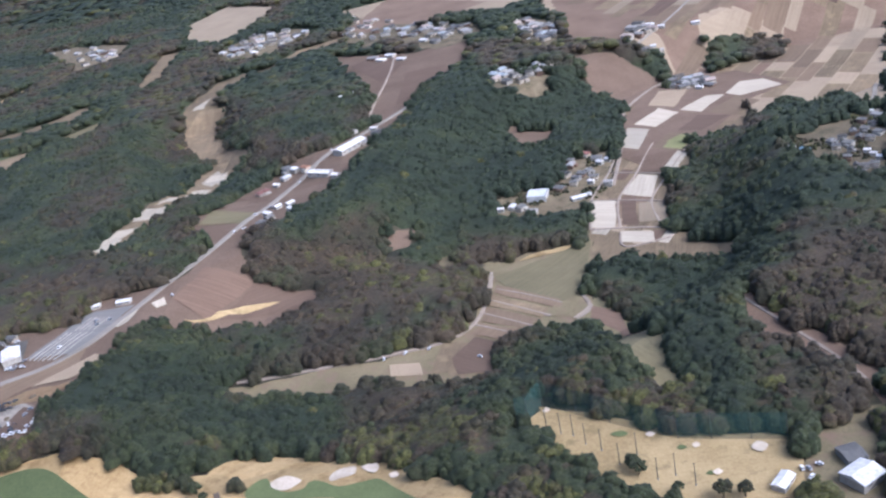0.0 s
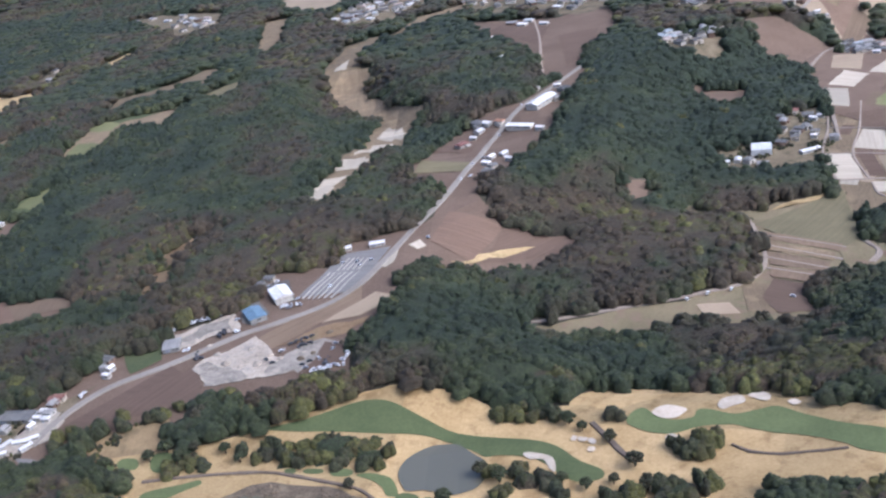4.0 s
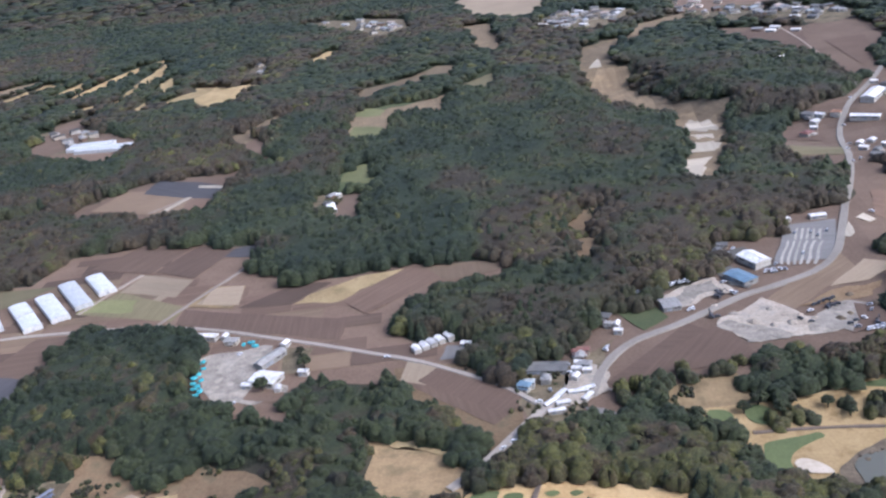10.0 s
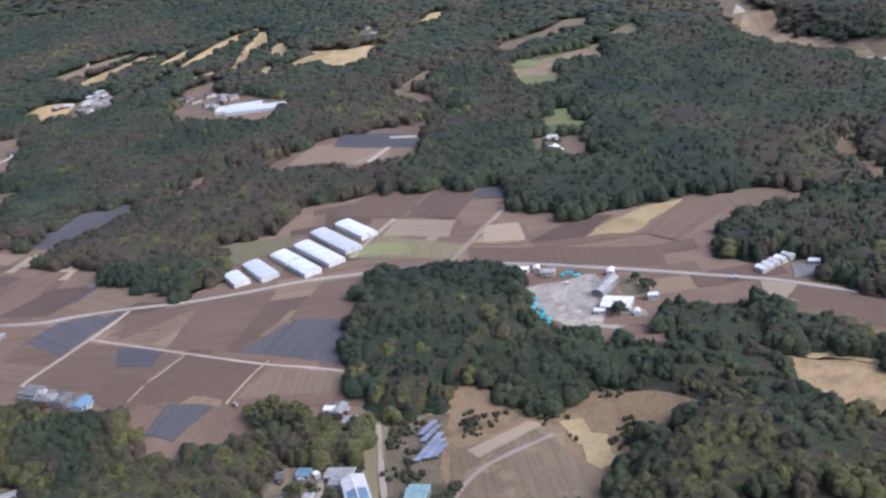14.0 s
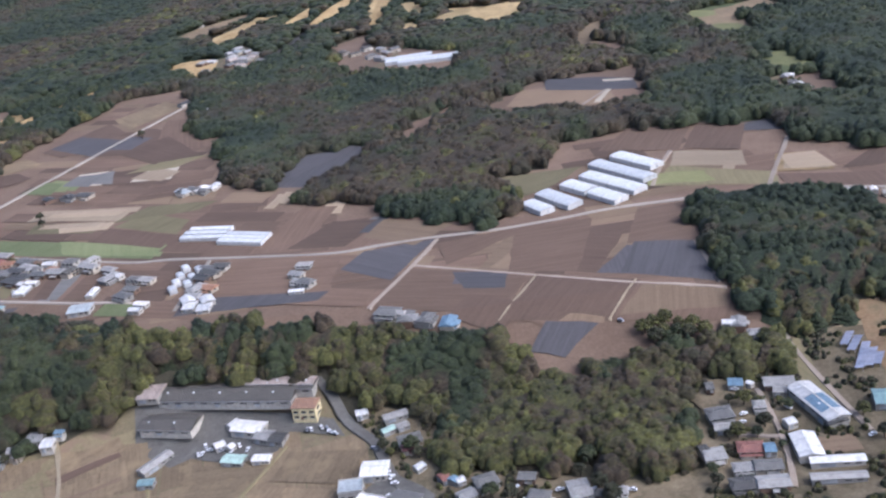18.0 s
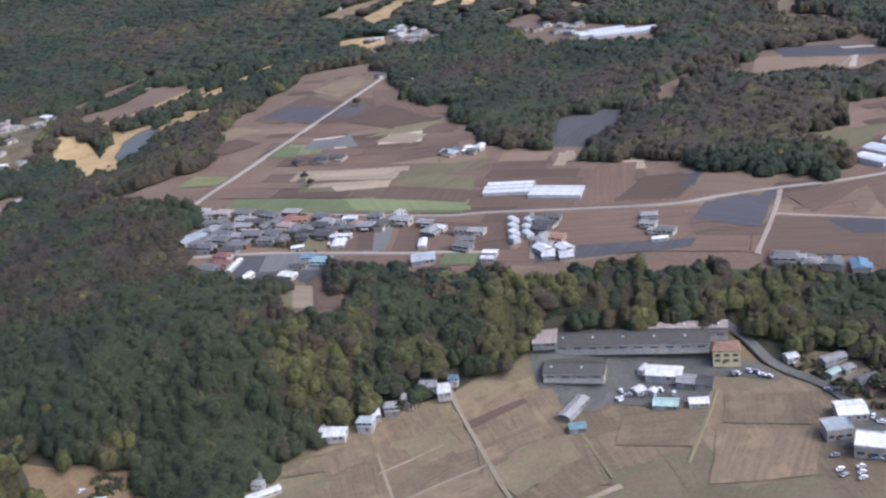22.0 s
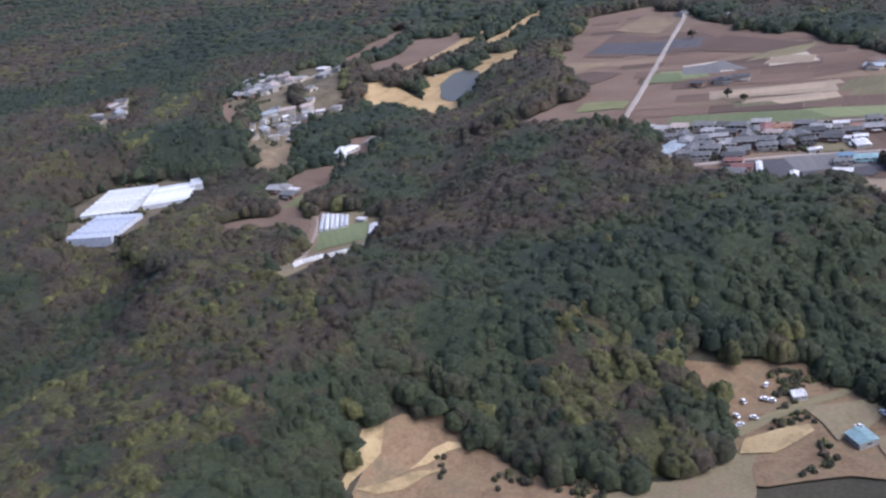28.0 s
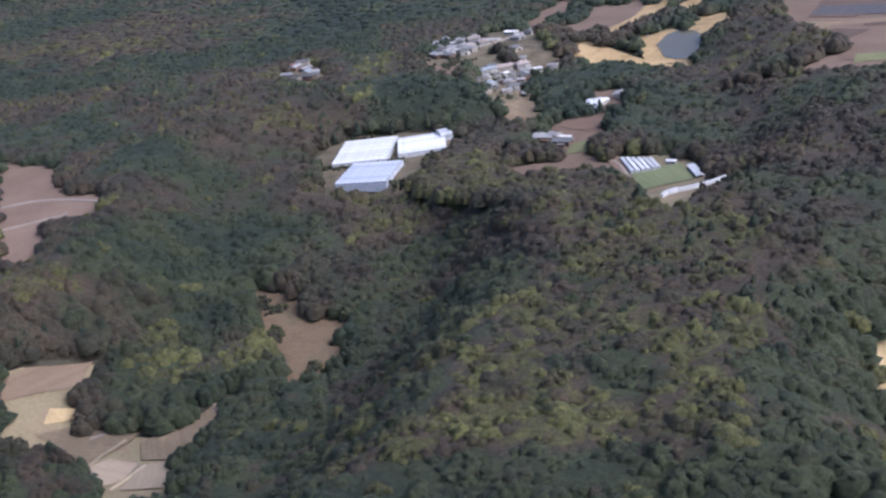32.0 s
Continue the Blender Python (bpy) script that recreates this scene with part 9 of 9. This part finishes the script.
car("w", -331.1, 365.6, 34)
car("w", -368.4, 335.7, 136)
car("w", -384.0, 325.6, 44)
car("w", -458.0, 343.5, 177)
car("w", -524.8, 355.9, 37)
car("w", -516.8, 314.6, 39)
car("w", -395.3, 299.9, 178)
car("s", -655.6, 296.3, 131)
car("w", -210.1, 539.2, 29)
car("s", -204.3, 580.0, 8)
car("w", 53.4, 266.3, 96)
car("s", 55.4, 266.0, 115)
car("w", 55.3, 261.8, 47)
car("w", 59.0, 267.7, 151)
car("w", -228.6, 459.6, 134)
car("w", -290.7, 397.1, 90)
car("s", -261.1, 353.4, 63)
car("s", -260.5, 357.7, 11)
car("w", -86.0, 405.2, 70)
car("w", -97.1, 402.4, 63)
car("w", -107.0, 399.0, 102)
car("w", -61.2, 394.7, 139)
car("w", -996.4, 249.3, 53)
car("w", -998.8, 242.7, 140)
car("w", -997.0, 241.8, 142)
car("w", -1005.1, 242.6, 98)
car("w", -1009.0, 235.7, 109)
car("w", -1004.4, 234.0, 139)
car("w", -1009.3, 231.0, 9)
car("w", -1012.1, 228.0, 87)
car("w", -968.9, 229.4, 101)
car("w", -977.8, 223.8, 151)
car("w", -811.2, 267.9, 78)
car("w", -812.6, 267.5, 112)
car("w", -808.8, 269.4, 167)
car("w", -740.1, 238.5, 90)
car("w", -738.0, 232.3, 171)
car("w", -739.1, 235.9, 57)
car("w", -739.2, 226.0, 10)
car("w", -763.8, 268.2, 149)
car("w", -761.8, 267.0, 138)
car("w", -771.1, 271.4, 107)
car("w", -767.3, 271.6, 111)
car("s", -765.1, 270.5, 120)
car("s", -772.6, 271.8, 90)
car("w", -625.3, 240.6, 16)
car("w", -626.8, 236.3, 20)
car("w", -675.7, 213.4, 81)
car("w", -665.0, 211.1, 161)
car("s", -667.3, 212.1, 130)
car("s", -752.7, 272.1, 115)
car("s", -746.7, 254.0, 144)
car("w", -797.7, 269.7, 113)
car("w", -793.9, 266.6, 68)
car("w", -624.6, 255.1, 173)
car("w", -611.3, 240.9, 124)
car("w", -592.2, 221.4, 21)
car("w", -810.9, 272.0, 108)
car("w", -800.0, 267.4, 69)
car("s", -803.7, 268.1, 38)
car("w", -922.7, 380.9, 85)
car("w", -920.0, 379.9, 85)
car("w", -925.2, 390.1, 85)
car("w", -919.8, 388.8, 85)
car("w", -917.7, 389.4, 85)
car("w", -921.4, 388.6, 85)
car("w", -877.2, 386.2, 85)
solar_row(-581.4, 274.9, 59, 9.7)
solar_row(-580.0, 271.3, 58, 10.8)
solar_row(-580.2, 263.3, 63, 17.8)
solar_row(-578.1, 261.7, 63, 12.3)
solar_row(-576.3, 260.2, 61, 8.4)
driving_range_net([(-39.2, 309.0), (-35.0, 309.3), (-29.7, 318.2), (-17.1, 309.7), (-5.2, 302.2), (6.2, 295.1), (17.2, 289.2), (28.3, 287.0), (41.1, 284.8), (52.6, 282.9)], 11.0)
net_post(-28.1, 302.8, 9.0)
net_post(-23.0, 299.1, 9.0)
net_post(-18.6, 297.0, 9.0)
net_post(-14.4, 291.3, 9.0)
net_post(-9.1, 286.8, 9.0)
net_post(-3.5, 278.1, 9.0)
net_post(2.7, 282.7, 9.0)
net_post(8.2, 268.2, 9.0)
net_post(14.1, 269.6, 9.0)
net_post(19.8, 263.6, 9.0)
tarp_heap(-540.3, 352.3)
tarp_heap(-538.2, 345.8)
tarp_heap(-538.7, 340.9)
tarp_heap(-536.1, 335.6)
tarp_heap(-536.4, 330.9)
tarp_heap(-534.0, 326.8)
tarp_heap(-525.8, 365.5)
tarp_heap(-522.7, 367.1)
tarp_heap(-519.9, 363.3)
spoil_heap("p", -300.5, 347.0, 2.4)
spoil_heap("p", -293.4, 347.9, 3.0)
spoil_heap("p", -289.0, 354.1, 1.8)
spoil_heap("p", -308.2, 350.9, 3.0)
spoil_heap("p", -299.4, 361.2, 2.4)
spoil_heap("p", -284.0, 350.7, 1.8)
spoil_heap("p", -314.1, 359.4, 2.4)
spoil_heap("d", -274.3, 348.6, 2.4)
spoil_heap("d", -269.7, 352.4, 1.8)
spoil_heap("d", -257.8, 359.6, 2.4)
spoil_heap("d", -265.2, 368.9, 2.4)
spoil_heap("d", -250.5, 365.6, 1.8)
spoil_heap("p", -320.2, 368.2, 1.8)
spoil_heap("p", -328.9, 375.2, 1.8)
digger(-316.4, 378.8, 12)
digger(-318.2, 376.5, 13)
digger(-323.4, 358.9, 101)
digger(-262.4, 342.4, 65)
digger(-276.0, 359.6, 359)
car("s", -270.6, 438.6, 59)
car("w", -272.8, 414.0, 66)
car("s", -263.2, 438.5, 63)
car("s", -261.1, 434.1, 65)
car("s", -255.8, 438.3, 66)
tree(-339.9, 288.5, 6.2, 0)
tree(-323.4, 291.9, 5.3, 0)
tree(-317.5, 295.8, 6.7, 0)
tree(-310.6, 291.0, 6.4, 0)
tree(-306.7, 295.1, 5.5, 1)
tree(-294.0, 294.2, 5.0, 0)
tree(-287.4, 289.4, 4.8, 0)
tree(-242.8, 271.1, 4.9, 1)
tree(-208.4, 260.4, 6.7, 0)
tree(-196.1, 273.2, 6.4, 1)
tree(-189.3, 268.6, 6.7, 0)
tree(-167.9, 264.0, 4.8, 0)
tree(-160.0, 259.3, 4.9, 0)
tree(-150.7, 260.3, 4.4, 1)
tree(-143.1, 267.8, 6.8, 1)
tree(-150.1, 282.4, 5.6, 1)
tree(-159.4, 291.5, 4.3, 0)
tree(-164.2, 296.3, 6.2, 0)
tree(-140.1, 254.4, 6.5, 1)
tree(-136.4, 255.0, 5.6, 0)
tree(-231.4, 253.3, 4.4, 1)
tree(-237.1, 250.8, 4.7, 1)
tree(-648.4, 290.0, 6.4, 2)
tree(-644.4, 292.1, 5.9, 2)
tree(-640.2, 292.9, 6.8, 2)
tree(-635.5, 291.3, 4.7, 2)
tree(-630.9, 289.6, 6.4, 2)
tree(-627.3, 286.7, 6.1, 2)
tree(-641.6, 288.2, 5.5, 2)
tree(-633.7, 286.6, 6.2, 2)
tree(-645.6, 286.1, 4.7, 2)
tree(-640.7, 286.0, 5.0, 0)
tree(-636.5, 286.8, 6.1, 0)
tree(-644.9, 285.1, 6.9, 1)
tree(-632.9, 285.3, 6.7, 1)
tree(-572.3, 232.1, 5.5, 0)
tree(-575.2, 228.3, 7.0, 0)
tree(-570.2, 236.2, 5.7, 1)
tree(-623.8, 246.7, 5.7, 2)
tree(-629.8, 229.7, 5.6, 2)
tree(-620.5, 233.4, 5.2, 1)
tree(-591.1, 232.2, 5.1, 2)
tree(-589.2, 220.1, 5.1, 1)
tree(-493.9, 345.5, 4.6, 1)
tree(-496.5, 351.1, 4.6, 1)
tree(-506.6, 323.6, 6.5, 0)
tree(-492.5, 340.2, 6.3, 0)
tree(-676.3, 227.5, 6.6, 0)
tree(-679.2, 222.3, 4.3, 1)
tree(-671.2, 206.9, 6.9, 1)
tree(-674.3, 214.2, 5.8, 1)
tree(-700.7, 214.8, 5.8, 1)
tree(-707.0, 217.8, 5.8, 0)
tree(-948.0, 476.7, 5.2, 1)
tree(-942.7, 465.9, 4.5, 1)
tree(-933.5, 619.7, 6.2, 1)
tree(-743.0, 252.6, 5.0, 1)
tree(-733.0, 249.2, 6.4, 0)
tree(-730.5, 245.0, 4.4, 1)
tree(2.4, 271.8, 6.1, 0)
tree(0.8, 275.0, 6.1, 0)
tree(13.9, 260.8, 4.4, 0)
tree(27.3, 256.6, 6.7, 1)
tree(34.1, 256.2, 5.9, 1)
tree(-888.4, 275.4, 5.0, 1)
tree(-611.4, 241.0, 4, 0)
tree(-628.0, 248.7, 3.5, 1)
tree(-621.9, 234.2, 3.5, 0)
tree(-630.7, 230.3, 3, 1)
tree(-624.2, 228.7, 4, 0)
tree(-640.9, 214.1, 4, 0)
tree(-640.8, 208.7, 4.5, 1)
tree(-618.6, 221.5, 3, 0)
tree(-632.6, 229.3, 3.6, 1)
tree(-738.8, 251.4, 3.5, 0)
tree(-740.5, 248.7, 3.5, 2)
tree(-730.7, 245.8, 4, 1)
tree(-727.0, 248.0, 4.5, 2)
tree(-722.9, 237.4, 3.5, 0)
tree(-713.6, 231.8, 4, 1)
tree(-610.6, 234.4, 3, 1)

shed("w", -446.0, 347.6, 118, 5.0, 3.0, 2.2)
shed("w", -442.9, 350.0, 120, 5.0, 3.0, 2.2)
shed("w", -439.8, 352.2, 122, 5.0, 3.0, 2.2)
shed("w", -436.7, 354.6, 124, 5.0, 3.0, 2.2)
shed("w", -433.0, 357.2, 122, 5.0, 3.0, 2.2)
tarp_heap(-543.4, 354.8)
tarp_heap(-541.9, 349.5)
tarp_heap(-541.2, 344.2)
tarp_heap(-540.0, 338.0)
tarp_heap(-538.9, 333.2)
tarp_heap(-537.2, 328.8)
tarp_heap(-535.2, 323.6)
plot_wall([(-1153.1, 342.3), (-1144.1, 358.6), (-1131.9, 364.7), (-1120.3, 374.6)], 2.2)
vault("w", -840.6, 381.2, -62, 4.6, 3.4, 2.4)
vault("w", -833.5, 378.0, -62, 4.6, 3.4, 2.4)
vault("w", -841.0, 373.4, -62, 4.6, 3.4, 2.4)
vault("w", -834.8, 370.5, -62, 4.6, 3.4, 2.4)
vault("w", -840.9, 366.2, -62, 4.6, 3.4, 2.4)
vault("w", -835.3, 363.6, -62, 4.6, 3.4, 2.4)
vault("w", -841.0, 359.4, -62, 4.6, 3.4, 2.4)
shed("w", -830.3, 345.6, -62, 7.0, 5.4, 2.8)
shed("w", -821.6, 343.9, -62, 7.0, 5.4, 2.8)
hamlet([(-186, 1074), (-101, 1001), (-90, 964), (-120, 953), (-163, 981)], 16, 15)
hamlet([(-247, 1097), (-234, 1135), (-194, 1085), (-185, 1021), (-229, 1026)], 7, -20)
hamlet([(-55, 963), (-42, 990), (-24, 959), (-8, 889), (-15, 873), (-38, 905)], 16, 40)
hamlet([(42, 862), (53, 886), (80, 897), (81, 877), (63, 857), (45, 839)], 9, -35)
hamlet([(-46, 792), (-36, 805), (-18, 792), (-17, 798), (-32, 778)], 8, 5)
hamlet([(70, 795), (80, 806), (99, 797), (101, 777), (79, 775)], 9, 15)
hamlet([(-377, 1057), (-370, 1107), (-344, 1098), (-342, 1046), (-363, 1039)], 6, -20)
hamlet([(-71, 788), (-62, 806), (-42, 783), (-42, 770), (-61, 769)], 8, 40)
hamlet([(-616, 1192), (-606, 1249), (-549, 1204), (-540, 1124), (-577, 1132)], 11, -35)
hamlet([(-382, 1096), (-365, 1144), (-317, 1139), (-309, 1077), (-335, 1053), (-367, 1063)], 18, 5)
hamlet([(-211, 1019), (-200, 1064), (-159, 1043), (-168, 1003), (-194, 995)], 8, 15)
hamlet([(-688, 985), (-684, 1017), (-668, 1005), (-666, 970)], 3, -20)
hamlet([(-829, 814), (-807, 817), (-770, 784), (-763, 751), (-794, 757)], 8, 40)
hamlet([(-927, 855), (-920, 882), (-892, 832), (-883, 803), (-905, 800), (-919, 819)], 12, -35)
hamlet([(-1238, 670), (-1236, 713), (-1206, 706), (-1199, 679), (-1220, 670)], 10, 5)
hamlet([(-1208, 562), (-1212, 590), (-1200, 609), (-1179, 612), (-1178, 589), (-1198, 576)], 12, 15)
hamlet([(-1342, 667), (-1339, 702), (-1329, 707), (-1310, 646), (-1323, 633)], 7, -20)
hamlet([(-1237, 655), (-1225, 680), (-1205, 694), (-1210, 665), (-1226, 647)], 6, 40)

hamlet([(-999, 443), (-945, 425), (-942, 404), (-952, 394), (-970, 395), (-984, 404)], 22, -24)
hamlet([(-932, 416), (-888, 402), (-888, 387), (-929, 399)], 7, -24)


# ---- woods ----
def plant(x, y, h, w, shapes, pick, tint, name, label):
    """All the trees of one stretch of wood as one mesh."""
    z, turn = height(x, y), rng.uniform(0, 2 * math.pi, len(x))
    vs, fs, ts, base = [], [], [], 0
    for k, (v, f) in enumerate(shapes):
        i = np.flatnonzero(pick == k)
        if not len(i):
            continue
        c, s = np.cos(turn[i])[:, None], np.sin(turn[i])[:, None]
        px = (v[:, 0] * c - v[:, 1] * s) * w[i, None] + x[i, None]
        py = (v[:, 0] * s + v[:, 1] * c) * w[i, None] + y[i, None]
        pz = v[:, 2] * h[i, None] + z[i, None]
        vs.append(np.stack([px, py, pz], -1).reshape(-1, 3))
        fs.append((f[None] + (np.arange(len(i)) * len(v))[:, None, None] + base).reshape(-1, 3))
        clump = rng.normal(0, 0.03, (len(i), len(v) // 5 + 1)).repeat(5, 1)[:, :len(v)]
        ts.append(np.clip(tint[i, None] + clump, 0, 1).ravel())
        base += len(i) * len(v)
    vs, fs, ts = np.concatenate(vs), np.concatenate(fs), np.concatenate(ts)
    me = bpy.data.meshes.new(name)
    me.vertices.add(len(vs)), me.loops.add(3 * len(fs)), me.polygons.add(len(fs))
    me.vertices.foreach_set("co", vs.ravel())
    me.loops.foreach_set("vertex_index", fs.ravel().astype(np.int32))
    me.polygons.foreach_set("loop_start", np.arange(0, 3 * len(fs), 3, dtype=np.int32))
    me.polygons.foreach_set("use_smooth", np.ones(len(fs), bool))
    me.update(calc_edges=True)
    at = me.attributes.new("tint", "FLOAT", "POINT")
    at.data.foreach_set("value", ts.astype(np.float32))
    me.materials.append(FOLIAGE)
    return tagged(new(name, me), label, "wood", kind="stuff")


def value_noise(x, y, size, seed):
    r = np.random.default_rng(seed).random((64, 64))
    u, v = x / size, y / size
    i, j = np.floor(u).astype(int), np.floor(v).astype(int)
    a, b = u - i, v - j
    a, b = a * a * (3 - 2 * a), b * b * (3 - 2 * b)
    g = lambda p, q: r[p % 64, q % 64]  # noqa: E731
    return (g(i, j) * (1 - a) + g(i + 1, j) * a) * (1 - b) + (g(i, j + 1) * (1 - a) + g(i + 1, j + 1) * a) * b


def near_house(x, y, room=1.0):
    hit = np.zeros(x.shape, bool)
    for hx, hy, r in YARDS:
        d = (np.abs(x - hx) < r + 3) & (np.abs(y - hy) < r + 3)
        hit |= d & (np.hypot(x - hx, y - hy) < r + room)
    return hit


def in_view(x, y):
    """The part of the land that is overflown."""
    low = np.where(x > -420, 222, np.where(x > -1060, 205, 155))
    return (x > -1290 - 0.4 * y) & (x < 20 + 0.28 * y) & (y > low)


def hue_at(x, y):
    """Stands of dark conifer green, dull green and leafless brown, shifted greener with distance in place of haze;
    along the valley also sunny olive and yellow-green.
    """
    h = value_noise(x, y, 95, 5) * 0.45 + value_noise(x, y, 34, 15) * 0.35 + value_noise(x, y, 13, 16) * 0.2
    # the y term puts the cooler look of hazy distance into the tree colour
    h = np.clip(0.44 + 2.3 * (h - 0.5) - 0.16 * np.clip((y - 450) / 350, 0, 1) + 0.09 * np.clip((-980 - x) / 120, 0, 1), 0, 0.86)
    edge = np.where(x > -1000, 318, 252) + 60 * (value_noise(x, y, 45, 25) - 0.5) + rng.normal(0, 14, x.shape)
    mixed = value_noise(x, y, 17, 35) * 0.55 + value_noise(x, y, 48, 45) * 0.45
    bright = np.where((x > -880) & (x < -560), 0.42, np.where(x > -450, 0.48, 0.6))
    sunny = np.where(mixed > bright, 0.88 + 0.12 * (mixed - 0.5), 0.14 + 0.46 * mixed)
    sunny = np.where(rng.random(x.shape) < 0.05, 0.55, sunny)
    return np.where(y < edge, np.clip(sunny, 0, 0.94), h)


def tallness(x, y):
    return 4.7 + 2.4 * value_noise(x, y, 60, 6) + 1.7 * value_noise(x, y, 24, 8)


def undergrowth():
    """The closed lower storey of the woods, between the crowns."""
    step = 4.5
    gx, gy = np.meshgrid(np.arange(-2050, 480, step), np.arange(140, 1420, step))
    x, y = gx + rng.uniform(-1.6, 1.6, gx.shape), gy + rng.uniform(-1.6, 1.6, gx.shape)
    fx, fy = x.ravel(), y.ravel()
    ok = ~in_any(CLEARINGS, fx, fy) | in_any(GROVES, fx, fy)
    ok &= ~near_lane(fx, fy, 2.0) & ~near_house(fx, fy, 1.0)
    ok &= in_view(fx, fy)
    ok = ok.reshape(x.shape)
    core = ok.copy()
    core[1:] &= ok[:-1]
    core[:-1] &= ok[1:]
    core[:, 1:] &= ok[:, :-1]
    core[:, :-1] &= ok[:, 1:]
    z = height(x, y) + np.where(core, tallness(x, y) * rng.uniform(0.66, 0.88, x.shape) * np.where(in_any(SCRUB, fx, fy).reshape(x.shape), 0.3, 1.0), -0.6)
    n, m = x.shape
    cell = core[:-1, :-1] | core[1:, :-1] | core[:-1, 1:] | core[1:, 1:]
    i, j = np.nonzero(cell)
    k = i * m + j
    hue = np.clip(hue_at(x, y) + rng.normal(0, 0.06, x.shape), 0, 0.95).ravel()
    co = np.stack([x, y, z], -1).reshape(-1, 3)
    block = (j // 62).astype(int) * 10 + (i // 62).astype(int)
    for b in np.unique(block):
        kk = k[block == b]
        quads = np.stack([kk, kk + 1, kk + m + 1, kk + m], 1)
        used, back = np.unique(quads, return_inverse=True)
        me = bpy.data.meshes.new("undergrowth")
        me.from_pydata(co[used].tolist(), [], back.reshape(quads.shape).tolist())
        me.polygons.foreach_set("use_smooth", np.ones(len(quads), bool))
        at = me.attributes.new("tint", "FLOAT", "POINT")
        at.data.foreach_set("value", hue[used].astype(np.float32))
        me.materials.append(FOLIAGE)
        tagged(new("undergrowth", me), "closed dull green and brown understorey between the trees", "undergrowth", kind="stuff")


def woods():
    near = [canopy_shape(24, 0.105, 2, 6, 4) for _ in range(6)] + [cedar_shape(4) for _ in range(2)]
    mid = [canopy_shape(6, 0.12, 2, 5, 3) for _ in range(6)] + [cedar_shape(3) for _ in range(2)]
    far = [crown_shape(1) for _ in range(6)] + [cedar_shape(2) for _ in range(2)]
    belts = ((140, 430, 5.2, 10.5, near), (430, 800, 6.0, 11.4, mid), (800, 1500, 7.8, 11.0, far), (1500, 3000, 19.0, 25.0, far))
    for y0, y1, step, wide, shapes in belts:
        left, right = -1400 - 0.48 * y1, 110 + 0.27 * y1
        gx, gy = np.meshgrid(np.arange(left, right, step), np.arange(y0, y1, step))
        x, y = gx.ravel() + rng.uniform(-0.6, 0.6, gx.size) * step, gy.ravel() + rng.uniform(-0.6, 0.6, gx.size) * step
        keep = in_view(x, y)
        x, y = x[keep], y[keep]
        free = ~in_any(CLEARINGS, x, y) | in_any(GROVES, x, y)
        x, y = x[free], y[free]
        free = ~near_lane(x, y, 1.5) & ~near_house(x, y)
        x, y = x[free], y[free]
        stand = value_noise(x, y, 60, 3) * 0.6 + value_noise(x, y, 22, 4) * 0.4
        fir = (stand + rng.normal(0, 0.08, len(x))) < 0.22
        hue = np.clip(hue_at(x, y) + rng.normal(0, 0.05, len(x)), 0, 0.96)
        hue = np.where(rng.random(len(x)) < 0.014, rng.uniform(0.9, 0.96, len(x)), hue)
        glade = in_any(GROVES, x, y) & (x > -420) & (y < 340)
        hue = np.where(glade, np.where(rng.random(len(x)) < 0.5, rng.uniform(0.42, 0.5, len(x)), rng.uniform(0.88, 0.95, len(x))), hue)
        sunlit = in_any(BAMBOO, x, y)
        low = np.where(in_any(SCRUB, x, y), rng.uniform(0.3, 0.75, len(x)), 1.0)
        hue = np.where(sunlit, rng.uniform(0.9, 1.0, len(x)), hue)
        fir &= ~glade & ~sunlit
        pick = np.where(fir, 6 + rng.integers(0, 2, len(x)), rng.integers(0, 6, len(x)))
        tint = np.where(fir, rng.uniform(0.0, 0.3, len(x)), hue)
        h = tallness(x, y) * rng.uniform(0.8, 1.2, len(x)) * np.where(fir, 1.1, 1.0)
        w = wide * np.where(fir, 0.85, 1.0) * rng.uniform(0.6, 1.35, len(x))
        w, h = np.where(glade, 0.68, 1.0) * w * low, np.where(glade, 0.8, 1.0) * h * low
        cell = 280 if y0 < 1500 else 1500
        key = np.floor(x / cell) * 1000 + np.floor(y / cell)
        for k in np.unique(key):
            i = key == k
            dark = fir[i].mean() > 0.45
            plant(x[i], y[i], h[i], w[i], shapes, pick[i], tint[i], "wood", "dense mixed wood, mostly dark green conifers" if dark else "dense mixed wood of brown and dull green trees")


def shrubs():
    """Garden trees, hedges and weeds between the houses of the villages."""
    shapes = [canopy_shape(8, 0.14, 2, 6, 2) for _ in range(4)]
    for area, bare in YARD_GROUND:
        xs, ys = [p[0] for p in area], [p[1] for p in area]
        if max(ys) > 700:
            continue
        n = int((max(xs) - min(xs)) * (max(ys) - min(ys)) / 5)
        x, y = rng.uniform(min(xs), max(xs), n), rng.uniform(min(ys), max(ys), n)
        ok = inside(area, x, y) & ~near_lane(x, y, 0.8) & ~near_house(x, y, 0.6) & (value_noise(x, y, 9, 55) > bare) & ~in_any(PLOTS, x, y)
        x, y = x[ok], y[ok]
        if not len(x):
            continue
        size = rng.uniform(0.5, 1.0, len(x)) ** 2
        plant(x, y, 0.7 + 1.6 * size, 1.2 + 2.2 * size, shapes, rng.integers(0, 4, len(x)), rng.choice([0.42, 0.5, 0.55, 0.64, 0.9, 0.92], len(x)), "shrubbery", "garden bushes and weeds between the houses").name = "shrubbery"


woods()
undergrowth()
shrubs()
